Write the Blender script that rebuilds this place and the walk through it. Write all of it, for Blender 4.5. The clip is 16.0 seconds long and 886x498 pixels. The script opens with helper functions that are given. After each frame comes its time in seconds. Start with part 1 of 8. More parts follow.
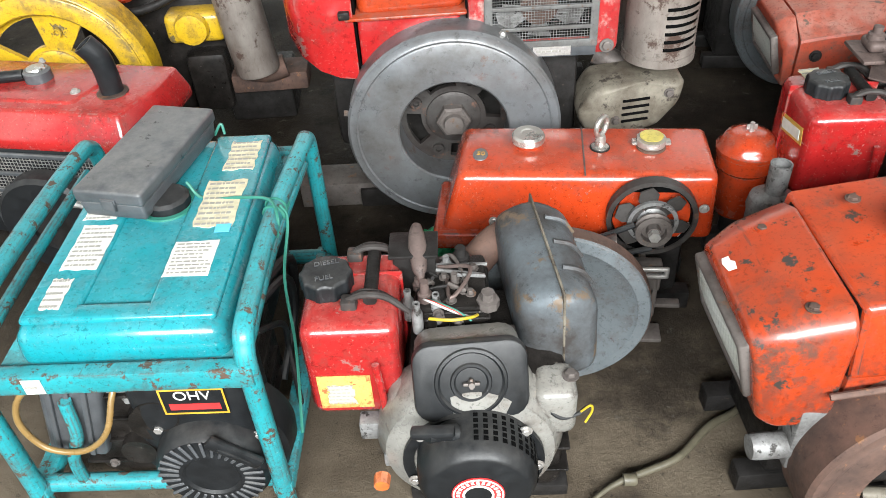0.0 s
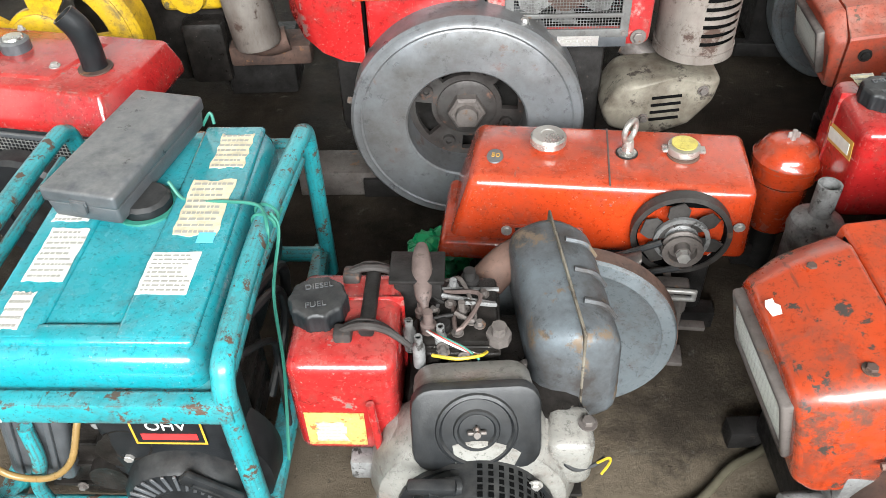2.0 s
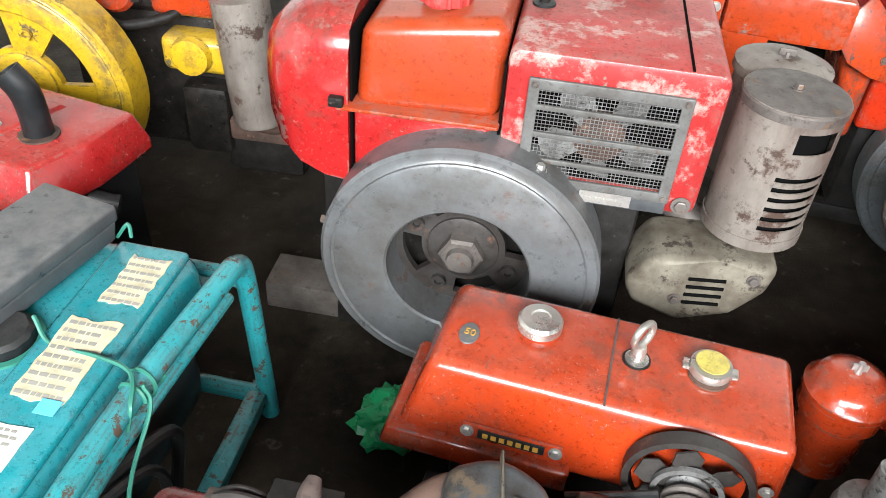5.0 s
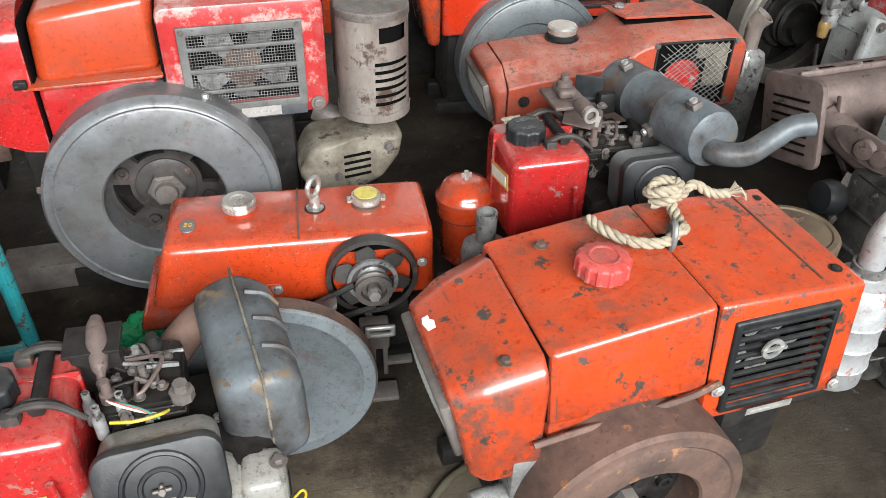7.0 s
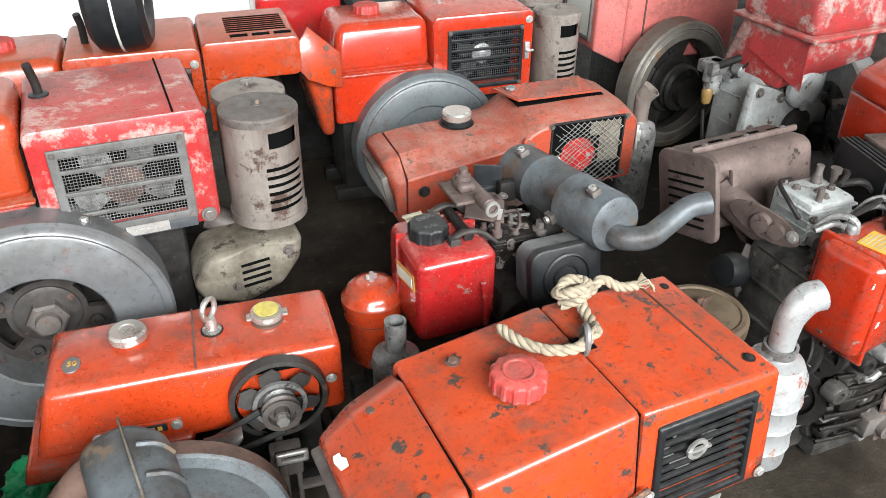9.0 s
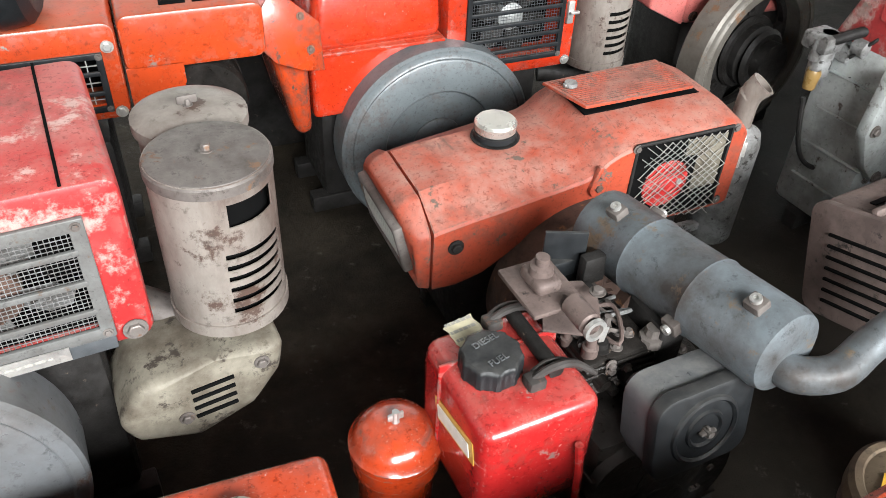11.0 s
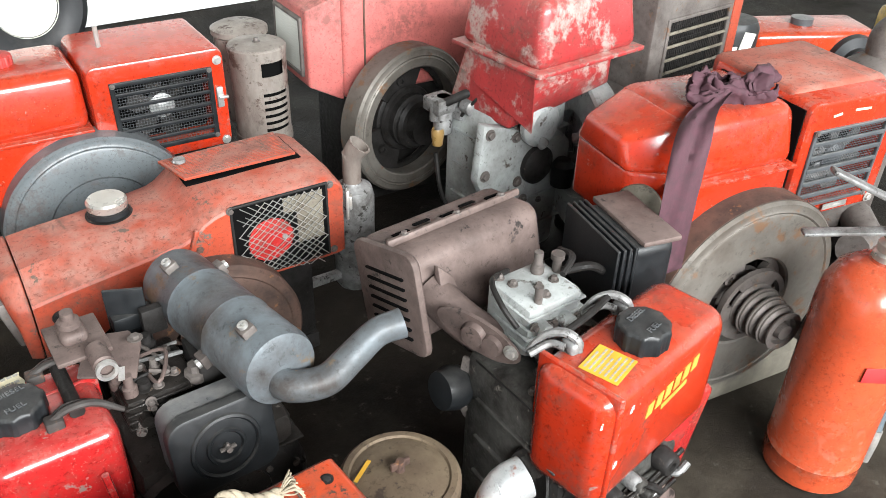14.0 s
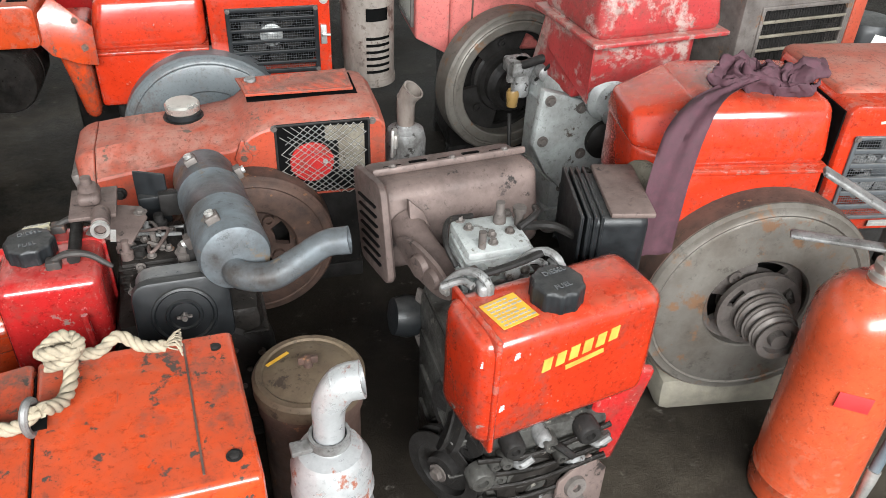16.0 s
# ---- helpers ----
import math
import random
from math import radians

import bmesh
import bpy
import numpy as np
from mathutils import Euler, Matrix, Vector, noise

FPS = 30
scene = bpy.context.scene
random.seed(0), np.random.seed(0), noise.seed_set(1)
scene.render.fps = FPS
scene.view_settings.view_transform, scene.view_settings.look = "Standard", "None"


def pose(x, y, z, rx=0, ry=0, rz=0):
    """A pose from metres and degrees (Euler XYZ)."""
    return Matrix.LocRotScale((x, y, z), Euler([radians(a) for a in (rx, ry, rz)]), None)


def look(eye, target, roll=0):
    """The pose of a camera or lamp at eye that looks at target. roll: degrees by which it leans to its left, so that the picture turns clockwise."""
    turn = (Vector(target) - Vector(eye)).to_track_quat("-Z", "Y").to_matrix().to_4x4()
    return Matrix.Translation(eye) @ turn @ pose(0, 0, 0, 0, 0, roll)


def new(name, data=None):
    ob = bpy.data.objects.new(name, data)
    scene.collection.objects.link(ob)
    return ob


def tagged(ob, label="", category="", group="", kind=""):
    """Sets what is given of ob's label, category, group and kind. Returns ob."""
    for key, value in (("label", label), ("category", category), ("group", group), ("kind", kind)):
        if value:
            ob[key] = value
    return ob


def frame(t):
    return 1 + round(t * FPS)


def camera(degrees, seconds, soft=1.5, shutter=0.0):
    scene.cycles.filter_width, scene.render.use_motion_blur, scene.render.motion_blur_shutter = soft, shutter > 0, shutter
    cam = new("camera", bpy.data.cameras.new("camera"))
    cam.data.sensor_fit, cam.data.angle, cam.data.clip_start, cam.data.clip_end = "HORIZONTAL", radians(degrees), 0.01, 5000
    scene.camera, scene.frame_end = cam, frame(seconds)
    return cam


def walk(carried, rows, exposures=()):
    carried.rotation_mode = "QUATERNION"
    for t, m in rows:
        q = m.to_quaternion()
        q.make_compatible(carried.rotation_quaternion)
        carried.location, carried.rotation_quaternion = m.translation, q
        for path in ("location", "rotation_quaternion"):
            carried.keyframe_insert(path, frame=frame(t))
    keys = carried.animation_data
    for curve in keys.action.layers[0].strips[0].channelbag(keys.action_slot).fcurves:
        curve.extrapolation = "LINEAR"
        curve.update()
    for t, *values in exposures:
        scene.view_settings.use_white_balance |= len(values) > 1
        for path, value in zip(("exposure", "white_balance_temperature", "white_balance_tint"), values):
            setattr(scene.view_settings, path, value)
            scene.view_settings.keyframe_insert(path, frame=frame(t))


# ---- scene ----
cam = camera(57.7, 16.0, soft=0.5)
METRES, EYE, TILT, LEAN, TURN = 4.5, 1.27, -39.3, 2.9, 0.0
ROWS = [
    (0.0, 0.0, 0.0, 0.0, 0.0, 0.0, -0.0),
    (0.5, -0.0014, -0.0002, -0.0009, -0.1, -0.27, -0.4),
    (1.0, -0.0028, 0.0004, -0.001, -0.11, -0.5, -0.51),
    (1.5, -0.0004, 0.0033, 0.003, -0.1, -1.24, -0.6),
    (2.0, -0.0018, 0.032, 0.0208, 0.32, -2.89, -2.2),
    (2.5, -0.0092, 0.0844, 0.0568, 3.33, -4.9, -6.59),
    (3.0, 0.0104, 0.1583, 0.0939, 8.81, -4.48, -13.71),
    (3.5, 0.0233, 0.2112, 0.1132, 11.69, -6.32, -17.2),
    (6.0, 0.0251, 0.0235, 0.0269, -4.17, 3.66, -3.38),
    (6.5, 0.0286, 0.0136, 0.0148, -9.02, 3.45, 1.67),
    (7.0, 0.0387, 0.0092, 0.0087, -13.8, 2.23, 6.05),
    (7.5, 0.0534, 0.0082, 0.0061, -18.12, 1.62, 9.91),
    (8.0, 0.0603, 0.0069, 0.0088, -20.67, 2.24, 12.08),
    (8.5, 0.0555, 0.0077, 0.0153, -20.35, 3.94, 12.18),
    (9.0, 0.0488, 0.0186, 0.031, -19.56, 5.22, 11.35),
    (11.5, 0.0858, 0.1635, 0.1237, -24.53, -3.37, 12.37),
    (12.0, 0.0911, 0.1621, 0.1258, -26.22, -3.34, 13.39),
    (12.5, 0.0964, 0.1603, 0.1259, -29.44, -3.36, 15.71),
    (13.0, 0.1178, 0.1532, 0.1224, -33.15, -3.04, 18.32),
    (13.5, 0.1396, 0.1193, 0.1008, -34.81, -1.33, 19.62),
    (14.0, 0.1596, 0.0657, 0.0739, -31.5, 1.2, 18.42),
    (14.5, 0.1995, 0.0334, 0.0562, -26.48, 3.05, 14.86),
    (15.0, 0.2316, 0.0163, 0.0455, -23.81, 1.96, 12.78),
    (15.5, 0.2355, 0.0153, 0.0363, -21.21, 1.71, 10.56),
    (16.0, 0.2327, 0.0153, 0.035, -16.58, 3.3, 7.15),
]
walk(cam, [(t, pose(0, 0, EYE, TILT, LEAN, TURN) @ pose(METRES * x, METRES * y, METRES * z, 90 + pitch, roll, yaw)) for t, x, y, z, yaw, pitch, roll in ROWS], [(0, 0.2), (3.5, 0.5), (6, 0.25), (7, 0.15), (8, 0.15), (9, 0.3), (11.5, 0.6), (13.5, 0.65), (14.5, 0.3), (16, 0.2)])

# ---- world and light ----
world = bpy.data.worlds.new("world")
scene.world = world
world.use_nodes = True
_sky = world.node_tree.nodes.new("ShaderNodeTexSky")
_sky.sky_type, _sky.sun_disc = "NISHITA", False
_sky.sun_elevation, _sky.sun_rotation = radians(48), radians(150)
world.node_tree.links.new(_sky.outputs[0], world.node_tree.nodes["Background"].inputs[0])
world.node_tree.nodes["Background"].inputs[1].default_value = 0.08
sun = new("sun", bpy.data.lights.new("sun", "SUN"))
sun.data.energy, sun.data.angle, sun.data.color = 3.0, radians(0.6), (1, 0.95, 0.86)
sun.matrix_world = look((0, 0, 6), (-0.5, 0.55, 5.0))


def opening_light(name, m, w, h, watts, colour=(1, 1, 1)):
    ob = new(name, bpy.data.lights.new(name, "AREA"))
    ob.data.shape, ob.data.size, ob.data.size_y, ob.data.energy, ob.data.color = "RECTANGLE", w, h, watts, colour
    ob.matrix_world = m
    return ob


opening_light("doorway_daylight", look((0.9, -3.6, 3.3), (0.9, 1.9, 0.4)), 6.5, 1.6, 1200, (0.96, 0.99, 1.0))


# ---- materials ----
def _mat(name):
    m = bpy.data.materials.new(name)
    m.use_nodes = True
    t = m.node_tree
    return m, t, t.nodes["Principled BSDF"]


def _noise(t, scale, detail=4, rough=0.6, stretch=None, off=0.0):
    n = t.nodes.new("ShaderNodeTexNoise")
    n.inputs["Scale"].default_value, n.inputs["Detail"].default_value, n.inputs["Roughness"].default_value = scale, detail, rough
    c = t.nodes.new("ShaderNodeTexCoord")
    mp = t.nodes.new("ShaderNodeMapping")
    mp.inputs["Location"].default_value = (off, off * 1.7, off * 0.6)
    if stretch:
        mp.inputs["Scale"].default_value = stretch
    t.links.new(c.outputs["Object"], mp.inputs[0])
    t.links.new(mp.outputs[0], n.inputs["Vector"])
    return n.outputs["Fac"]


def _ramp(t, src, a, b, lo=0.0, hi=1.0):
    r = t.nodes.new("ShaderNodeMapRange")
    r.inputs[1].default_value, r.inputs[2].default_value, r.inputs[3].default_value, r.inputs[4].default_value = a, b, lo, hi
    t.links.new(src, r.inputs[0])
    return r.outputs[0]


def _mix(t, fac, a, b):
    m = t.nodes.new("ShaderNodeMix")
    m.data_type = "RGBA"
    if isinstance(fac, (int, float)):
        m.inputs[0].default_value = fac
    else:
        t.links.new(fac, m.inputs[0])
    for i, v in ((6, a), (7, b)):
        if isinstance(v, tuple):
            m.inputs[i].default_value = (*v, 1)
        else:
            t.links.new(v, m.inputs[i])
    return m.outputs[2]


def _mul(t, a, b, op="MULTIPLY"):
    m = t.nodes.new("ShaderNodeMath")
    m.operation = op
    m.use_clamp = True
    for i, v in ((0, a), (1, b)):
        if isinstance(v, (int, float)):
            m.inputs[i].default_value = v
        else:
            t.links.new(v, m.inputs[i])
    return m.outputs[0]


def _bump(t, b, src, strength, dist=0.002):
    n = t.nodes.new("ShaderNodeBump")
    n.inputs["Strength"].default_value, n.inputs["Distance"].default_value = strength, dist
    t.links.new(src, n.inputs["Height"])
    t.links.new(n.outputs[0], b.inputs["Normal"])


def paint(name, col, chip=(0.16, 0.13, 0.11), wear=0.3, dust=0.3, rough=0.35, dustcol=(0.42, 0.33, 0.26), fade=None, scale=14, coat=0.3, off=0.0, grime=0.6):
    """Old sprayed paint: mottled colour, dust on what faces up, chips and scratches down to the metal, faded patches."""
    m, t, b = _mat(name)
    v = _noise(t, 7, 8, 0.68, off=off)
    dark = tuple(c * 0.72 for c in col)
    c = _mix(t, _ramp(t, v, 0.36, 0.68), col, dark)
    if fade:
        f = _mul(t, _ramp(t, _noise(t, 11, 8, 0.72, off=off + 3), 0.52, 0.60), 0.85)
        c = _mix(t, f, c, fade)
    g = t.nodes.new("ShaderNodeNewGeometry")
    s = t.nodes.new("ShaderNodeSeparateXYZ")
    t.links.new(g.outputs["Normal"], s.inputs[0])
    up = _ramp(t, s.outputs[2], 0.3, 0.95)
    d = _mul(t, _mul(t, up, _ramp(t, _noise(t, 19, 6, 0.65, off=off + 1), 0.3, 0.72)), dust)
    c = _mix(t, d, c, dustcol)
    chips = _ramp(t, _noise(t, scale, 9, 0.74, off=off + 2), 0.70 - 0.16 * wear, 0.73 - 0.16 * wear)
    scr = _ramp(t, _noise(t, 60, 3, 0.5, (1, 0.12, 1), off=off), 0.74 - 0.08 * wear, 0.77 - 0.08 * wear)
    bv = t.nodes.new("ShaderNodeBevel")
    bv.samples = 4
    bv.inputs["Radius"].default_value = 0.006
    dt = t.nodes.new("ShaderNodeVectorMath")
    dt.operation = "DOT_PRODUCT"
    t.links.new(bv.outputs[0], dt.inputs[0])
    t.links.new(g.outputs["True Normal"], dt.inputs[1])
    edge = _mul(t, _ramp(t, dt.outputs["Value"], 0.995, 0.93), _ramp(t, _noise(t, 34, 7, 0.72, off=off + 6), 0.56 - 0.12 * wear, 0.62 - 0.12 * wear))
    worn = _mul(t, _mul(t, chips, _mul(t, scr, 0.5), "ADD"), edge, "MAXIMUM")
    hurt = _mul(t, worn, min(1.0, 0.55 + wear))
    gm = _mul(t, _mul(t, _ramp(t, _noise(t, 5.5, 9, 0.74, off=off + 11), 0.50, 0.64), _ramp(t, _noise(t, 48, 6, 0.75, off=off + 12), 0.40, 0.53)), grime)
    c = _mix(t, gm, c, (0.075, 0.045, 0.034))
    speck = _mul(t, _ramp(t, _noise(t, 110, 6, 0.85, off=off + 8), 0.55, 0.60), 0.6)
    c = _mix(t, speck, c, tuple(0.28 * q for q in col))
    fleck = _mul(t, _ramp(t, _noise(t, 150, 7, 0.85, off=off + 21), 0.60, 0.64), _ramp(t, _noise(t, 9, 5, 0.7, off=off + 22), 0.42, 0.62, 0.1, 0.75))
    c = _mix(t, fleck, c, dustcol)
    c = _mix(t, hurt, c, chip)
    t.links.new(c, b.inputs["Base Color"])
    r = _mul(t, _mul(t, d, 0.5), _mul(t, _ramp(t, v, 0.3, 0.75, rough - 0.06, rough + 0.12), _mul(t, hurt, 0.35), "ADD"), "ADD")
    t.links.new(r, b.inputs["Roughness"])
    b.inputs["Coat Weight"].default_value = coat
    b.inputs["Specular IOR Level"].default_value = 0.45
    b.inputs["Coat Roughness"].default_value = 0.16
    _bump(t, b, _mul(t, _mul(t, _noise(t, 90, 4, off=off), 0.4), _mul(t, hurt, -0.8), "SUBTRACT"), 0.4, 0.0014)
    return m


def metal(name, col, second, rough=0.5, metallic=0.7, scale=18, spots=None, spot_at=0.6, bump=0.3, stretch=None):
    """Bare, stained or rusty metal: two tones that wander into one another, and a third in spots."""
    m, t, b = _mat(name)
    n = _noise(t, scale, 8, 0.68, stretch)
    c = _mix(t, _ramp(t, n, 0.36, 0.64), col, second)
    met = _ramp(t, n, 0.4, 0.7, metallic, metallic * 0.45)
    if spots:
        sp = _ramp(t, _noise(t, scale * 2.3, 7, 0.7, off=5), spot_at, spot_at + 0.06)
        c = _mix(t, sp, c, spots)
        met = _mul(t, met, _mul(t, 1.0, _mul(t, sp, 0.8), "SUBTRACT"))
    b.inputs["Specular IOR Level"].default_value = 0.2
    fine = _mul(t, _ramp(t, _noise(t, scale * 7, 6, 0.78, off=3), 0.56, 0.66), 0.5)
    c = _mix(t, fine, c, tuple(0.4 * q for q in second))
    t.links.new(c, b.inputs["Base Color"])
    t.links.new(met, b.inputs["Metallic"])
    t.links.new(_ramp(t, _noise(t, scale * 3, 5), 0.3, 0.7, rough - 0.1, rough + 0.18), b.inputs["Roughness"])
    _bump(t, b, _noise(t, scale * 9, 6, 0.7), bump, 0.0015)
    return m


def plain(name, col, rough=0.5, metallic=0.0, var=0.12, bump=0.1, scale=25, dust=0.0, shine=0.5):
    m, t, b = _mat(name)
    b.inputs["Specular IOR Level"].default_value = shine
    n = _noise(t, scale, 6, 0.65)
    c = _mix(t, _ramp(t, n, 0.3, 0.7), tuple(max(0, x * (1 - var)) for x in col), tuple(min(1, x * (1 + var)) for x in col))
    if dust:
        g = t.nodes.new("ShaderNodeNewGeometry")
        s = t.nodes.new("ShaderNodeSeparateXYZ")
        t.links.new(g.outputs["Normal"], s.inputs[0])
        d = _mul(t, _mul(t, _ramp(t, s.outputs[2], 0.2, 0.9), _ramp(t, _noise(t, 30, 6, 0.7, off=2), 0.3, 0.7)), dust)
        c = _mix(t, d, c, (0.45, 0.42, 0.38))
    t.links.new(c, b.inputs["Base Color"])
    b.inputs["Metallic"].default_value = metallic
    t.links.new(_ramp(t, n, 0.3, 0.7, max(0.03, rough - 0.08), rough + 0.08), b.inputs["Roughness"])
    _bump(t, b, _noise(t, scale * 8, 4), bump, 0.001)
    return m


def floor_material():
    m, t, b = _mat("stained_shaded_concrete")
    b.inputs["Specular IOR Level"].default_value = 0.08
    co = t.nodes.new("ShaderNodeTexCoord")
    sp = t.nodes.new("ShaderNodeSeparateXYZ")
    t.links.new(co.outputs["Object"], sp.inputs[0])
    # Two brown tones; the darker one takes over from x 0.75 to 1.25.
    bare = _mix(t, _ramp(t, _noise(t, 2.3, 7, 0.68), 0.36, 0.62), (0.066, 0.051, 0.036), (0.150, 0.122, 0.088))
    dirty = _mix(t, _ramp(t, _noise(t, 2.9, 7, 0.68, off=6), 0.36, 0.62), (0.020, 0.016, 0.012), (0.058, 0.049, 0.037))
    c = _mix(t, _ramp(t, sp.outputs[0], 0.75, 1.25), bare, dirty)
    # Darker past y 1.0: oily stain plus shade among the engines, painted in.
    oil_and_shade = _ramp(t, sp.outputs[1], 1.0, 1.45)
    oil_and_shade = _mul(t, _mul(t, oil_and_shade, _ramp(t, _noise(t, 3.4, 8, 0.72, off=9), 0.3, 0.62, 0.55, 1.0)), 0.96)
    c = _mix(t, oil_and_shade, c, (0.007, 0.0055, 0.0045))
    c = _mix(t, _mul(t, _ramp(t, _noise(t, 3.1, 7, 0.7, off=4), 0.52, 0.62), 0.75), c, (0.02, 0.016, 0.013))
    c = _mix(t, _mul(t, _ramp(t, _noise(t, 22, 8, 0.75, off=1), 0.6, 0.68), 0.5), c, (0.13, 0.118, 0.10))
    c = _mix(t, _mul(t, _ramp(t, _noise(t, 45, 5, 0.7, off=2), 0.62, 0.68), 0.8), c, (0.022, 0.018, 0.015))
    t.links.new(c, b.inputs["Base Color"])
    t.links.new(_ramp(t, _noise(t, 2.2, 6), 0.35, 0.7, 0.5, 0.85), b.inputs["Roughness"])
    _bump(t, b, _noise(t, 70, 8, 0.8), 0.8, 0.006)
    return m


DULLRED = paint("dull_old_red_paint", (0.33, 0.030, 0.030), wear=0.5, dust=0.65, rough=0.42, dustcol=(0.32, 0.17, 0.135), fade=(0.34, 0.27, 0.24), off=15)
ORANGE = paint("orange_red_paint", (0.43, 0.042, 0.009), wear=0.42, dust=0.10, rough=0.2, coat=0.6, off=1, chip=(0.07, 0.055, 0.045))
ORANGE_D = paint("dusty_orange_paint", (0.42, 0.044, 0.009), wear=0.75, dust=0.32, rough=0.22, coat=0.5, dustcol=(0.155, 0.078, 0.048), off=7, scale=24, chip=(0.032, 0.026, 0.021), grime=0.9)
FADED = paint("faded_orange_paint", (0.33, 0.050, 0.022), wear=0.5, dust=0.8, rough=0.5, coat=0, off=4, dustcol=(0.29, 0.185, 0.15), chip=(0.10, 0.07, 0.055), grime=0.6)
RED = paint("red_paint", (0.38, 0.016, 0.016), wear=0.38, dust=0.18, rough=0.18, coat=0.6, off=2)
REDWORN = paint("sun_bleached_red_paint", (0.34, 0.020, 0.020), wear=0.4, dust=0.5, rough=0.4, fade=(0.38, 0.27, 0.24), dustcol=(0.33, 0.18, 0.15), off=9)
PINK = paint("bleached_pink_paint", (0.50, 0.13, 0.115), wear=0.4, dust=0.5, rough=0.55, coat=0, dustcol=(0.50, 0.28, 0.24), off=3)
HOODOR = paint("orange_tank_paint", (0.38, 0.043, 0.010), wear=0.4, dust=0.5, rough=0.26, dustcol=(0.21, 0.105, 0.062), off=12)
VIVID = paint("vivid_red_orange_paint", (0.42, 0.027, 0.008), wear=0.35, dust=0.34, rough=0.16, coat=0.5, dustcol=(0.30, 0.13, 0.075), off=6)
TEAL = paint("teal_paint", (0.009, 0.25, 0.29), chip=(0.09, 0.065, 0.05), wear=0.16, dust=0.15, rough=0.2, coat=0.5, dustcol=(0.28, 0.44, 0.44), off=5, grime=0.35)
TEALPIPE = paint("chipped_teal_paint", (0.017, 0.28, 0.31), chip=(0.075, 0.045, 0.03), wear=0.85, dust=0.15, rough=0.32, dustcol=(0.3, 0.47, 0.47), off=8, scale=38)
YELLOW = paint("yellow_paint", (0.56, 0.35, 0.012), wear=0.6, dust=0.2, rough=0.4, chip=(0.10, 0.075, 0.03), off=2)
SILVER = paint("silver_cowl_paint", (0.215, 0.21, 0.19), wear=0.5, dust=0.15, rough=0.26, chip=(0.09, 0.08, 0.07), off=3)
GRILLEGREY = metal("dull_grey_pressed_steel", (0.155, 0.155, 0.15), (0.085, 0.08, 0.075), 0.5, 0.3, 14, (0.10, 0.07, 0.05), 0.6, 0.3)
GREYCAST = metal("grey_casting", (0.27, 0.27, 0.265), (0.09, 0.085, 0.08), 0.45, 0.4, 20, (0.03, 0.027, 0.024), 0.57, 0.5)
BEIGE = metal("dirty_beige_casting", (0.215, 0.195, 0.155), (0.085, 0.070, 0.053), 0.5, 0.15, 9, (0.04, 0.032, 0.026), 0.57, 0.4)
IRON = metal("flywheel_iron", (0.21, 0.22, 0.23), (0.10, 0.095, 0.09), 0.34, 0.55, 5, (0.12, 0.08, 0.065), 0.60, 0.25)
IRONGREY = paint("grey_wheel_paint", (0.145, 0.165, 0.175), wear=0.3, dust=0.25, rough=0.36, coat=0, off=6, chip=(0.07, 0.055, 0.05), dustcol=(0.25, 0.24, 0.22))
WHEELGREY = metal("grey_iron_rusting", (0.165, 0.152, 0.134), (0.085, 0.072, 0.060), 0.45, 0.4, 6, (0.14, 0.078, 0.045), 0.57, 0.45)
OILYCAST = metal("oily_grey_casting", (0.085, 0.082, 0.075), (0.018, 0.016, 0.014), 0.4, 0.3, 20, (0.20, 0.185, 0.16), 0.61, 0.6)
WHEELDARK = paint("dark_grey_wheel_paint", (0.112, 0.126, 0.132), wear=0.25, dust=0.25, rough=0.34, coat=0, off=6, chip=(0.05, 0.04, 0.035), dustcol=(0.17, 0.165, 0.155))
WARNLABEL = paint("stained_warning_label", (0.62, 0.40, 0.11), chip=(0.30, 0.10, 0.03), wear=0.9, dust=0.2, rough=0.5, coat=0, off=13, scale=40)
RUST = metal("rusty_iron", (0.13, 0.078, 0.06), (0.055, 0.038, 0.032), 0.65, 0.2, 12, (0.20, 0.10, 0.05), 0.6, 0.5)
RUSTGREY = metal("rust_grey_sheet", (0.165, 0.146, 0.134), (0.070, 0.058, 0.052), 0.48, 0.35, 10, (0.14, 0.08, 0.05), 0.60, 0.4)
RUSTLIGHT = metal("heat_stained_sheet", (0.285, 0.255, 0.225), (0.105, 0.078, 0.066), 0.42, 0.35, 6, (0.07, 0.045, 0.036), 0.57, 0.35, (1, 1, 0.45))
BROWNSTEEL = metal("brown_burnt_steel", (0.155, 0.115, 0.102), (0.075, 0.055, 0.049), 0.5, 0.25, 10, (0.022, 0.018, 0.016), 0.6, 0.5)
MUFFLER = metal("blued_muffler_steel", (0.125, 0.143, 0.155), (0.045, 0.040, 0.037), 0.42, 0.3, 7, (0.120, 0.088, 0.060), 0.56, 0.45)
GREASE = metal("greasy_black_iron", (0.008, 0.007, 0.006), (0.022, 0.019, 0.017), 0.34, 0.2, 26, (0.17, 0.15, 0.13), 0.65, 0.7)
DARKIRON = metal("dark_cast_iron", (0.026, 0.024, 0.023), (0.010, 0.009, 0.008), 0.5, 0.2, 22, (0.085, 0.065, 0.05), 0.64, 0.5)
STEEL = metal("zinc_steel", (0.55, 0.55, 0.53), (0.36, 0.33, 0.30), 0.38, 0.85, 30, (0.2, 0.13, 0.09), 0.68, 0.1)
CHROME = metal("chromed_steel", (0.56, 0.545, 0.51), (0.42, 0.40, 0.36), 0.26, 0.95, 5, None, 0.6, 0.03)
SILVERFOIL = metal("silver_painted_muffler", (0.50, 0.51, 0.51), (0.28, 0.28, 0.28), 0.32, 0.6, 14, (0.22, 0.075, 0.045), 0.58, 0.5)
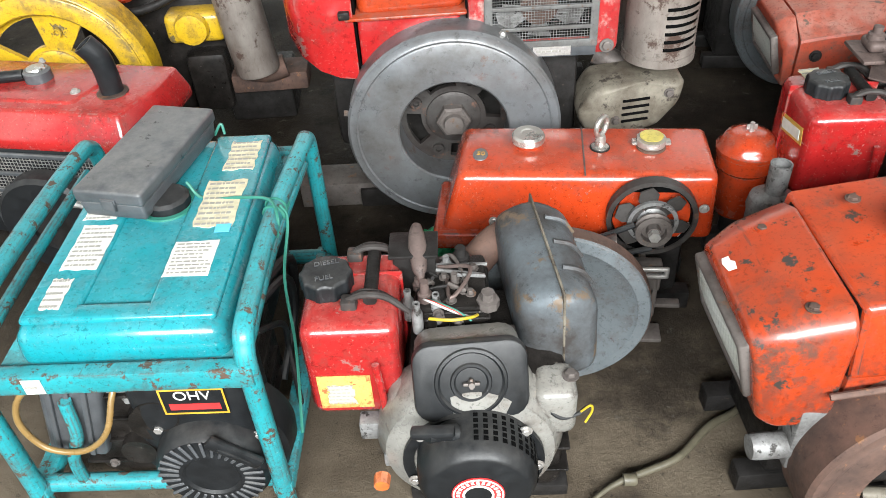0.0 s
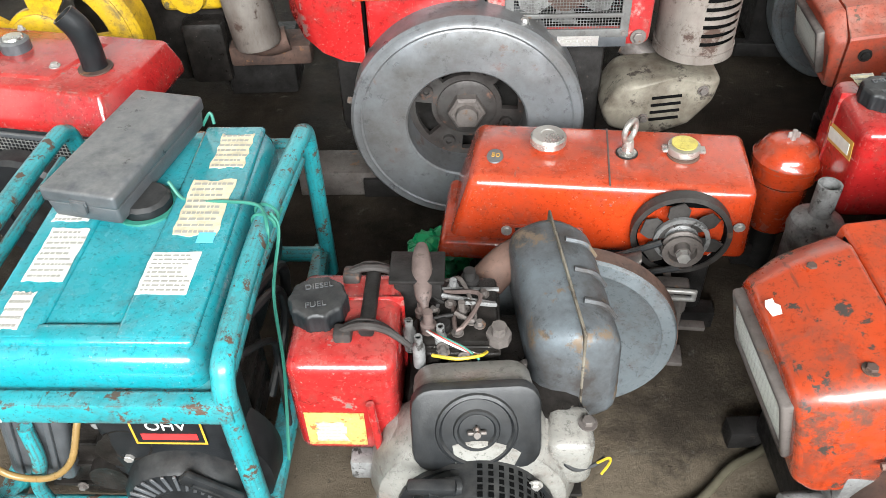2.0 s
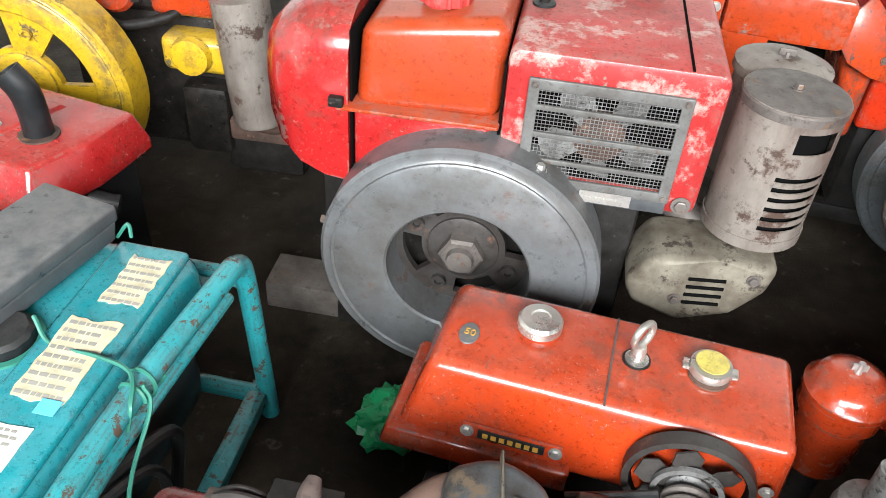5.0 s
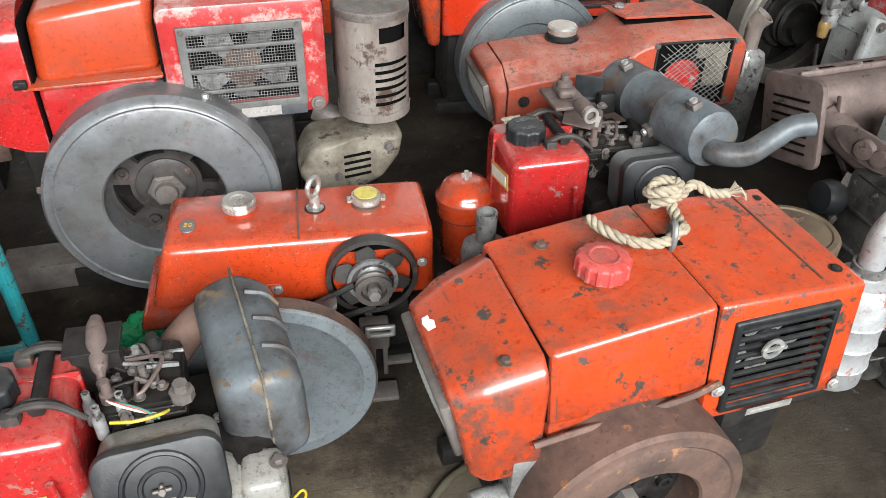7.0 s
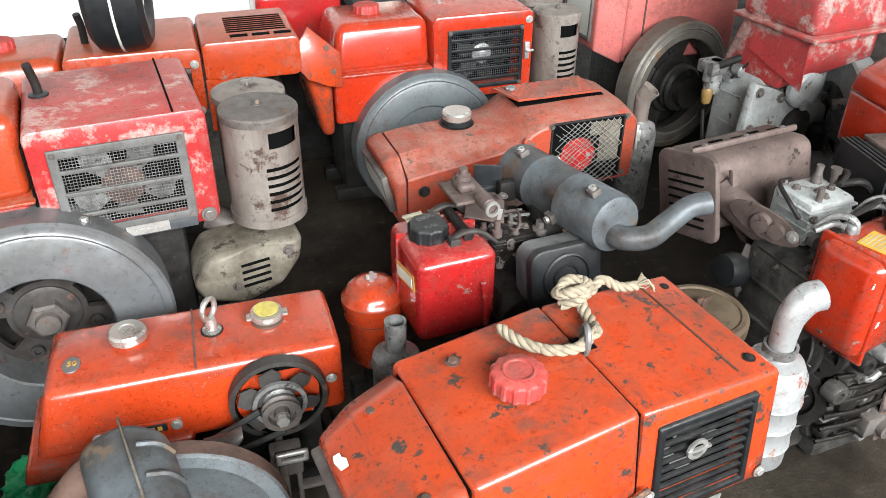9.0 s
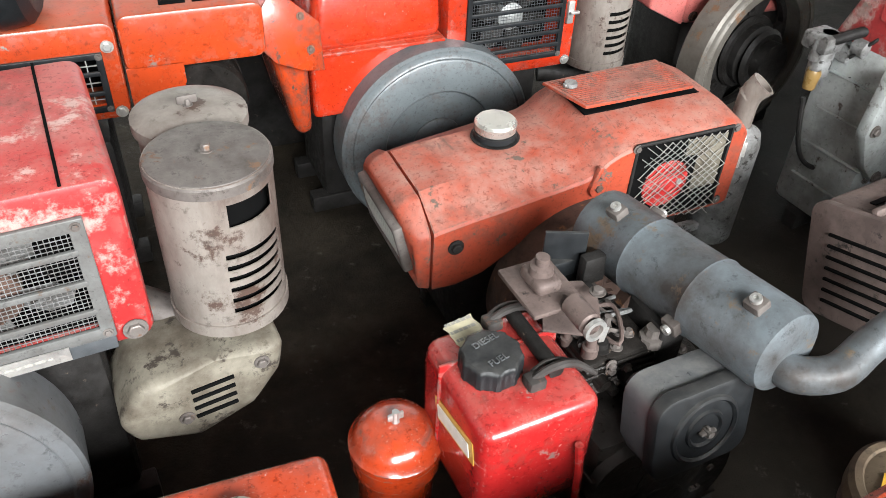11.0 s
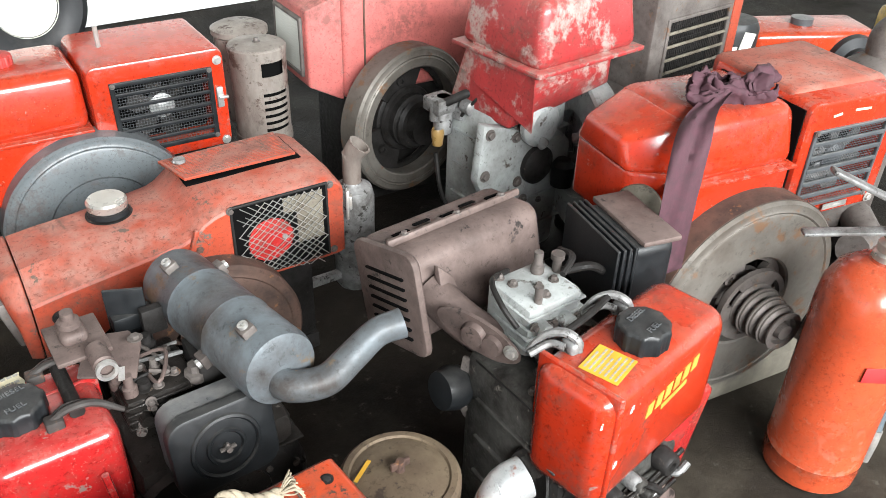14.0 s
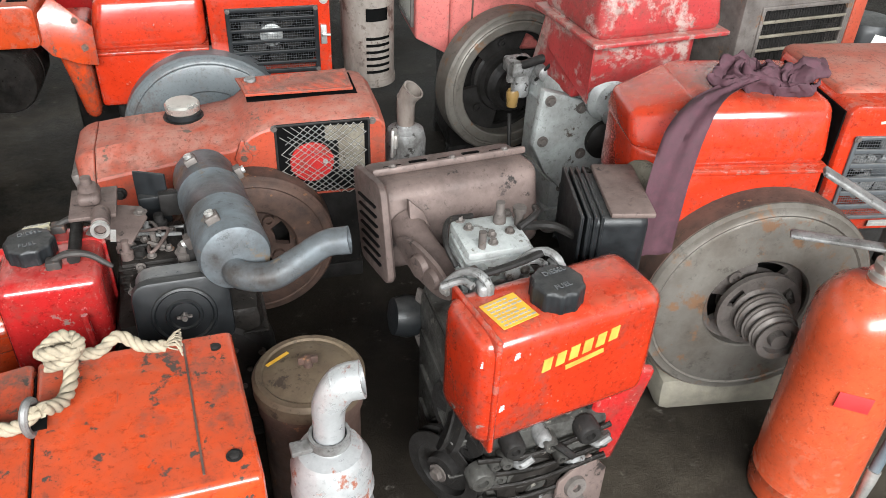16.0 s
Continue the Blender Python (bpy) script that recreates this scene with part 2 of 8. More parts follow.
BLACKPL = plain("black_plastic", (0.010, 0.011, 0.012), 0.42, 0, 0.3, 0.25, 40, 0.08, 0.3)
GREYPL = plain("dark_grey_plastic", (0.058, 0.062, 0.066), 0.34, 0, 0.25, 0.3, 30, 0.25)
RUBBER = plain("black_rubber", (0.012, 0.013, 0.014), 0.5, 0, 0.3, 0.2, 30, 0.1, 0.25)
# Near-black that puts the shade inside holes, slots and gaps into the colour.
HOLE = plain("hole_shade_black", (0.003, 0.003, 0.003), 0.9, 0, 0.2, 0.0, 25, 0.0, 0.05)
WHITE = plain("white_paper", (0.60, 0.59, 0.53), 0.55, 0, 0.16, 0.05, 45)
CREAM = plain("yellowed_paper", (0.50, 0.45, 0.31), 0.6, 0, 0.3, 0.05, 40)
INK = plain("grey_print", (0.27, 0.26, 0.23), 0.6)
YLABEL = plain("yellow_label", (0.52, 0.29, 0.03), 0.45, 0, 0.25)
GOLD = plain("gold_transfer", (0.50, 0.28, 0.05), 0.4, 0.1, 0.3)
REDINK = plain("red_print", (0.55, 0.03, 0.03), 0.5)
BLUEINK = plain("blue_print", (0.1, 0.42, 0.6), 0.5)
REDCAP = paint("red_plastic_cap", (0.42, 0.035, 0.03), wear=0.2, dust=0.45, rough=0.5, coat=0, dustcol=(0.38, 0.13, 0.10))
YCAP = paint("yellow_cap_paint", (0.62, 0.52, 0.10), wear=0.4, dust=0.2, rough=0.5, off=4)
ROPE = plain("dirty_white_rope", (0.25, 0.21, 0.15), 0.9, 0, 0.35, 0.6, 60)
CLOTH = plain("maroon_cloth", (0.055, 0.020, 0.028), 0.85, 0, 0.3, 0.5, 60)
GREENBAG = plain("green_plastic_film", (0.01, 0.30, 0.11), 0.3, 0, 0.3, 0.3, 30)
GREENWIRE = plain("green_wire_coating", (0.03, 0.17, 0.125), 0.4)
GREYHOSE = plain("dusty_grey_rubber", (0.085, 0.105, 0.12), 0.55, 0, 0.2, 0.2, 30, 0.3)
HOSE = plain("pale_rubber_hose", (0.085, 0.075, 0.05), 0.5, 0, 0.3, 0.2, 40)
YHOSE = plain("amber_fuel_hose", (0.21, 0.13, 0.045), 0.3, 0, 0.15)
EXTRED = paint("extinguisher_red", (0.48, 0.072, 0.026), wear=0.25, dust=0.1, rough=0.24, coat=0.45, off=9, chip=(0.33, 0.15, 0.10), dustcol=(0.4, 0.2, 0.14), grime=0.4)
WALLW = plain("white_plaster", (0.78, 0.79, 0.77), 0.8, 0, 0.05, 0.3, 6)
ROOFM = plain("weathered_sheet_roof", (0.17, 0.17, 0.165), 0.6, 0.2, 0.15)
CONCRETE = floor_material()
CONCRETE_L = plain("rough_pale_concrete", (0.15, 0.135, 0.105), 0.85, 0, 0.35, 0.8, 18)
DARKWEB = metal("dark_stained_web_iron", (0.07, 0.066, 0.062), (0.028, 0.022, 0.02), 0.45, 0.35, 9, (0.11, 0.06, 0.042), 0.58, 0.4)
PALECAST = metal("pale_grey_painted_casting", (0.40, 0.42, 0.41), (0.22, 0.225, 0.215), 0.45, 0.15, 9, (0.07, 0.055, 0.045), 0.60, 0.4)
ALU = metal("dull_aluminium", (0.42, 0.43, 0.42), (0.19, 0.19, 0.18), 0.40, 0.5, 22, (0.06, 0.05, 0.045), 0.58, 0.5)
WIRE_Y, WIRE_R, WIRE_W = plain("yellow_wire", (0.45, 0.32, 0.02), 0.4), plain("red_wire", (0.6, 0.04, 0.03), 0.4), plain("white_wire", (0.75, 0.75, 0.72), 0.4)


def lens_material():
    m, t, b = _mat("ribbed_headlamp_glass")
    b.inputs["Base Color"].default_value = (0.72, 0.74, 0.68, 1)
    b.inputs["Roughness"].default_value = 0.14
    b.inputs["Transmission Weight"].default_value = 0.15
    _bump(t, b, _noise(t, 45, 2, 0.5, (1, 1, 6)), 0.6, 0.003)
    return m


LENS = lens_material()


# ---- building helpers ----
def part(name, bm, material, parent, label="", sharp=38):
    me = bpy.data.meshes.new(name)
    bmesh.ops.recalc_face_normals(bm, faces=bm.faces)
    bm.to_mesh(me)
    bm.free()
    me.materials.append(material)
    for p in me.polygons:
        p.use_smooth = True
    me.set_sharp_from_angle(angle=radians(sharp))
    ob = new(name, me)
    ob.parent = parent
    if label:
        ob["label"] = label
    return ob


def thing(name, m, label, category, group="", kind=""):
    ob = new(name)
    ob.empty_display_size = 0.05
    ob.matrix_world = m
    return tagged(ob, label, category, group, kind)


def solo(name, bm, material, m, label, category, group="", kind="", sharp=38):
    ob = part(name, bm, material, None, "", sharp)
    ob.matrix_world = m
    return tagged(ob, label, category, group, kind)


def join(*bms):
    out = bms[0]
    for b in bms[1:]:
        me = bpy.data.meshes.new("tmp")
        b.to_mesh(me)
        b.free()
        out.from_mesh(me)
        bpy.data.meshes.remove(me)
    return out


def moved(bm, m):
    bmesh.ops.transform(bm, matrix=m, verts=bm.verts)
    return bm


def box(x0, x1, y0, y1, z0, z1, r=0.0, seg=2):
    bm = bmesh.new()
    bmesh.ops.create_cube(bm, size=1, matrix=Matrix.Translation(((x0 + x1) / 2, (y0 + y1) / 2, (z0 + z1) / 2)) @ Matrix.Diagonal((x1 - x0, y1 - y0, z1 - z0, 1)))
    if r:
        bmesh.ops.bevel(bm, geom=bm.edges[:], offset=r, segments=seg, affect="EDGES", profile=0.5, clamp_overlap=True)
    return bm


def prism(pts, a, b, axis="y", r=0.0, seg=2):
    """A polygon drawn in the two other axes and pushed from a to b along axis."""
    bm = bmesh.new()

    def at(u, v, w):
        return {"x": (w, u, v), "y": (u, w, v), "z": (u, v, w)}[axis]
    lo = [bm.verts.new(at(u, v, a)) for u, v in pts]
    hi = [bm.verts.new(at(u, v, b)) for u, v in pts]
    bm.faces.new(lo)
    bm.faces.new(hi[::-1])
    n = len(pts)
    for i in range(n):
        bm.faces.new((lo[i], lo[(i + 1) % n], hi[(i + 1) % n], hi[i]))
    if r:
        bmesh.ops.bevel(bm, geom=bm.edges[:], offset=r, segments=seg, affect="EDGES", profile=0.5, clamp_overlap=True)
    return bm


def loft(rings, cap=True, r=0.0, seg=2):
    """Skin over a row of closed rings with the same number of corners."""
    bm = bmesh.new()
    vs = [[bm.verts.new(p) for p in ring] for ring in rings]
    n = len(rings[0])
    for a, b in zip(vs, vs[1:]):
        for i in range(n):
            bm.faces.new((a[i], a[(i + 1) % n], b[(i + 1) % n], b[i]))
    if cap:
        bm.faces.new(vs[0])
        bm.faces.new(vs[-1][::-1])
    if r:
        bmesh.ops.bevel(bm, geom=bm.edges[:], offset=r, segments=seg, affect="EDGES", profile=0.5, clamp_overlap=True)
    return bm


def rect_ring(x0, x1, y0, y1, z):
    return [(x0, y0, z), (x1, y0, z), (x1, y1, z), (x0, y1, z)]


def lathe(profile, at=(0, 0, 0), axis="z", n=32, closed=False):
    """Turn a profile of (radius, height) round an axis through at; a radius of 0 closes it. axis y: heights run to the viewer (-y)."""
    bm = bmesh.new()
    rings = []
    for rad, h in profile:
        if rad <= 1e-6:
            rings.append([bm.verts.new((0, 0, h))])
        else:
            rings.append([bm.verts.new((rad * math.cos(2 * math.pi * i / n), rad * math.sin(2 * math.pi * i / n), h)) for i in range(n)])
    pairs = list(zip(rings, rings[1:]))
    if closed:
        pairs.append((rings[-1], rings[0]))
    for a, b in pairs:
        for i in range(n):
            j = (i + 1) % n
            if len(a) == 1 and len(b) > 1:
                bm.faces.new((a[0], b[j], b[i]))
            elif len(b) == 1 and len(a) > 1:
                bm.faces.new((a[i], a[j], b[0]))
            elif len(a) > 1:
                bm.faces.new((a[i], a[j], b[j], b[i]))
    turn = {"z": Matrix.Identity(4), "y": Matrix.Rotation(radians(90), 4, "X"), "x": Matrix.Rotation(radians(90), 4, "Y")}[axis]
    return moved(bm, Matrix.Translation(at) @ turn)


def smooth_path(pts, k=6):
    pts = [Vector(p) for p in pts]
    if len(pts) < 3:
        return pts
    out = []
    p = [2 * pts[0] - pts[1]] + pts + [2 * pts[-1] - pts[-2]]
    for i in range(1, len(p) - 2):
        for s in range(k):
            u = s / k
            out.append(0.5 * (2 * p[i] + (p[i + 1] - p[i - 1]) * u + (2 * p[i - 1] - 5 * p[i] + 4 * p[i + 1] - p[i + 2]) * u * u + (3 * p[i] - p[i - 1] - 3 * p[i + 1] + p[i + 2]) * u ** 3))
    return out + [pts[-1]]


def tube(pts, r, n=10, k=6, hollow=False, flat=1.0):
    """A round bar along a smoothed path; r a number or one per path point."""
    path = smooth_path(pts, k) if k else [Vector(p) for p in pts]
    radii = [r] * len(path) if isinstance(r, (int, float)) else [float(q) for q in np.interp(np.linspace(0, len(r) - 1, len(path)), range(len(r)), r)]
    bm = bmesh.new()
    rings, nrm = [], None
    for i, c in enumerate(path):
        d = (path[min(i + 1, len(path) - 1)] - path[max(i - 1, 0)]).normalized()
        if nrm is None:
            nrm = d.orthogonal().normalized()
        nrm = (nrm - d * nrm.dot(d)).normalized()
        bi = d.cross(nrm)
        rings.append([bm.verts.new(c + radii[i] * (math.cos(2 * math.pi * j / n) * nrm + flat * math.sin(2 * math.pi * j / n) * bi)) for j in range(n)])
    for a, b in zip(rings, rings[1:]):
        for j in range(n):
            bm.faces.new((a[j], a[(j + 1) % n], b[(j + 1) % n], b[j]))
    if hollow:
        for ring, i, s in ((rings[-1], -1, -1),):
            c = path[i]
            d = (path[-1] - path[-2]).normalized()
            inner = [bm.verts.new(c + (v.co - c) * 0.82) for v in ring]
            deep = [bm.verts.new(c + (v.co - c) * 0.82 - d * radii[-1] * 1.5) for v in ring]
            for j in range(n):
                bm.faces.new((ring[j], ring[(j + 1) % n], inner[(j + 1) % n], inner[j]))
                bm.faces.new((inner[j], inner[(j + 1) % n], deep[(j + 1) % n], deep[j]))
            bm.faces.new(deep)
        bm.faces.new(rings[0])
    else:
        bm.faces.new(rings[0])
        bm.faces.new(rings[-1][::-1])
    return bm


def hexbolt(at, r=0.009, h=0.008, axis="y", washer=True):
    b = lathe([(0, 0), (r, 0), (r, h * 0.85), (r * 0.85, h), (0, h)], at, axis, 6)
    return join(b, lathe([(0, 0), (r * 1.5, 0), (r * 1.5, h * 0.25), (0, h * 0.25)], at, axis, 14)) if washer else b


def bars(x0, x1, z0, z1, y, nx, nz, w):
    """A grid of thin square bars in the xz plane."""
    bm = bmesh.new()

    def bar(a0, a1, c0, c1, yy):
        bmesh.ops.create_cube(bm, size=1, matrix=Matrix.Translation(((a0 + a1) / 2, yy, (c0 + c1) / 2)) @ Matrix.Diagonal((a1 - a0, w, c1 - c0, 1)))
    for i in range(nx):
        x = x0 + (x1 - x0) * (i + 0.5) / nx
        bar(x - w / 2, x + w / 2, z0, z1, y)
    for i in range(nz):
        z = z0 + (z1 - z0) * (i + 0.5) / nz
        bar(x0, x1, z - w / 2, z + w / 2, y - w * 0.6)
    return bm


def framed(x0, x1, z0, z1, y0, y1, w, r=0.0):
    """A picture-frame shape in the xz plane, w wide."""
    bm = bmesh.new()
    o = [(x0, z0), (x1, z0), (x1, z1), (x0, z1)]
    i = [(x0 + w, z0 + w), (x1 - w, z0 + w), (x1 - w, z1 - w), (x0 + w, z1 - w)]
    v = {}
    for k, ring in (("o", o), ("i", i)):
        for d, yy in (("f", y0), ("b", y1)):
            v[k + d] = [bm.verts.new((x, yy, z)) for x, z in ring]
    for a, b in (("of", "if"), ("ob", "ib"), ("of", "ob"), ("if", "ib")):
        for j in range(4):
            bm.faces.new((v[a][j], v[a][(j + 1) % 4], v[b][(j + 1) % 4], v[b][j]))
    bmesh.ops.recalc_face_normals(bm, faces=bm.faces)
    if r:
        bmesh.ops.bevel(bm, geom=bm.edges[:], offset=r, segments=2, affect="EDGES", profile=0.5, clamp_overlap=True)
    return bm


def sheet_with_slots(x0, x1, z0, z1, y, slots, thick=0.003):
    """A flat plate in the xz plane with rectangular slots cut right through, built as a grid of cells."""
    xs = sorted({x0, x1, *[s[0] for s in slots], *[s[1] for s in slots]})
    zs = sorted({z0, z1, *[s[2] for s in slots], *[s[3] for s in slots]})
    bm = bmesh.new()
    vs = {}

    def vert(i, k):
        if (i, k) not in vs:
            vs[(i, k)] = bm.verts.new((xs[i], y, zs[k]))
        return vs[(i, k)]
    for i in range(len(xs) - 1):
        for k in range(len(zs) - 1):
            cx, cz = (xs[i] + xs[i + 1]) / 2, (zs[k] + zs[k + 1]) / 2
            if not any(s[0] < cx < s[1] and s[2] < cz < s[3] for s in slots):
                bm.faces.new((vert(i, k), vert(i + 1, k), vert(i + 1, k + 1), vert(i, k + 1)))
    g = bmesh.ops.extrude_face_region(bm, geom=bm.faces[:])
    bmesh.ops.translate(bm, vec=(0, thick, 0), verts=[e for e in g["geom"] if isinstance(e, bmesh.types.BMVert)])
    return bm


def slotted_drum(r, z0, z1, slots, n=48, thick=0.002):
    """An upright sheet drum with openings; slots are (angle0, angle1, z0, z1) in degrees, 0 to +x, -90 to the viewer."""
    zs = sorted({z0, z1, *[s[2] for s in slots], *[s[3] for s in slots]})
    bm = bmesh.new()
    rows = [[bm.verts.new((r * math.cos(2 * math.pi * i / n), r * math.sin(2 * math.pi * i / n), z)) for i in range(n)] for z in zs]
    for k in range(len(zs) - 1):
        for i in range(n):
            a = (i + 0.5) * 360 / n
            a = a - 360 if a > 180 else a
            cz = (zs[k] + zs[k + 1]) / 2
            if not any(s[0] < a < s[1] and s[2] < cz < s[3] for s in slots):
                bm.faces.new((rows[k][i], rows[k][(i + 1) % n], rows[k + 1][(i + 1) % n], rows[k + 1][i]))
    bmesh.ops.recalc_face_normals(bm, faces=bm.faces)
    g = bmesh.ops.extrude_face_region(bm, geom=bm.faces[:])
    for e in g["geom"]:
        if isinstance(e, bmesh.types.BMVert):
            e.co.x *= (r - thick) / r
            e.co.y *= (r - thick) / r
    return bm


def slab_text(body, size, m, material, parent, depth=0.0008, name="lettering", label=""):
    """Raised lettering in the built-in font, turned into a mesh."""
    cu = bpy.data.curves.new(name, "FONT")
    cu.body, cu.size, cu.extrude, cu.align_x, cu.align_y = body, size, depth, "CENTER", "CENTER"
    tmp = bpy.data.objects.new("tmp", cu)
    scene.collection.objects.link(tmp)
    me = bpy.data.meshes.new_from_object(tmp)
    bpy.data.objects.remove(tmp)
    me.transform(m)
    me.materials.clear()
    me.materials.append(material)
    ob = new(name, me)
    ob.parent = parent
    if label:
        ob["label"] = label
    return ob


def patch(w, h, m, material, parent, name="sticker", label="", lines=0, ink=None, ragged=0.0, thick=0.0012):
    """A thin paper label lying in its own xy plane at m, with printed bars on it; ragged tears its edge."""
    rnd = random.Random(int(w * 1e5 + h * 3e5))
    pts = []
    for (ax, ay), (bx, by) in (((-1, -1), (1, -1)), ((1, -1), (1, 1)), ((1, 1), (-1, 1)), ((-1, 1), (-1, -1))):
        k = 7 if ragged else 1
        for i in range(k):
            u = i / k
            j = ragged * rnd.random()
            pts.append(((ax + (bx - ax) * u) * w / 2 * (1 - j), (ay + (by - ay) * u) * h / 2 * (1 - j)))
    ob = part(name, moved(prism(pts, 0, thick, "z"), m), material, parent, label)
    if lines:
        bm = bmesh.new()
        for i in range(lines):
            yy = h * (0.40 - 0.8 * i / max(1, lines - 1)) if lines > 1 else 0
            ww = w * (0.42 if rnd.random() < 0.6 else 0.3)
            x = -w * 0.42
            while x < ww - w * 0.05:
                l = w * rnd.uniform(0.05, 0.16)
                bmesh.ops.create_cube(bm, size=1, matrix=Matrix.Translation((min(x + l / 2, ww), yy, thick + 0.0003)) @ Matrix.Diagonal((l, h * 0.36 / max(lines, 2), 0.0005, 1)))
                x += l + w * 0.03
        part("print", moved(bm, m), ink or INK, ob)
    return ob


# ---- the shed ----
def slab(name, x0, x1, y0, y1, z0, z1, mat, label, cat):
    return solo(name, box(x0, x1, y0, y1, z0, z1), mat, Matrix.Identity(4), label, cat, kind="structure")


def ground_sheet():
    bm = bmesh.new()
    bmesh.ops.create_grid(bm, x_segments=40, y_segments=40, size=40)
    for v in bm.verts:
        v.co.z = 0.004 * noise.noise(v.co * 0.7) - 0.002
    return bm


solo("floor", ground_sheet(), CONCRETE, Matrix.Identity(4), "oily stained rough brown concrete workshop floor, shade painted in towards the back", "floor", kind="structure")
slab("wall_back", -4.2, 6.2, 4.6, 4.75, 0, 3.4, WALLW, "whitewashed plaster back wall", "wall")
slab("wall_left", -4.35, -4.2, -2.0, 4.75, 0, 3.4, WALLW, "whitewashed plaster side wall", "wall")
slab("wall_right", 6.2, 6.35, -2.0, 4.75, 0, 3.4, WALLW, "whitewashed plaster side wall", "wall")
slab("ceiling", -4.4, 6.4, -2.2, 4.8, 3.4, 3.5, ROOFM, "grey weathered sheet roof", "ceiling")


# ---- parts shared by the engines ----
def polar_plate(r0, r1, y, thick, holes, n=60):
    """A ring in the xz plane with openings; holes are (angle, half width, inner, outer)."""
    rs = sorted({r0, r1, *[h[2] for h in holes], *[h[3] for h in holes]})
    bm = bmesh.new()
    rows = [[bm.verts.new((r * math.cos(2 * math.pi * i / n), y, r * math.sin(2 * math.pi * i / n))) for i in range(n)] for r in rs]
    for k in range(len(rs) - 1):
        rm = (rs[k] + rs[k + 1]) / 2
        for i in range(n):
            a = (i + 0.5) * 360 / n
            if not any(abs((a - h[0] + 180) % 360 - 180) < h[1] and h[2] < rm < h[3] for h in holes):
                bm.faces.new((rows[k][i], rows[k][(i + 1) % n], rows[k + 1][(i + 1) % n], rows[k + 1][i]))
    g = bmesh.ops.extrude_face_region(bm, geom=bm.faces[:])
    bmesh.ops.translate(bm, vec=(0, thick, 0), verts=[e for e in g["geom"] if isinstance(e, bmesh.types.BMVert)])
    return bm


def flywheel(p, at, r, w, hole, mat, hubmat, label, holes=4, turn=0, recess=0.35, nut=0.032, hubr=0.055):
    """A cast flywheel whose face looks to -y: rim, pierced web, hub and a large nut."""
    m = Matrix.Translation(at)
    rim = lathe([(hole, -w), (hole, -0.004), (hole + 0.004, 0), (r - 0.03, 0.0005), (r - 0.026, -0.0025), (r - 0.022, 0), (r - 0.018, -0.003), (r - 0.006, -0.003), (r, -0.01), (r, -w + 0.006), (r - 0.006, -w)], (0, 0, 0), "y", 72, True)
    ob = part("flywheel", moved(rim, m), mat, p, label)
    hs = [(turn + i * 360 / holes, 24, hubr + 0.012, hole - 0.014) for i in range(holes)]
    part("web", moved(polar_plate(0.01, hole + 0.003, w * recess, 0.016, hs), m), hubmat, ob)
    part("hub", moved(lathe([(0, -w * recess - 0.02), (hubr, -w * recess - 0.01), (hubr, -w * recess + 0.006), (hubr * 0.82, -w * recess + 0.012), (0, -w * recess + 0.012)], (0, 0, 0), "y", 32), m), hubmat, ob)
    if nut:
        part("nut", moved(join(lathe([(0, 0), (nut, 0), (nut, 0.02), (nut * 0.85, 0.025), (0, 0.025)], (0, w * recess - 0.012, 0), "y", 6), lathe([(0, 0), (nut * 0.6, 0), (nut * 0.55, 0.012), (0, 0.012)], (0, w * recess - 0.037, 0), "y", 20)), m), RUSTGREY, ob)
    for i in range(holes):
        a = radians(turn + (i + 0.5) * 360 / holes)
        q = (hubr + hole) / 2
        part("boss", moved(lathe([(0, 0), (0.014, 0), (0.014, 0.01), (0.007, 0.01), (0.007, 0.003), (0, 0.003)], (q * math.cos(a), w * recess, q * math.sin(a)), "y", 16), m), hubmat, ob)
    return ob


def rrect(x0, x1, z0, z1, r, y, k=5):
    out = []
    for cx, cz, a0 in ((x1 - r, z1 - r, 0), (x0 + r, z1 - r, 90), (x0 + r, z0 + r, 180), (x1 - r, z0 + r, 270)):
        for i in range(k):
            a = radians(a0 + 90 * i / (k - 1))
            out.append((cx + r * math.cos(a), y, cz + r * math.sin(a)))
    return out


def warp(bm, fn):
    for v in bm.verts:
        v.co = Vector(fn(*v.co))
    return bm


def shell(x0, x1, y0, y1, z0, z1, r, opening=None, depth=0.09, bev=0.008):
    """A sheet-metal hood with rounded long edges; its front may have a deep opening."""
    b = bev
    rings = [rrect(x0 + b, x1 - b, z0 + b, z1 - b, max(0.002, r - b), y1), rrect(x0, x1, z0, z1, r, y1 - b), rrect(x0, x1, z0, z1, r, y0 + b),
             rrect(x0 + b * 0.3, x1 - b * 0.3, z0 + b * 0.3, z1 - b * 0.3, max(0.002, r - b * 0.3), y0 + b * 0.3), rrect(x0 + b, x1 - b, z0 + b, z1 - b, max(0.002, r - b), y0)]
    if opening:
        a, c, d, e = opening
        rings += [rrect(a, c, d, e, 0.012, y0), rrect(a, c, d, e, 0.012, y0 + depth)]
    return loft(rings)


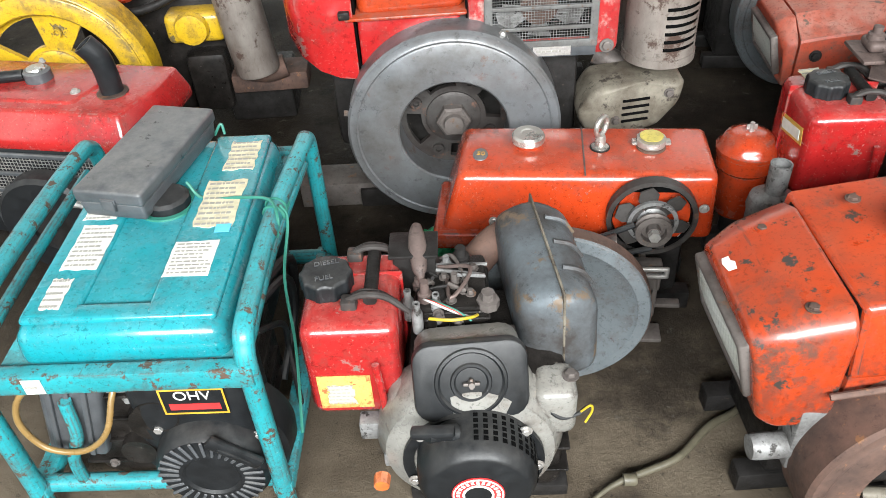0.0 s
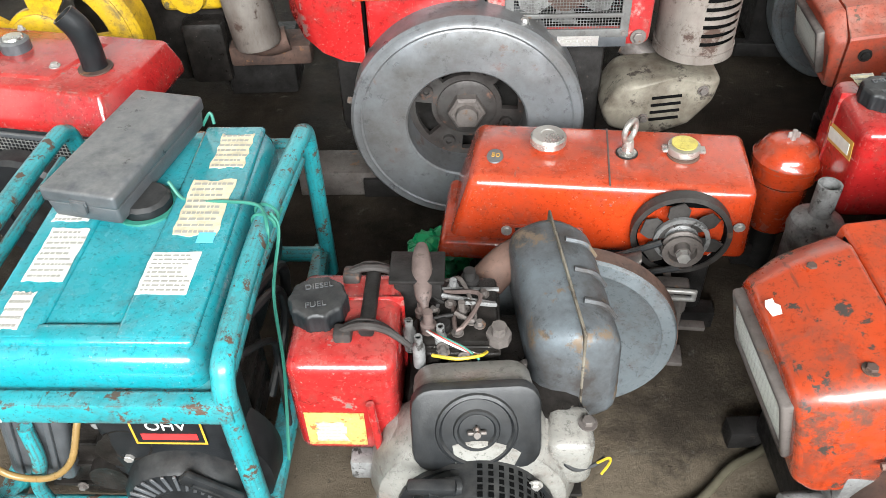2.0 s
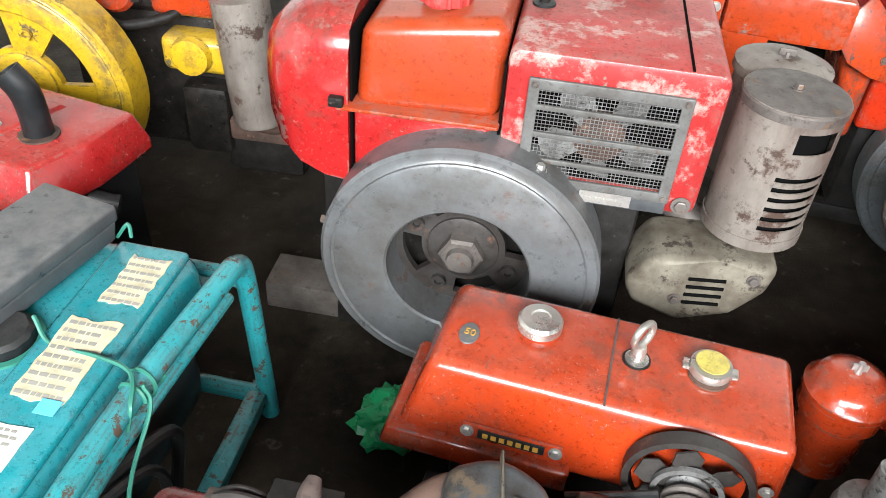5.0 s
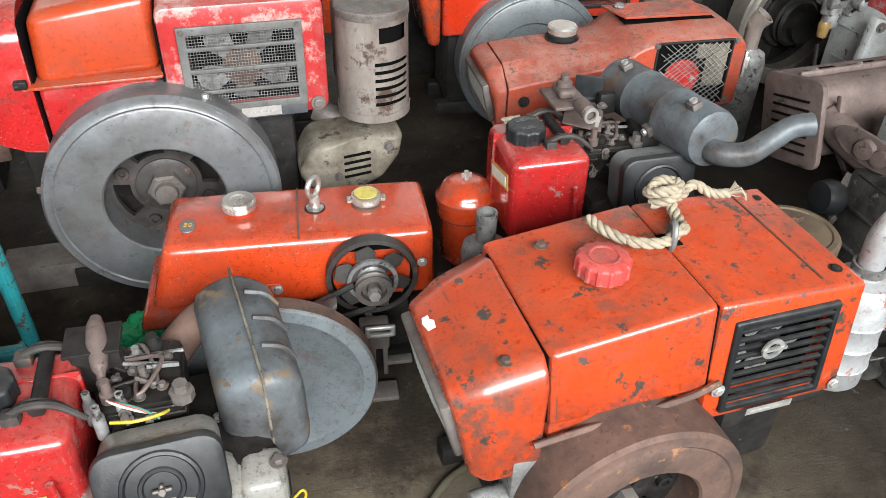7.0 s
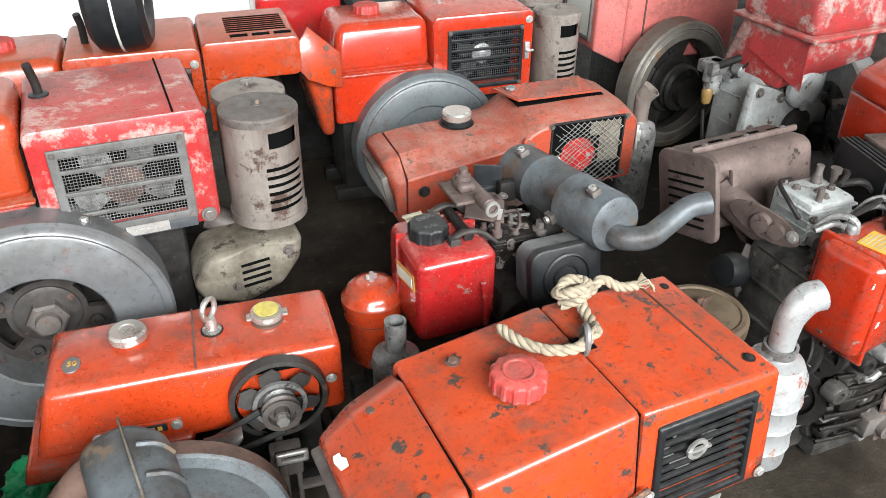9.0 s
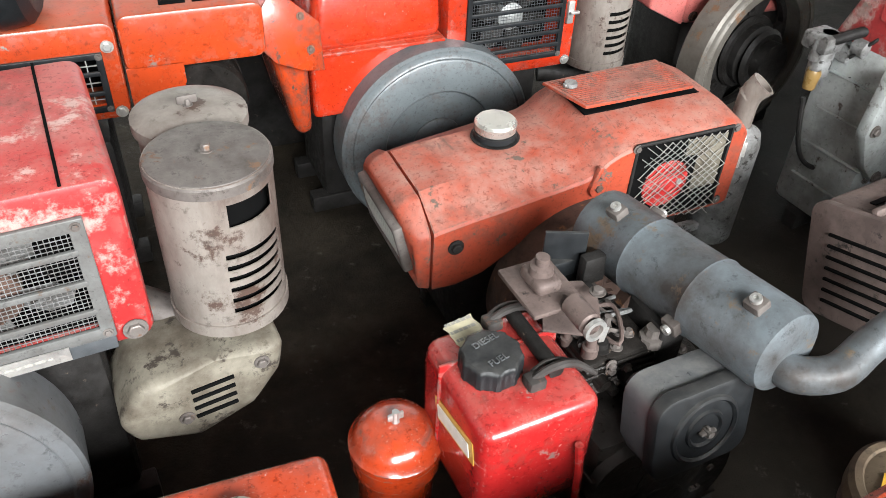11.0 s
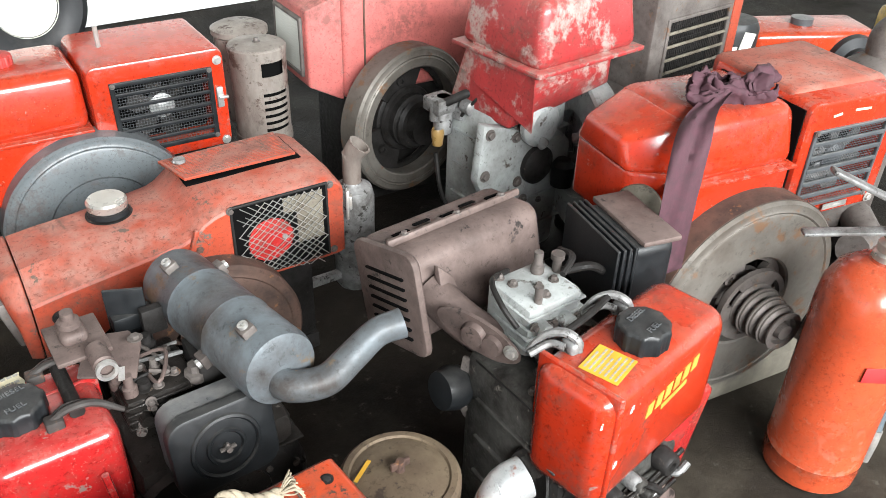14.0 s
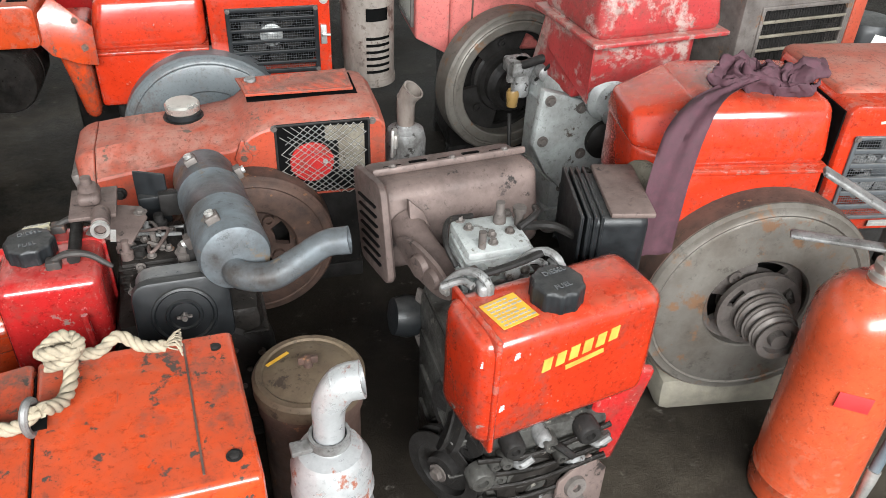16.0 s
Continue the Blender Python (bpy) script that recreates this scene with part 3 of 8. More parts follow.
def mesh_grille(p, x0, x1, z0, z1, y, nx, nz, rails, framemat, wire=0.0012, fw=0.014, wiremat=None):
    """Pressed frame with rails and fine woven wire behind."""
    ob = part("grille", framed(x0, x1, z0, z1, y - 0.004, y + 0.003, fw, 0.0015), framemat, p, "grey pressed steel grille frame with wire mesh")
    part("wire_mesh", bars(x0 + fw * 0.7, x1 - fw * 0.7, z0 + fw * 0.7, z1 - fw * 0.7, y + 0.004, nx, nz, wire), wiremat or STEEL, ob, "fine woven wire mesh")
    for i in range(rails):
        z = z0 + (z1 - z0) * (i + 1) / (rails + 1)
        part("rail", box(x0 + fw * 0.8, x1 - fw * 0.8, y - 0.005, y + 0.001, z - 0.0045, z + 0.0045, 0.0015), framemat, ob)
    for x in (x0 + fw * 0.55, x1 - fw * 0.55):
        for z in (z0 + fw * 0.55, z1 - fw * 0.55):
            part("screw", hexbolt((x, y - 0.004, z), 0.0045, 0.004), RUSTGREY, ob)
    return ob


def fan(p, at, r, blades, bladem, hubm, hubr=0.03):
    m = Matrix.Translation(at)
    hub = part("fan_hub", moved(lathe([(0, -0.02), (hubr, -0.02), (hubr, 0.004), (hubr * 0.6, 0.01), (hubr * 0.3, 0.016), (0, 0.016)], (0, 0, 0), "y", 24), m), hubm, p, "rusty fan hub")
    bm = prism([(hubr * 0.8, -hubr * 0.35), (r * 0.75, -r * 0.3), (r, -r * 0.16), (r, r * 0.2), (r * 0.75, r * 0.28), (hubr * 0.8, hubr * 0.35)], -0.0015, 0.0015, "y")
    moved(bm, Matrix.Rotation(radians(16), 4, "X"))
    me = None
    for i in range(blades):
        mm = m @ Matrix.Rotation(2 * math.pi * i / blades + 0.3, 4, "Y")
        if me is None:
            ob = part("fan_blade", bm, bladem, hub)
            me = ob.data
        else:
            ob = new("fan_blade", me)
            ob.parent = hub
        ob.matrix_basis = mm
    return hub


def ribbed_cap(p, at, r, h, mat, ribs=14, name="filler_cap", label="red ribbed plastic filler cap", dome=0.004):
    n = ribs * 8
    body = lathe([(r * 0.82, -0.006), (r * 0.82, 0), (r, 0.001), (r, h * 0.8), (r * 0.95, h * 0.94), (r * 0.9, h), (r * 0.55, h + dome * 0.6), (r * 0.5, h + dome * 0.2), (0, h + dome * 0.3)], (0, 0, 0), "z", n)
    for v in body.verts:
        q = math.hypot(v.co.x, v.co.y)
        if q > r * 0.94:
            k = int(round(math.atan2(v.co.y, v.co.x) / (2 * math.pi) * n)) % 8
            if k in (0, 1, 2):
                v.co.x *= 1.055
                v.co.y *= 1.055
    return part(name, moved(body, Matrix.Translation(at)), mat, p, label)


def knob_cap(p, at, r, h, name="fuel_cap"):
    """Black fuel cap with scalloped grip and raised letters."""
    ob = ribbed_cap(p, at, r, h, BLACKPL, 10, name, "black plastic fuel cap with moulded lettering", 0.001)
    for i, s in enumerate(("DIESEL", "FUEL")):
        slab_text(s, r * 0.34, pose(at[0], at[1] + (0.5 - i) * r * 0.9, at[2] + h + 0.0012, 0, 0, 12), GREYPL, ob)
    return ob


def can_muffler(p, at, r, z0, z1, mat, topmat, face=-75, holes=True):
    """Upright sheet-steel silencer with a lid, an oval window and slots."""
    x, y = at
    h = z1 - z0
    sl = [(face - 32, face + 32, z0 + h * (0.16 + 0.075 * i), z0 + h * (0.195 + 0.075 * i)) for i in range(6)] + [(face - 30, face + 26, z0 + h * 0.74, z0 + h * 0.88)]
    if not holes:
        sl = sl[2:6]
    m = Matrix.Translation((x, y, 0))
    ob = part("exhaust_silencer", moved(slotted_drum(r, z0, z1, sl), m), mat, p, "heat-stained sheet steel exhaust silencer with slots")
    part("inner_tube", moved(lathe([(0, z0 + 0.01), (r * 0.86, z0 + 0.01), (r * 0.86, z1 - 0.01), (0, z1 - 0.01)], (0, 0, 0), "z", 24), m), HOLE, ob)
    lid = part("lid", moved(lathe([(r - 0.001, z1 - 0.018), (r + 0.0025, z1 - 0.018), (r + 0.0025, z1 - 0.004), (r - 0.002, z1 + 0.001), (r * 0.8, z1 + 0.003), (0, z1 + 0.005)], (0, 0, 0), "z", 40), m), topmat, ob, "dusty round lid")
    part("bolt", moved(hexbolt((0, 0, z1 + 0.004), 0.007, 0.011, "z"), m), RUSTGREY, lid)
    part("band", moved(lathe([(r + 0.0005, z0), (r + 0.003, z0), (r + 0.003, z0 + 0.02), (r + 0.0005, z0 + 0.02)], (0, 0, 0), "z", 40, True), m), mat, ob)
    return ob


def headlamp(p, m, w, h, dirt=True):
    """A rectangular lamp that looks along +z of m: bezel, bowl and ribbed glass."""
    ob = part("headlight", moved(warp(framed(-w / 2, w / 2, -h / 2, h / 2, -0.008, 0.012, 0.012, 0.004), lambda x, y, z: (x, z, -y)), m), RUSTGREY, p, "rectangular headlight with ribbed clouded glass")
    part("reflector", moved(box(-w / 2 + 0.008, w / 2 - 0.008, -h / 2 + 0.008, h / 2 - 0.008, -0.014, -0.009), m), ALU, ob)
    n = 36
    rings = []
    for i in range(n + 1):
        u = -1 + 2 * i / n
        x = u * (w / 2 - 0.011)
        rings.append([(x, -(h / 2 - 0.011), -0.004), (x, h / 2 - 0.011, -0.004), (x, h / 2 - 0.013, 0.004), (x, 0, 0.011 - 0.005 * u * u + (0.0018 if i % 2 else 0)), (x, -(h / 2 - 0.013), 0.004)])
    part("glass", moved(loft(rings), m), LENS, ob, "ribbed clouded headlamp glass")
    return ob


def mound(p, name, at, size, seed, mat, label="", bolts=6):
    """An uneven cast block with bosses, ribs and bolts, for crankcases and heads."""
    rnd = random.Random(seed)
    sx, sy, sz = size
    b = box(-sx / 2, sx / 2, -sy / 2, sy / 2, 0, sz, min(size) * 0.12, 2)
    for i in range(5):
        rx, rz = rnd.uniform(0.12, 0.25) * sx, rnd.uniform(0.12, 0.22) * sz
        b = join(b, lathe([(0, 0), (min(rx, rz), 0), (min(rx, rz) * 0.9, 0.014 + 0.012 * rnd.random()), (0, 0.02)], (rnd.uniform(-0.35, 0.35) * sx, -sy / 2 + 0.004, rnd.uniform(0.2, 0.85) * sz), "y", 18))
    for i in range(4):
        z = sz * (0.2 + 0.2 * i)
        b = join(b, box(-sx * 0.53, sx * 0.53, -sy * 0.53, sy * 0.3, z, z + 0.006, 0.002, 1))
    ob = part(name, moved(b, Matrix.Translation(at)), mat, p, label)
    for i in range(bolts):
        part("bolt", moved(hexbolt((rnd.uniform(-0.45, 0.45) * sx, -sy * 0.53, rnd.uniform(0.1, 0.92) * sz), 0.006, 0.008), Matrix.Translation(at)), RUSTGREY, ob)
        part("bolt", moved(hexbolt((rnd.uniform(-0.42, 0.42) * sx, rnd.uniform(-0.42, 0.42) * sy, sz), 0.006, 0.009, "z"), Matrix.Translation(at)), RUSTGREY, ob)
    return ob


def pulley(p, at, r, grooves, pitch, mat, step=0.0, axis="y", name="pulley"):
    """A V-belt pulley with its grooves to the viewer."""
    prof = [(0, -grooves * pitch), (r, -grooves * pitch)]
    for i in range(grooves):
        rr = r - step * i
        z = -grooves * pitch + i * pitch
        prof += [(rr, z + 0.001), (rr, z + pitch * 0.2), (rr * 0.78, z + pitch * 0.5), (rr * 0.78, z + pitch * 0.6), (rr, z + pitch * 0.88), (rr, z + pitch)]
    rr = r - step * (grooves - 1)
    prof += [(rr * 0.7, 0), (rr * 0.66, -0.012), (rr * 0.4, -0.012), (rr * 0.38, 0.004), (0, 0.004)]
    return part(name, lathe(prof, at, axis, 40), mat, p, "grooved V-belt pulley")


def base_feet(p, x0, x1, y0, y1, h, mat):
    for y in (y0, y1):
        part("foot_rail", box(x0, x1, y - 0.02, y + 0.02, 0, h, 0.004), mat, p)


# ---- the tall red engine with the iron flywheel ----
def engine_c():
    e = thing("diesel_engine", pose(-0.02, 1.70, 0, 0, 0, 1), "large red diesel engine with orange tank and bare iron flywheel", "engine", "diesel engines")
    part("crankcase", join(box(-0.22, 0.30, 0.06, 0.30, 0.05, 0.46, 0.02), box(-0.30, -0.2, 0.10, 0.26, 0.16, 0.42, 0.02)), DARKIRON, e, "dark cast iron crankcase")
    base_feet(e, -0.26, 0.32, 0.07, 0.27, 0.055, DARKIRON)
    tank = part("fuel_tank", warp(box(-0.211, 0.0335, 0.0, 0.31, 0.552, 0.715, 0.026, 5), lambda x, y, z: (x + (0.006 if x < -0.1 else 0) * (z - 0.5) / 0.2, y + 0.03 * (z - 0.5) / 0.2 * (1 if y < 0.1 else -1), z - 0.035 * max(0, (-x - 0.1) / 0.12) * (z - 0.5) / 0.2)), HOODOR, e, "orange fuel tank with dusty worn top")
    part("tank_flange", warp(box(-0.235, 0.036, -0.014, 0.32, 0.548, 0.556, 0.004), lambda x, y, z: (x, y, z + 0.012 * (x + 0.1))), HOODOR, tank)
    part("flange_clip", box(-0.247, -0.222, -0.016, 0.004, 0.552, 0.57, 0.003), DARKIRON, tank)
    part("side_panel", box(-0.209, 0.022, 0.004, 0.30, 0.41, 0.552, 0.010, 3), RED, e, "red sheet panel below the tank")
    ribbed_cap(tank, (-0.082, 0.115, 0.706), 0.042, 0.03, REDCAP)
    nose = []
    for x, g, zb, zt in ((-0.216, 0.0, 0.402, 0.70), (-0.26, 0.0, 0.408, 0.70), (-0.305, 0.006, 0.425, 0.692), (-0.345, 0.024, 0.455, 0.67), (-0.372, 0.056, 0.495, 0.64), (-0.382, 0.10, 0.535, 0.61)):
        q = min(0.06, (zt - zb) * 0.3)
        nose.append([(x, y, z) for y, z in ((g, zb), (g - 0.004, (zb + zt) / 2), (g, zt - q), (g + q * 0.35, zt - q * 0.3), (g + q, zt), (0.30 - g - q, zt), (0.30 - g, zt - q), (0.30 - g, zb))])
    part("nose_cowl", loft(nose), RED, e, "glossy red nose cowl", 60)
    part("seam", box(-0.2155, -0.2115, 0.008, 0.295, 0.415, 0.68, 0.002), HOLE, e)
    part("label_tag", moved(box(-0.05, 0.05, -0.022, 0.022, 0, 0.0015), pose(-0.255, 0.2, 0.702, 0, 4, 20)), WHITE, e, "white paper tag")
    hood = part("hood", shell(0.038, 0.375, 0.0, 0.33, 0.435, 0.69, 0.02, (0.085, 0.325, 0.475, 0.642), 0.10), REDWORN, e, "sun-bleached red hood with peeling paint")
    # Black sheet and liner stand in for the shade behind the grille.
    part("grille_shade_sheet", box(0.09, 0.32, 0.085, 0.098, 0.48, 0.64), HOLE, hood)
    part("grille_shade_liner", framed(0.086, 0.324, 0.476, 0.641, 0.006, 0.086, 0.003, 0.0005), HOLE, hood)
    part("seam", box(0.312, 0.316, 0.004, 0.33, 0.689, 0.6915), HOLE, hood)
    part("seam", box(0.0335, 0.0375, 0.004, 0.30, 0.48, 0.66), HOLE, hood)
    fan(hood, (0.198, 0.018, 0.548), 0.098, 5, GREYCAST, RUST, 0.042)
    mesh_grille(hood, 0.074, 0.327, 0.458, 0.65, -0.005, 36, 26, 3, GRILLEGREY, 0.0009, 0.018, GREYCAST)
    patch(0.085, 0.022, pose(0.225, -0.0105, 0.452, 90, 0, 0), STEEL, hood, "name_plate", "worn white metal name plate", 1)
    part("name_plate_holder", box(0.13, 0.325, -0.008, 0.0, 0.436, 0.468, 0.002), GREYPL, hood)
    for x, z in ((0.055, 0.455), (0.35, 0.455)):
        part("bolt", hexbolt((x, -0.002, z), 0.011, 0.008), RUSTGREY, hood)
    part("bracket", box(0.022, 0.078, -0.006, 0.01, 0.438, 0.47, 0.003), RED, hood)
    part("throttle_rod", tube([(0.075, 0.19, 0.685), (0.075, 0.185, 0.715), (0.068, 0.175, 0.76)], 0.009, 10), DARKIRON, hood, "black rubber-capped rod")
    part("grommet", lathe([(0.02, 0), (0.02, 0.006), (0.01, 0.008)], (0.075, 0.19, 0.688), "z", 18), RUBBER, hood)
    fw = flywheel(e, (-0.004, -0.07, 0.288), 0.25, 0.10, 0.128, IRON, DARKWEB, "large bare iron flywheel with pierced web", 4, 20, 0.8, 0.042, 0.066)
    part("rim_bolt", hexbolt((0.112, -0.035, 0.50), 0.008, 0.016, "z"), STEEL, fw)
    part("rim_bolt", moved(hexbolt((0, 0, 0), 0.008, 0.016, "z"), pose(-0.245, -0.03, 0.33, 0, -80, 0)), RUSTGREY, fw)
    part("guard_plate", lathe([(0.20, -0.14), (0.265, -0.14), (0.265, -0.13), (0.20, -0.13)], (0.03, 0, 0.27), "y", 48, True), BEIGE, e)
    can_muffler(e, (0.492, 0.085), 0.083, 0.385, 0.642, RUSTLIGHT, RUSTGREY, -62)
    e2 = part("air_cleaner", moved(lathe([(0.06, 0.40), (0.078, 0.41), (0.078, 0.60), (0.084, 0.605), (0.084, 0.622), (0.06, 0.632), (0, 0.634)], (0, 0, 0), "z", 36), Matrix.Translation((0.50, 0.235, 0))), RUSTLIGHT, e, "dusty round air cleaner with flaking lid")
    part("wing_nut", join(hexbolt((0.50, 0.235, 0.632), 0.005, 0.012, "z"), box(0.485, 0.515, 0.233, 0.237, 0.637, 0.65, 0.002)), RUSTGREY, e2)
    # beige cover under the silencer
    pts = [(0.29, 0.28), (0.31, 0.235), (0.40, 0.205), (0.49, 0.24), (0.535, 0.30), (0.545, 0.36), (0.44, 0.36), (0.33, 0.345)]
    cov = part("timing_cover", prism(pts, -0.01, 0.13, "y", 0.018, 3), BEIGE, e, "dirty beige slotted cover")
    for i in range(4):
        part("slot", moved(box(-0.032, 0.032, -0.002, 0.004, -0.003, 0.003, 0.001), pose(0.43, -0.0115, 0.262 + 0.018 * i, 0, -6, 0)), HOLE, cov)
    part("bolt", hexbolt((0.385, -0.01, 0.262), 0.008, 0.008), RUSTGREY, cov)
    part("bolt", hexbolt((0.505, -0.01, 0.33), 0.008, 0.008), RUSTGREY, cov)
    part("outlet_pipe", tube([(0.49, 0.1, 0.36), (0.44, 0.12, 0.33), (0.36, 0.16, 0.36)], 0.03, 14), RUSTGREY, e)
    part("skid", box(-0.42, -0.18, 0.06, 0.16, 0.0, 0.07, 0.004), RUSTGREY, e)
    return e


engine_c()


# ---- the low orange engine with the bare fan ----
def engine_b():
    e = thing("diesel_engine", pose(0.18, 1.296, 0, 0, 0, -5), "low orange diesel engine with chrome cap and bare cooling fan", "engine", "diesel engines")

    def slope(x, y, z):
        k = max(0.0, min(1.0, (0.36 - z) / 0.15))
        return (x - 0.045 * k * (1 if x < -0.1 else 0), y - 0.03 * k * (1 if y < 0.1 else 0), z)
    top = part("hopper", warp(box(-0.20, 0.315, 0.035, 0.225, 0.22, 0.362, 0.018, 4), slope), ORANGE, e, "orange sheet water hopper with scuffed edges")
    part("skirt", warp(box(-0.215, 0.03, 0.02, 0.19, 0.20, 0.24, 0.008), slope), ORANGE, top)
    part("seam", box(0.052, 0.055, 0.03, 0.215, 0.362, 0.3635), RUSTGREY, top)
    cap = part("radiator_cap", join(lathe([(0.026, -0.003), (0.028, 0.008), (0.025, 0.010)], (-0.06, 0.145, 0.362), "z", 30)), ORANGE, e, "orange filler neck")
    part("cap", lathe([(0.024, 0.009), (0.034, 0.011), (0.034, 0.024), (0.030, 0.029), (0.016, 0.030), (0.014, 0.028), (0, 0.028)], (-0.06, 0.145, 0.362), "z", 30), CHROME, cap, "chromed radiator cap")
    ring = tube([(0.020 * math.cos(a), 0, 0.020 * math.sin(a)) for a in np.linspace(0, 2 * math.pi, 25)], 0.0055, 10, 0)
    eb = part("lifting_eye", join(moved(ring, pose(0.088, 0.135, 0.413, 0, 0, 55)), lathe([(0.0, 0), (0.018, 0), (0.018, 0.004), (0.011, 0.006), (0.011, 0.022), (0.009, 0.03), (0, 0.032)], (0.088, 0.135, 0.362), "z", 20)), CHROME, e, "chromed lifting eye bolt")
    part("washer", lathe([(0, 0), (0.021, 0), (0.021, 0.002), (0, 0.002)], (0.088, 0.135, 0.362), "z", 20), DARKIRON, eb)
    yc = part("pressure_cap", join(lathe([(0, 0.004), (0.03, 0.004), (0.032, 0.008), (0.03, 0.018), (0.012, 0.021), (0, 0.021)], (0.192, 0.145, 0.362), "z", 28), box(0.152, 0.232, 0.135, 0.155, 0.366, 0.374, 0.003)), CHROME, e, "radiator pressure cap with yellow disc")
    part("disc", lathe([(0, 0.0215), (0.024, 0.0215), (0.024, 0.023), (0, 0.023)], (0.192, 0.145, 0.362), "z", 28), YCAP, yc)
    part("neck_hole", lathe([(0, 0), (0.03, 0), (0.03, 0.003), (0, 0.003)], (0.192, 0.138, 0.362), "z", 24), RUST, yc)
    badge = part("badge", warp(lathe([(0, 0), (0.021, 0), (0.02, 0.002), (0, 0.002)], (0, 0, 0), "z", 24), lambda x, y, z: (x * 0.75 - 0.158, y * 1.1 + 0.105, z + 0.362)), GREYPL, e, "oval metal badge reading 50")
    slab_text("50", 0.018, pose(-0.157, 0.106, 0.3645, 0, 0, -5), GOLD, badge)
    pl = part("name_plate", moved(box(-0.075, 0.075, -0.003, 0.003, -0.013, 0.013, 0.003), pose(-0.062, 0.012, 0.262, -10, 0, 0)), ORANGE, e, "orange bracket with a brass name plate")
    part("brass_plate", moved(box(-0.05, 0.05, -0.0055, -0.003, -0.008, 0.008, 0.001), pose(-0.062, 0.012, 0.262, -10, 0, 0)), BLACKPL, pl)
    for i in range(7):
        part("letter_bar", moved(box(-0.004, 0.004, -0.0065, -0.0055, -0.004, 0.004), pose(-0.1 + 0.0125 * i, 0.0115, 0.262, -10, 0, 0)), GOLD, pl)
    for x in (-0.128, 0.004):
        part("screw", moved(hexbolt((0, -0.003, 0), 0.007, 0.006), pose(x, 0.012, 0.262, -10, 0, 0)), STEEL, pl)
    # fan in its cut-out
    ring = part("fan_shroud", lathe([(0.08, -0.02), (0.08, 0.002), (0.09, 0.002), (0.09, -0.02)], (0.188, 0.0, 0.28), "y", 40, True), DARKWEB, e, "dark rim of the fan opening")
    # Well painted near-black to deepen the shade behind the fan.
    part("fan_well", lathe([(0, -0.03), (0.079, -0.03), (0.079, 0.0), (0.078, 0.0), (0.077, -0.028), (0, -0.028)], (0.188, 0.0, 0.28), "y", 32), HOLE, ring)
    f = fan(e, (0.188, -0.002, 0.28), 0.074, 6, DARKWEB, GREYCAST, 0.03)
    part("hub_ring", lathe([(0.042, 0), (0.05, 0), (0.05, 0.008), (0.042, 0.008)], (0.188, -0.006, 0.28), "y", 32, True), GREYCAST, f)
    pulley(f, (0.188, -0.04, 0.276), 0.036, 1, 0.018, RUSTGREY)
    part("shaft_nut", lathe([(0, 0), (0.012, 0), (0.012, 0.012), (0, 0.012)], (0.188, -0.045, 0.276), "y", 6), STEEL, f)
    part("belt", join(tube([(0.19, -0.032, 0.232), (0.10, -0.035, 0.21), (0.02, -0.04, 0.21)], 0.006, 8), tube([(0.15, -0.032, 0.29), (0.09, -0.035, 0.262), (0.03, -0.04, 0.24)], 0.006, 8)), RUBBER, f, "slack black V-belt")
    for x, z in ((0.262, 0.255), (0.288, 0.30), (0.255, 0.225)):
        part("bolt", hexbolt((x, 0.01, z), 0.007, 0.006), STEEL, top)
    # body, wheel, feet
    part("crankcase", box(-0.16, 0.27, 0.05, 0.19, 0.04, 0.24, 0.015), DARKIRON, e, "dark crankcase")
    base_feet(e, -0.2, 0.3, 0.06, 0.18, 0.045, DARKIRON)
    w = part("flywheel", lathe([(0, -0.035), (0.18, -0.035), (0.187, -0.03), (0.187, -0.004), (0.184, 0), (0.162, 0), (0.156, -0.006), (0.09, -0.022), (0.075, -0.02), (0.06, -0.012), (0, -0.012)], (-0.01, -0.185, 0.188), "y", 72), IRONGREY, e, "grey painted solid flywheel with rusty rim")
    part("rim", lathe([(0.1875, -0.034), (0.1885, -0.034), (0.1885, -0.006), (0.1875, -0.006)], (-0.01, -0.185, 0.188), "y", 72, True), RUST, w, "rusty flywheel rim")
    # bracket and lug beside the fan
    part("bracket", join(box(0.155, 0.215, -0.05, -0.02, 0.13, 0.20, 0.006), box(0.17, 0.185, -0.06, 0.05, 0.03, 0.19, 0.003)), RUSTGREY, e, "rusty stay bracket")
    part("slotted_lug", framed(0.165, 0.225, 0.178, 0.205, -0.066, -0.056, 0.009, 0.003), STEEL, e)
    part("strap", join(box(0.2, 0.21, -0.05, -0.03, 0.06, 0.18, 0.002), box(0.2, 0.26, -0.05, -0.03, 0.085, 0.095, 0.002), box(0.155, 0.23, -0.07, -0.02, 0.0, 0.012, 0.003)), RUSTGREY, e)
    part("exhaust_horn", loft([[(0.045 + 0.004 * math.cos(a), -0.055 + 0.014 * math.sin(a), 0.252 + 0.02 * math.cos(a)) for a in np.linspace(0, 6.0, 14)], [(0.09, -0.055 + 0.024 * math.sin(a), 0.25 + 0.02 * math.cos(a)) for a in np.linspace(0, 6.0, 14)], [(0.115, -0.05 + 0.016 * math.sin(a), 0.268 + 0.01 * math.cos(a)) for a in np.linspace(0, 6.0, 14)]]), RUSTGREY, e, "rusty exhaust horn")
    return e


engine_b()


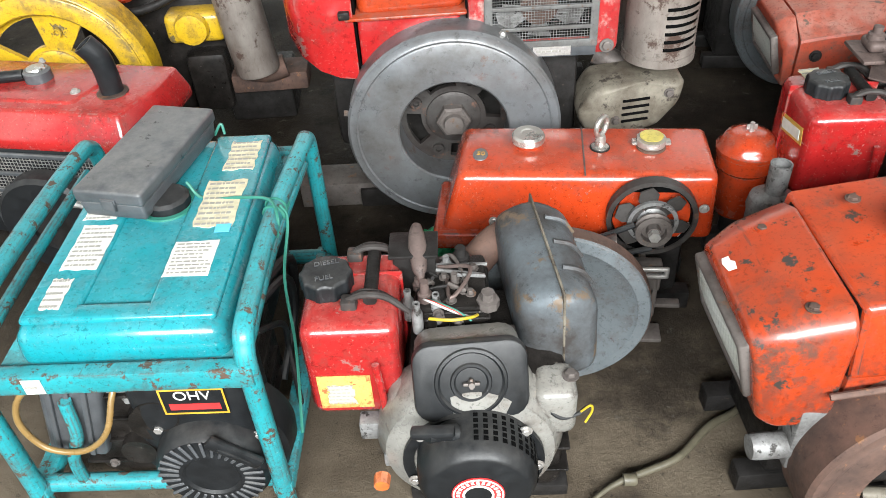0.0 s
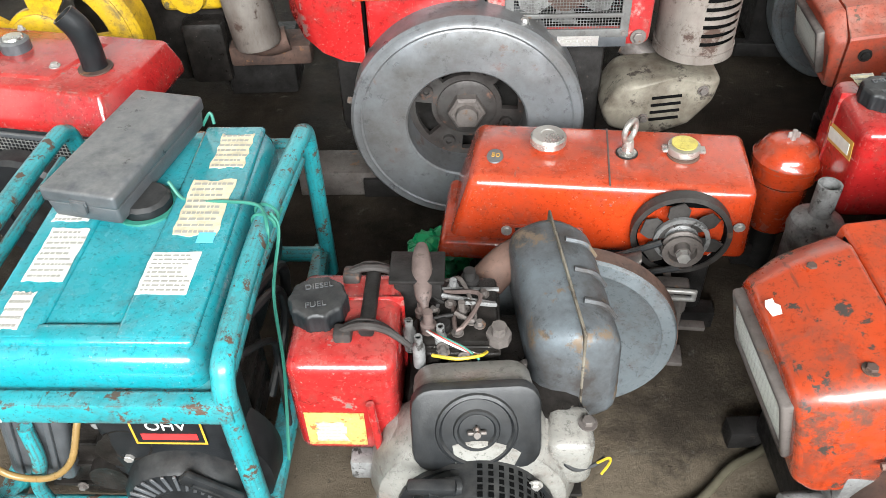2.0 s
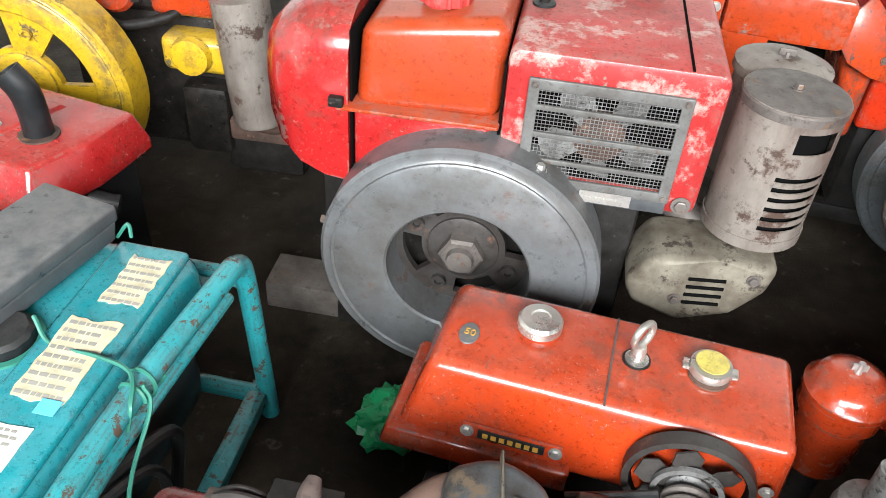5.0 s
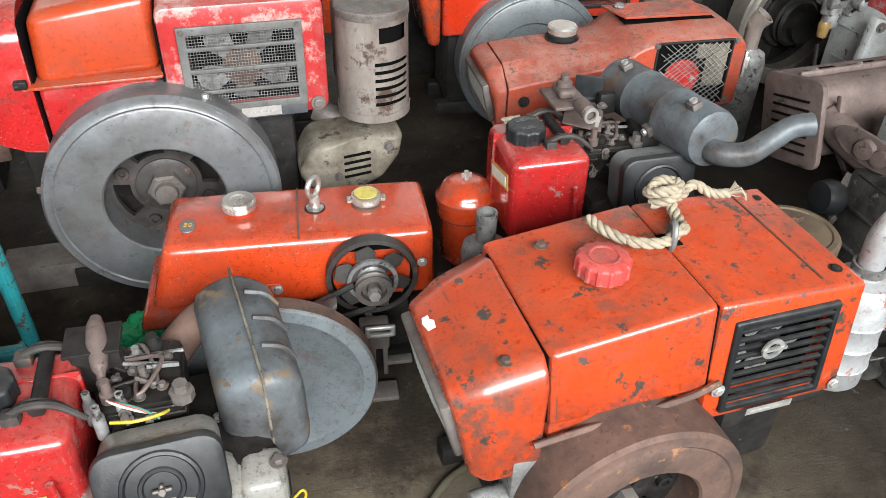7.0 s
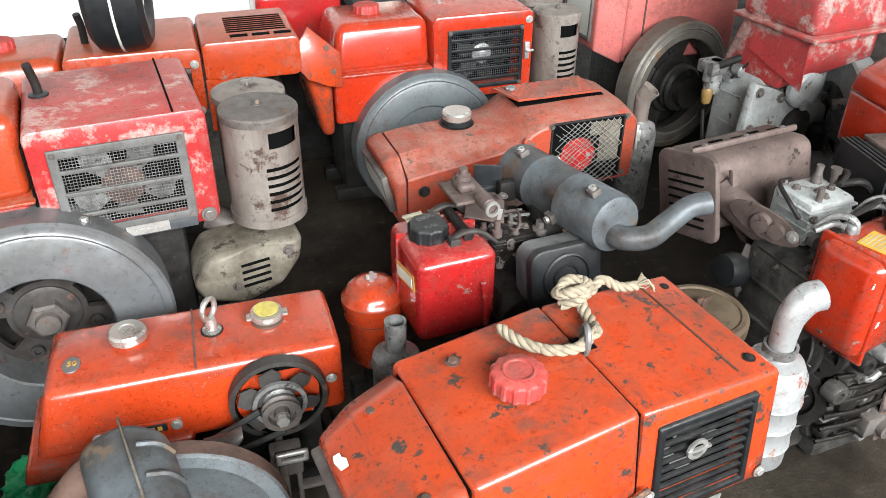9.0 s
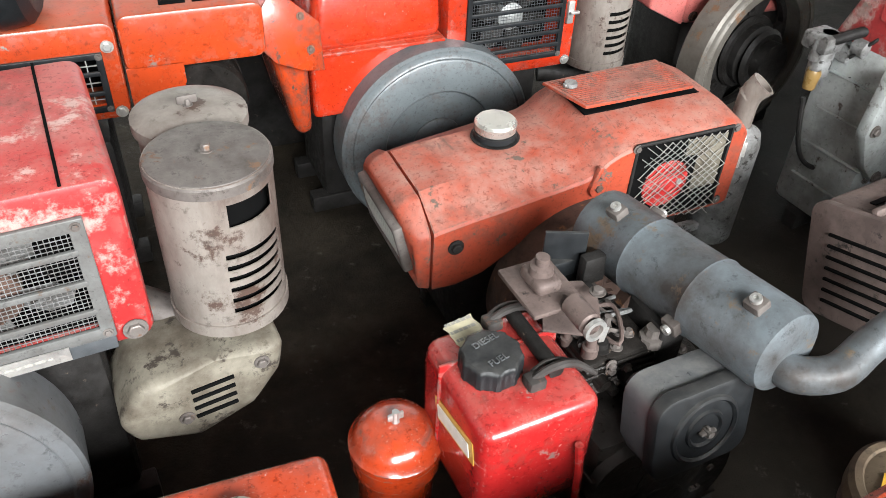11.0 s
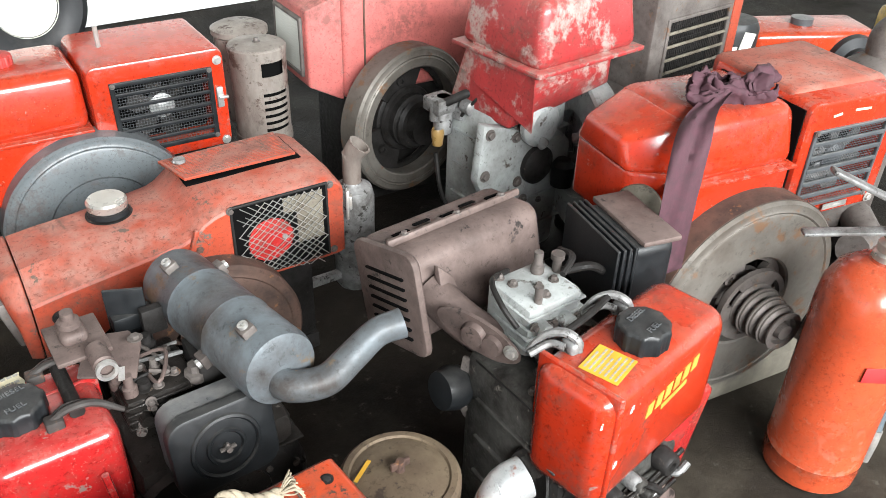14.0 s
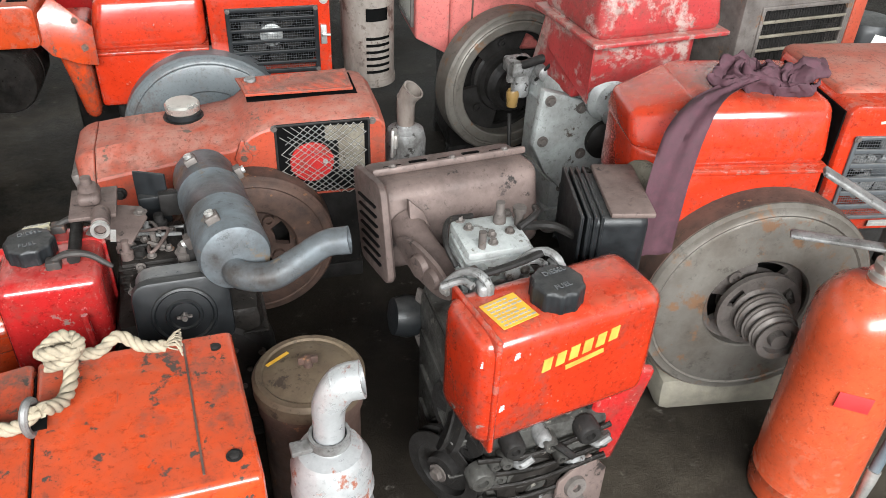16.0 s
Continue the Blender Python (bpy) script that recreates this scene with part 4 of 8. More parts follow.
# ---- the orange engine with the headlight and rope ----
def engine_d():
    e = thing("diesel_engine", pose(0.8, 0.785, 0, 0, 0, 3), "orange diesel engine with headlight, chipped hood and rusty flywheel", "engine", "diesel engines")
    dip = lambda x, y, z: (x, y + 0.02 * max(0, (z - 0.4) / 0.1) * (1 if y < 0.15 else -0.6), z - 0.026 * max(0, (-x - 0.11) / 0.155) * (z > 0.4) + 0.012 * math.sin(max(0, min(1, (x + 0.42) / 0.66)) * math.pi) * (z > 0.4))
    nose = loft([[(-0.268, y, z) for y, z in ((0.0, 0.265), (0.0, 0.445), (0.008, 0.468), (0.03, 0.488), (0.25, 0.496), (0.295, 0.475), (0.312, 0.435), (0.312, 0.30))],
                 [(-0.355, y, z) for y, z in ((0.004, 0.262), (0.006, 0.425), (0.016, 0.45), (0.04, 0.466), (0.235, 0.472), (0.275, 0.455), (0.292, 0.42), (0.292, 0.295))],
                 [(x, y, z) for x, y, z in ((-0.375, 0.02, 0.27), (-0.405, 0.02, 0.40), (-0.408, 0.03, 0.425), (-0.41, 0.05, 0.44), (-0.41, 0.225, 0.445), (-0.408, 0.25, 0.43), (-0.405, 0.262, 0.40), (-0.375, 0.262, 0.29))]], True, 0.010, 3)
    part("nose_cowl", nose, ORANGE_D, e, "orange nose cowl with chipped dirty top")
    lamp = headlamp(e, pose(-0.396, 0.14, 0.362, 90, 0, -90) @ pose(0, 0, 0.004, 14, 0, 0), 0.215, 0.115)
    part("paint_chip", moved(prism([(-0.008, -0.012), (0.004, -0.016), (0.009, -0.004), (0.005, 0.003), (0.007, 0.011), (-0.003, 0.014), (-0.008, 0.005)], 0, 0.0014, "z"), pose(-0.397, 0.17, 0.456, 0, -30, 15)), WHITE, e, "torn white sticker")
    tank = part("fuel_tank", warp(shell(-0.2655, -0.0015, 0.0, 0.318, 0.365, 0.507, 0.008, None, 0.09, 0.010), dip), ORANGE_D, e, "orange fuel tank panel")
    warp_side = part("side_panel", prism([(-0.262, 0.262), (-0.262, 0.37), (0.0, 0.37), (0.0, 0.345), (-0.06, 0.352), (-0.13, 0.335), (-0.19, 0.30)], 0.006, 0.29, "y", 0.004), ORANGE_D, e, "lower orange side panel")
    part("edge_moulding", tube([(-0.29, -0.01, 0.345), (-0.2, -0.012, 0.358), (-0.05, -0.012, 0.372), (0.012, -0.008, 0.385)], 0.0055, 8, 6, False, 0.8), RUST, e, "rusty edge moulding")
    hood = part("rear_hood", warp(shell(0.0015, 0.262, 0.0, 0.318, 0.29, 0.505, 0.010, (0.035, 0.205, 0.322, 0.473), 0.09, 0.008), dip), ORANGE_D, e, "orange rear hood with flaked paint")
    for x in (-0.266, 0.0005):
        part("seam", warp(box(x - 0.001, x + 0.001, 0.006, 0.29, 0.37, 0.5005, 0.0005), dip), HOLE, e)
    part("seam", warp(box(0.192, 0.195, 0.02, 0.30, 0.505, 0.5068), dip), RUST, hood)
    g = part("grille", warp(framed(0.028, 0.214, 0.31, 0.484, -0.008, 0.004, 0.011, 0.003), lambda x, y, z: (x, y + 0.02 * max(0, (z - 0.4) / 0.1), z)), BLACKPL, hood, "black slatted plastic grille")
    for i in range(9):
        z = 0.329 + 0.0172 * i
        part("slat", box(0.036, 0.206, -0.002 + 0.002 * i * 0.5, 0.006 + 0.002 * i * 0.5, z - 0.0025, z + 0.0025, 0.001), BLACKPL, g)
    part("emblem", join(lathe([(0.012, 0), (0.019, 0), (0.019, 0.004), (0.012, 0.004)], (0.095, -0.002, 0.43), "y", 20, True), box(0.075, 0.118, -0.008, -0.003, 0.428, 0.433)), STEEL, g, "round chrome emblem")
    patch(0.085, 0.014, pose(0.12, -0.0115, 0.303, 90, 0, 0), STEEL, hood, "name_plate", "worn metal name plate", 1)
    # Black back and sides paint in the darkness inside the grille opening.
    part("grille_shade_sheet", join(box(0.036, 0.204, 0.06, 0.085, 0.322, 0.472)), HOLE, hood)
    part("grille_shade_liner", framed(0.0355, 0.2045, 0.3225, 0.4725, 0.03, 0.0605, 0.003, 0.0005), HOLE, hood)
    fan(hood, (0.12, 0.045, 0.395), 0.066, 5, ALU, DARKIRON)
    ribbed_cap(tank, (-0.127, 0.15, 0.512), 0.041, 0.028, REDCAP)
    part("emblem_ring", lathe([(0.022, 0), (0.025, 0), (0.025, 0.0015), (0.022, 0.0015)], (-0.127, 0.15, 0.542), "z", 24, True), REDCAP, tank)
    for x, y, z in ((-0.322, 0.045, 0.473), (-0.33, 0.225, 0.474), (-0.19, 0.24, 0.509)):
        part("bolt", hexbolt((x, y, z), 0.008, 0.006, "z"), RUST, e)
    for x, y, z in ((0.018, -0.002, 0.36), (0.25, -0.002, 0.31)):
        part("bolt", hexbolt((x, y, z), 0.008, 0.006), STEEL, e)
    part("bolt", hexbolt((0.232, 0.06, 0.507), 0.007, 0.004, "z"), DARKIRON, e)
    part("bolt", hexbolt((0.235, 0.27, 0.505), 0.006, 0.004, "z"), DARKIRON, e)
    hk = part("lifting_hook", moved(tube([(0.017 * math.cos(a), 0, 0.024 * math.sin(a)) for a in np.linspace(0, 2 * math.pi, 21)], 0.0055, 8, 0), pose(0.004, 0.175, 0.535, 0, 0, 70)), GREYCAST, e, "grey iron lifting ring")
    part("hook_slot", warp(box(-0.012, 0.02, 0.14, 0.21, 0.512, 0.5135, 0.0005), dip), HOLE, hk)
    part("crankcase", join(box(-0.30, 0.2, 0.07, 0.27, 0.04, 0.36, 0.02), box(0.1, 0.23, 0.05, 0.28, 0.08, 0.29, 0.02)), DARKIRON, e, "dark crankcase")
    base_feet(e, -0.34, 0.2, 0.09, 0.27, 0.045, DARKIRON)
    fw = flywheel(e, (-0.125, -0.075, 0.188), 0.186, 0.10, 0.105, RUST, DARKIRON, "rusty flywheel with open web", 3, 60, 0.6, 0.02, 0.045)
    part("shaft_end", join(lathe([(0, -0.02), (0.018, -0.02), (0.018, 0.03), (0.012, 0.034), (0, 0.034)], (-0.125, -0.06, 0.188), "y", 16), tube([(-0.22, -0.06, 0.173), (-0.125, -0.085, 0.188), (-0.09, -0.09, 0.20)], [0.012, 0.016, 0.014], 10)), BEIGE, fw, "dirty starting dog")
    part("wheel_rib", join(*[moved(box(-0.012, 0.012, -0.01, 0.02, 0.03, 0.115, 0.006), pose(-0.125, -0.03, 0.188, 0, a, 0)) for a in (20, 140, 260)]), DARKIRON, fw)
    lev = part("lever", join(lathe([(0, 0), (0.02, 0), (0.022, 0.01), (0.022, 0.06), (0.016, 0.065), (0, 0.07)], (-0.37, 0.02, 0.2), "x", 16), box(-0.315, -0.26, 0.0, 0.05, 0.16, 0.30, 0.006)), GREYCAST, e, "small grey fitting under the nose")
    # silver muffler with elbow
    m = Matrix.Translation((0.36, 0.105, 0))
    mu = part("silencer", moved(lathe([(0, 0.2), (0.05, 0.2), (0.057, 0.21), (0.057, 0.245), (0.06, 0.25), (0.057, 0.255), (0.057, 0.295), (0.06, 0.30), (0.057, 0.305), (0.057, 0.345), (0.06, 0.35), (0.057, 0.356), (0.057, 0.40), (0.045, 0.425), (0.024, 0.432), (0.024, 0.438)], (0, 0, 0), "z", 36), m), SILVERFOIL, e, "silver-painted dented exhaust silencer")
    part("elbow", moved(tube([(0, 0, 0.425), (0, 0, 0.48), (0.004, 0, 0.515), (0.022, -0.004, 0.545), (0.046, -0.01, 0.552)], [0.021, 0.022, 0.024, 0.026, 0.026], 16, 6, True), m), SILVERFOIL, mu, "silver exhaust elbow")
    part("clamp", moved(join(lathe([(0.024, 0.44), (0.029, 0.44), (0.029, 0.456), (0.024, 0.456)], (0, 0, 0), "z", 24, True), box(-0.055, -0.022, -0.012, 0.01, 0.436, 0.446, 0.003)), m), GREYCAST, mu)
    part("stay", join(box(0.23, 0.36, 0.09, 0.11, 0.19, 0.21, 0.004), tube([(0.36, 0.105, 0.21), (0.34, 0.11, 0.16), (0.22, 0.13, 0.15)], 0.022, 12)), DARKIRON, mu)
    return e


engine_d()


def rope():
    bms = []

    def strand(pts, r):
        path = smooth_path(pts, 10)
        for ph in (0, 2.09, 4.19):
            out = []
            for i, c in enumerate(path):
                d = (path[min(i + 1, len(path) - 1)] - path[max(i - 1, 0)]).normalized()
                a = d.orthogonal().normalized()
                b = d.cross(a)
                out.append(c + r * 0.55 * (math.cos(ph + i * 0.55) * a + math.sin(ph + i * 0.55) * b))
            bms.append(tube(out, r * 0.62, 7, 0))
    strand([(0.0, 0.0, 0.032), (-0.03, -0.004, 0.014), (-0.075, 0.012, 0.012), (-0.105, 0.05, 0.012), (-0.118, 0.085, 0.014)], 0.0085)
    strand([(0.004, 0.0, 0.032), (0.022, 0.03, 0.012), (0.030, 0.075, 0.012), (0.026, 0.105, 0.03), (0.0, 0.115, 0.03), (0.0, 0.095, 0.04), (0.03, 0.09, 0.044), (0.04, 0.11, 0.03), (0.02, 0.13, 0.02)], 0.009)
    strand([(0.02, 0.12, 0.016), (0.06, 0.115, 0.012), (0.09, 0.125, 0.026), (0.12, 0.112, 0.012), (0.15, 0.105, 0.012)], 0.008)
    strand([(0.0, 0.10, 0.014), (0.03, 0.085, 0.034), (0.045, 0.10, 0.048), (0.02, 0.12, 0.046), (-0.005, 0.105, 0.034)], 0.0085)
    b = join(*bms)
    rnd = random.Random(3)
    for i in range(22):
        a = rnd.uniform(-0.7, 0.7)
        b = join(b, tube([(0.148, 0.105, 0.012), (0.165, 0.105 + 0.012 * math.sin(a * 2), 0.014 + rnd.uniform(-0.008, 0.012)), (0.172, 0.105 + 0.022 * math.sin(a * 2), 0.008 + rnd.uniform(-0.005, 0.012))], 0.0013, 5, 2))
    return b


solo("rope", rope(), ROPE, pose(0.806, 0.955, 0.517, 0, 0, 0), "frayed off-white twisted rope knotted through a lifting ring", "rope", sharp=60)


# ---- the faded orange engine with the chrome cap and hatch ----
def engine_f():
    e = thing("diesel_engine", pose(1.2, 1.79, 0, 0, 0, -2), "dusty faded orange diesel engine with hatch and broken wire grille", "engine", "diesel engines")

    def ring(x, z0, zs, zt):
        return [(x, y, z) for y, z in ((0.002, z0), (0.0, zs - 0.008), (0.003, zs - 0.002), (0.010, zs + 0.002), (0.075, zt), (0.21, zt), (0.262, zs + 0.002), (0.280, zs - 0.012), (0.284, zs - 0.035), (0.284, z0))]
    hood = part("hood", loft([ring(*q) for q in ((-0.386, 0.268, 0.395, 0.432), (-0.34, 0.266, 0.403, 0.438), (-0.29, 0.278, 0.410, 0.442), (-0.25, 0.302, 0.415, 0.444), (-0.2, 0.338, 0.422, 0.447), (-0.14, 0.362, 0.430, 0.450), (-0.095, 0.371, 0.437, 0.453), (-0.075, 0.372, 0.446, 0.463), (-0.05, 0.372, 0.466, 0.486), (-0.03, 0.372, 0.476, 0.494), (0.0, 0.371, 0.483, 0.498), (0.004, 0.300, 0.484, 0.498), (0.12, 0.298, 0.489, 0.501), (0.215, 0.298, 0.489, 0.500), (0.236, 0.299, 0.482, 0.494), (0.250, 0.304, 0.466, 0.478))]), FADED, e, "faded dusty orange hood", 24)
    nose = loft([[(-0.388, y, z) for y, z in ((0.002, 0.266), (0.002, 0.385), (0.012, 0.398), (0.06, 0.432), (0.215, 0.432), (0.262, 0.41), (0.282, 0.385), (0.282, 0.27))],
                 [(-0.415, y, z) for y, z in ((0.006, 0.275), (0.01, 0.378), (0.02, 0.392), (0.065, 0.426), (0.21, 0.426), (0.252, 0.405), (0.272, 0.38), (0.272, 0.278))],
                 [(-0.402 - 0.034 * (z - 0.28) / 0.14, y, z) for y, z in ((0.018, 0.286), (0.022, 0.366), (0.034, 0.382), (0.075, 0.414), (0.2, 0.414), (0.238, 0.396), (0.258, 0.37), (0.258, 0.29))]], True, 0.008, 3)
    part("nose_cowl", nose, FADED, e, "faded orange nose cowl")
    headlamp(e, pose(-0.422, 0.138, 0.335, 90, 0, -90) @ pose(0, 0, 0.003, 13, 0, 0), 0.19, 0.105)
    part("bolt", hexbolt((-0.345, -0.001, 0.355), 0.010, 0.009), DARKIRON, e)
    # grille: bent frame, torn diamond mesh, radiator behind, flat black sheet for recess shade
    g = part("grille", framed(-0.002, 0.214, 0.306, 0.486, -0.003, 0.004, 0.006, 0.002), DARKIRON, hood, "torn diamond wire grille")
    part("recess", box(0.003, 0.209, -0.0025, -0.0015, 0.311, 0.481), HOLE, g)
    rnd = random.Random(11)
    wires = bmesh.new()
    x0, x1, z0, z1 = 0.004, 0.209, 0.311, 0.480
    for i in range(34):
        for sgn in (1, -1):
            xa = -0.19 + 0.0175 * i if sgn > 0 else 0.0 + 0.0175 * i
            xb = xa + sgn * 0.21
            pts = []
            for k in range(9):
                u = k / 8
                x = xa + (xb - xa) * u
                if x0 <= x <= x1:
                    sag = 0.012 * max(0, (x - 0.09) / 0.1) * (1 - u)
                    pts.append((x, -0.005 - 0.003 * (k % 2) - sag * 0.8, z0 + (z1 - z0) * u - sag))
            if len(pts) > 1 and not (sgn > 0 and i < 3) and rnd.random() < 0.96:
                wires = join(wires, tube(pts, 0.0010, 4, 0))
    part("wire_mesh", wires, STEEL, g, "bent diamond wire mesh")
    part("fan_disc", lathe([(0, 0), (0.05, 0), (0.05, 0.0015), (0, 0.0022)], (0.078, -0.0026, 0.388), "y", 28), RED, g, "red round fan hub")
    part("fan_nut", lathe([(0, 0), (0.006, 0), (0.006, 0.003), (0, 0.003)], (0.108, -0.0045, 0.388), "y", 8), STEEL, g)
    part("liner", join(box(0.140, 0.200, -0.0033, -0.0026, 0.36, 0.474), box(0.11, 0.15, -0.0034, -0.0027, 0.44, 0.476)), BEIGE, g, "dusty pale radiator tank")
    cap = part("radiator_cap", lathe([(0.034, -0.004), (0.034, 0.008), (0.031, 0.01), (0.039, 0.012), (0.040, 0.026), (0.036, 0.031), (0, 0.032)], (-0.195, 0.17, 0.452), "z", 36), CHROME, e, "worn chrome radiator cap")
    part("seal", lathe([(0.033, -0.012), (0.040, -0.012), (0.040, 0.008), (0.033, 0.008)], (-0.195, 0.17, 0.452), "z", 36, True), RUBBER, cap, "black rubber seal")
    part("cap_hole", lathe([(0, 0), (0.046, 0), (0.046, 0.002), (0, 0.002)], (-0.195, 0.168, 0.4475), "z", 36), DARKIRON, cap)
    ht = part("hatch", warp(box(0, 1, 0, 1, 0, 0.006, 0.002), lambda x, y, z: (-0.052 - 0.016 * y + x * (0.248 + 0.020 * y), 0.10 + 0.13 * y + x * 0.012, 0.500 + z + 0.006 * (1 - y) + 0.008 * (1 - y) * (1 - x))), FADED, e, "ribbed faded orange hatch lid")
    for i in range(15):
        v = 0.08 + 0.06 * i
        part("rib", warp(box(0.03, 0.97, v - 0.016, v + 0.016, 0.0062, 0.0076, 0.0), lambda x, y, z: (-0.052 - 0.016 * y + x * (0.248 + 0.020 * y), 0.10 + 0.13 * y + x * 0.012, 0.500 + z + 0.006 * (1 - y) + 0.008 * (1 - y) * (1 - x))), FADED, ht)
    part("hatch_gap", box(-0.05, 0.205, 0.104, 0.226, 0.4985, 0.5015), HOLE, ht)
    part("knob", join(lathe([(0.007, 0), (0.007, 0.008), (0.013, 0.011), (0.012, 0.018), (0, 0.019)], (-0.034, 0.185, 0.505), "z", 12), box(-0.05, -0.024, 0.18, 0.19, 0.515, 0.522, 0.003)), GREYCAST, ht, "dull steel hatch knob")
    part("lug", join(lathe([(0.007, 0), (0.02, 0), (0.018, 0.008), (0.007, 0.008)], (-0.072, 0.001, 0.415), "y", 18, True), moved(box(-0.005, 0.005, -0.007, 0.004, 0, 0.036, 0.003), pose(-0.084, 0, 0.424, 0, 22, 0)), moved(box(-0.004, 0.004, -0.006, 0.004, 0, 0.03, 0.003), pose(-0.062, 0, 0.426, 0, -25, 0))), FADED, hood, "raised bolt lug")
    part("lug_bolt", hexbolt((-0.072, -0.003, 0.415), 0.008, 0.007), RUST, hood)
    for x, z in ((0.0, 0.478), (0.219, 0.478), (0.222, 0.315)):
        part("bolt", hexbolt((x, -0.001, z), 0.006, 0.005), RUSTGREY, hood)
    part("latch", moved(join(box(-0.012, 0.012, -0.008, 0.0, -0.035, 0.035, 0.003), box(-0.008, 0.008, -0.014, -0.006, -0.012, 0.02, 0.002)), pose(0.272, 0.03, 0.40, 0, 6, 60)), STEEL, e, "steel side latch")
    part("crankcase", join(box(-0.3, 0.2, 0.06, 0.25, 0.04, 0.3, 0.02)), DARKIRON, e, "dark crankcase")
    base_feet(e, -0.3, 0.2, 0.08, 0.24, 0.045, DARKIRON)
    flywheel(e, (-0.075, -0.055, 0.20), 0.19, 0.08, 0.10, RUST, RUST, "rusty brown flywheel", 4, 10, 0.4, 0.02, 0.04)
    m = Matrix.Translation((0.318, 0.085, 0))
    mu = part("silencer", moved(lathe([(0, 0.14), (0.042, 0.14), (0.048, 0.15), (0.050, 0.38), (0.044, 0.405), (0.026, 0.414), (0.022, 0.42)], (0, 0, 0), "z", 30), m), GREYCAST, e, "rough grey exhaust silencer")
    part("elbow", moved(tube([(0, 0, 0.41), (0, 0, 0.465), (0.004, -0.003, 0.49), (0.016, -0.012, 0.512)], [0.021, 0.022, 0.024, 0.027], 18, 6, True), m), RUSTLIGHT, mu, "cut exhaust stub")
    part("stay", box(0.19, 0.318, 0.07, 0.09, 0.17, 0.19, 0.003), GREYCAST, mu)
    return e


engine_f()


# ---- engine with vivid paint and grey flywheel at the back ----
def tank_engine(origin, yaw, label, tankmat, hoodmat, xs, zs, depth, wheel, wheelmat, wheellabel, grille, holes=4, cap=True, flange=True):
    """Engine with a tank on the left, a hood with a fan grille on the right and a flywheel in front. xs: tank left, seam, hood right; zs: panel foot, flange, top."""
    e = thing("diesel_engine", pose(*origin, 0, 0, 0, yaw), label, "engine", "diesel engines")
    x0, x1, x2 = xs
    z0, z1, z2 = zs
    d = depth
    lean = lambda x, y, z: (x + 0.03 * max(0, (z - z1) / (z2 - z1)) * (1 if x < (x0 + x1) / 2 else 0), y + 0.03 * max(0, (z - z1) / (z2 - z1)) * (1 if y < d / 2 else -1), z)
    tank = part("fuel_tank", warp(box(x0, x1 - 0.004, -0.005, d, z1, z2, 0.028, 4), lean), tankmat, e)
    part("side_panel", box(x0 + 0.004, x1 - 0.006, 0.0, d - 0.01, z0, z1 + 0.006, 0.012, 3), tankmat, e)
    if flange:
        part("tank_flange", box(x0 - 0.006, x1 - 0.002, -0.012, d + 0.006, z1 - 0.004, z1 + 0.004, 0.003), tankmat, tank)
    hood = part("hood", shell(x1 + 0.004, x2, -0.002, d, grille[2] - 0.03, z2 + 0.004, 0.022, (grille[0] + 0.006, grille[1] - 0.006, grille[2] + 0.006, grille[3] - 0.006), 0.09), hoodmat, e)
    # Near-black sheet: the hood interior's shade as a colour.
    part("grille_shade_sheet", box(grille[0], grille[1], 0.07, 0.086, grille[2], grille[3]), HOLE, hood)
    if cap:
        ribbed_cap(tank, ((x0 + x1) / 2 - 0.01, d * 0.5, z2 - 0.002), 0.038, 0.026, REDCAP)
    part("crankcase", join(box(x0 + 0.03, x2 - 0.05, 0.06, d - 0.02, 0.04, z0 + 0.03, 0.02)), DARKIRON, e, "dark crankcase")
    base_feet(e, x0, x2 - 0.03, 0.08, d - 0.04, 0.045, DARKIRON)
    for x, z in ((x1 + 0.018, grille[2] - 0.014), (x2 - 0.018, grille[2] - 0.014), (x2 - 0.018, grille[3] + 0.014)):
        part("bolt", hexbolt((x, -0.003, z), 0.008, 0.007), STEEL, hood)
    return e, tank, hood


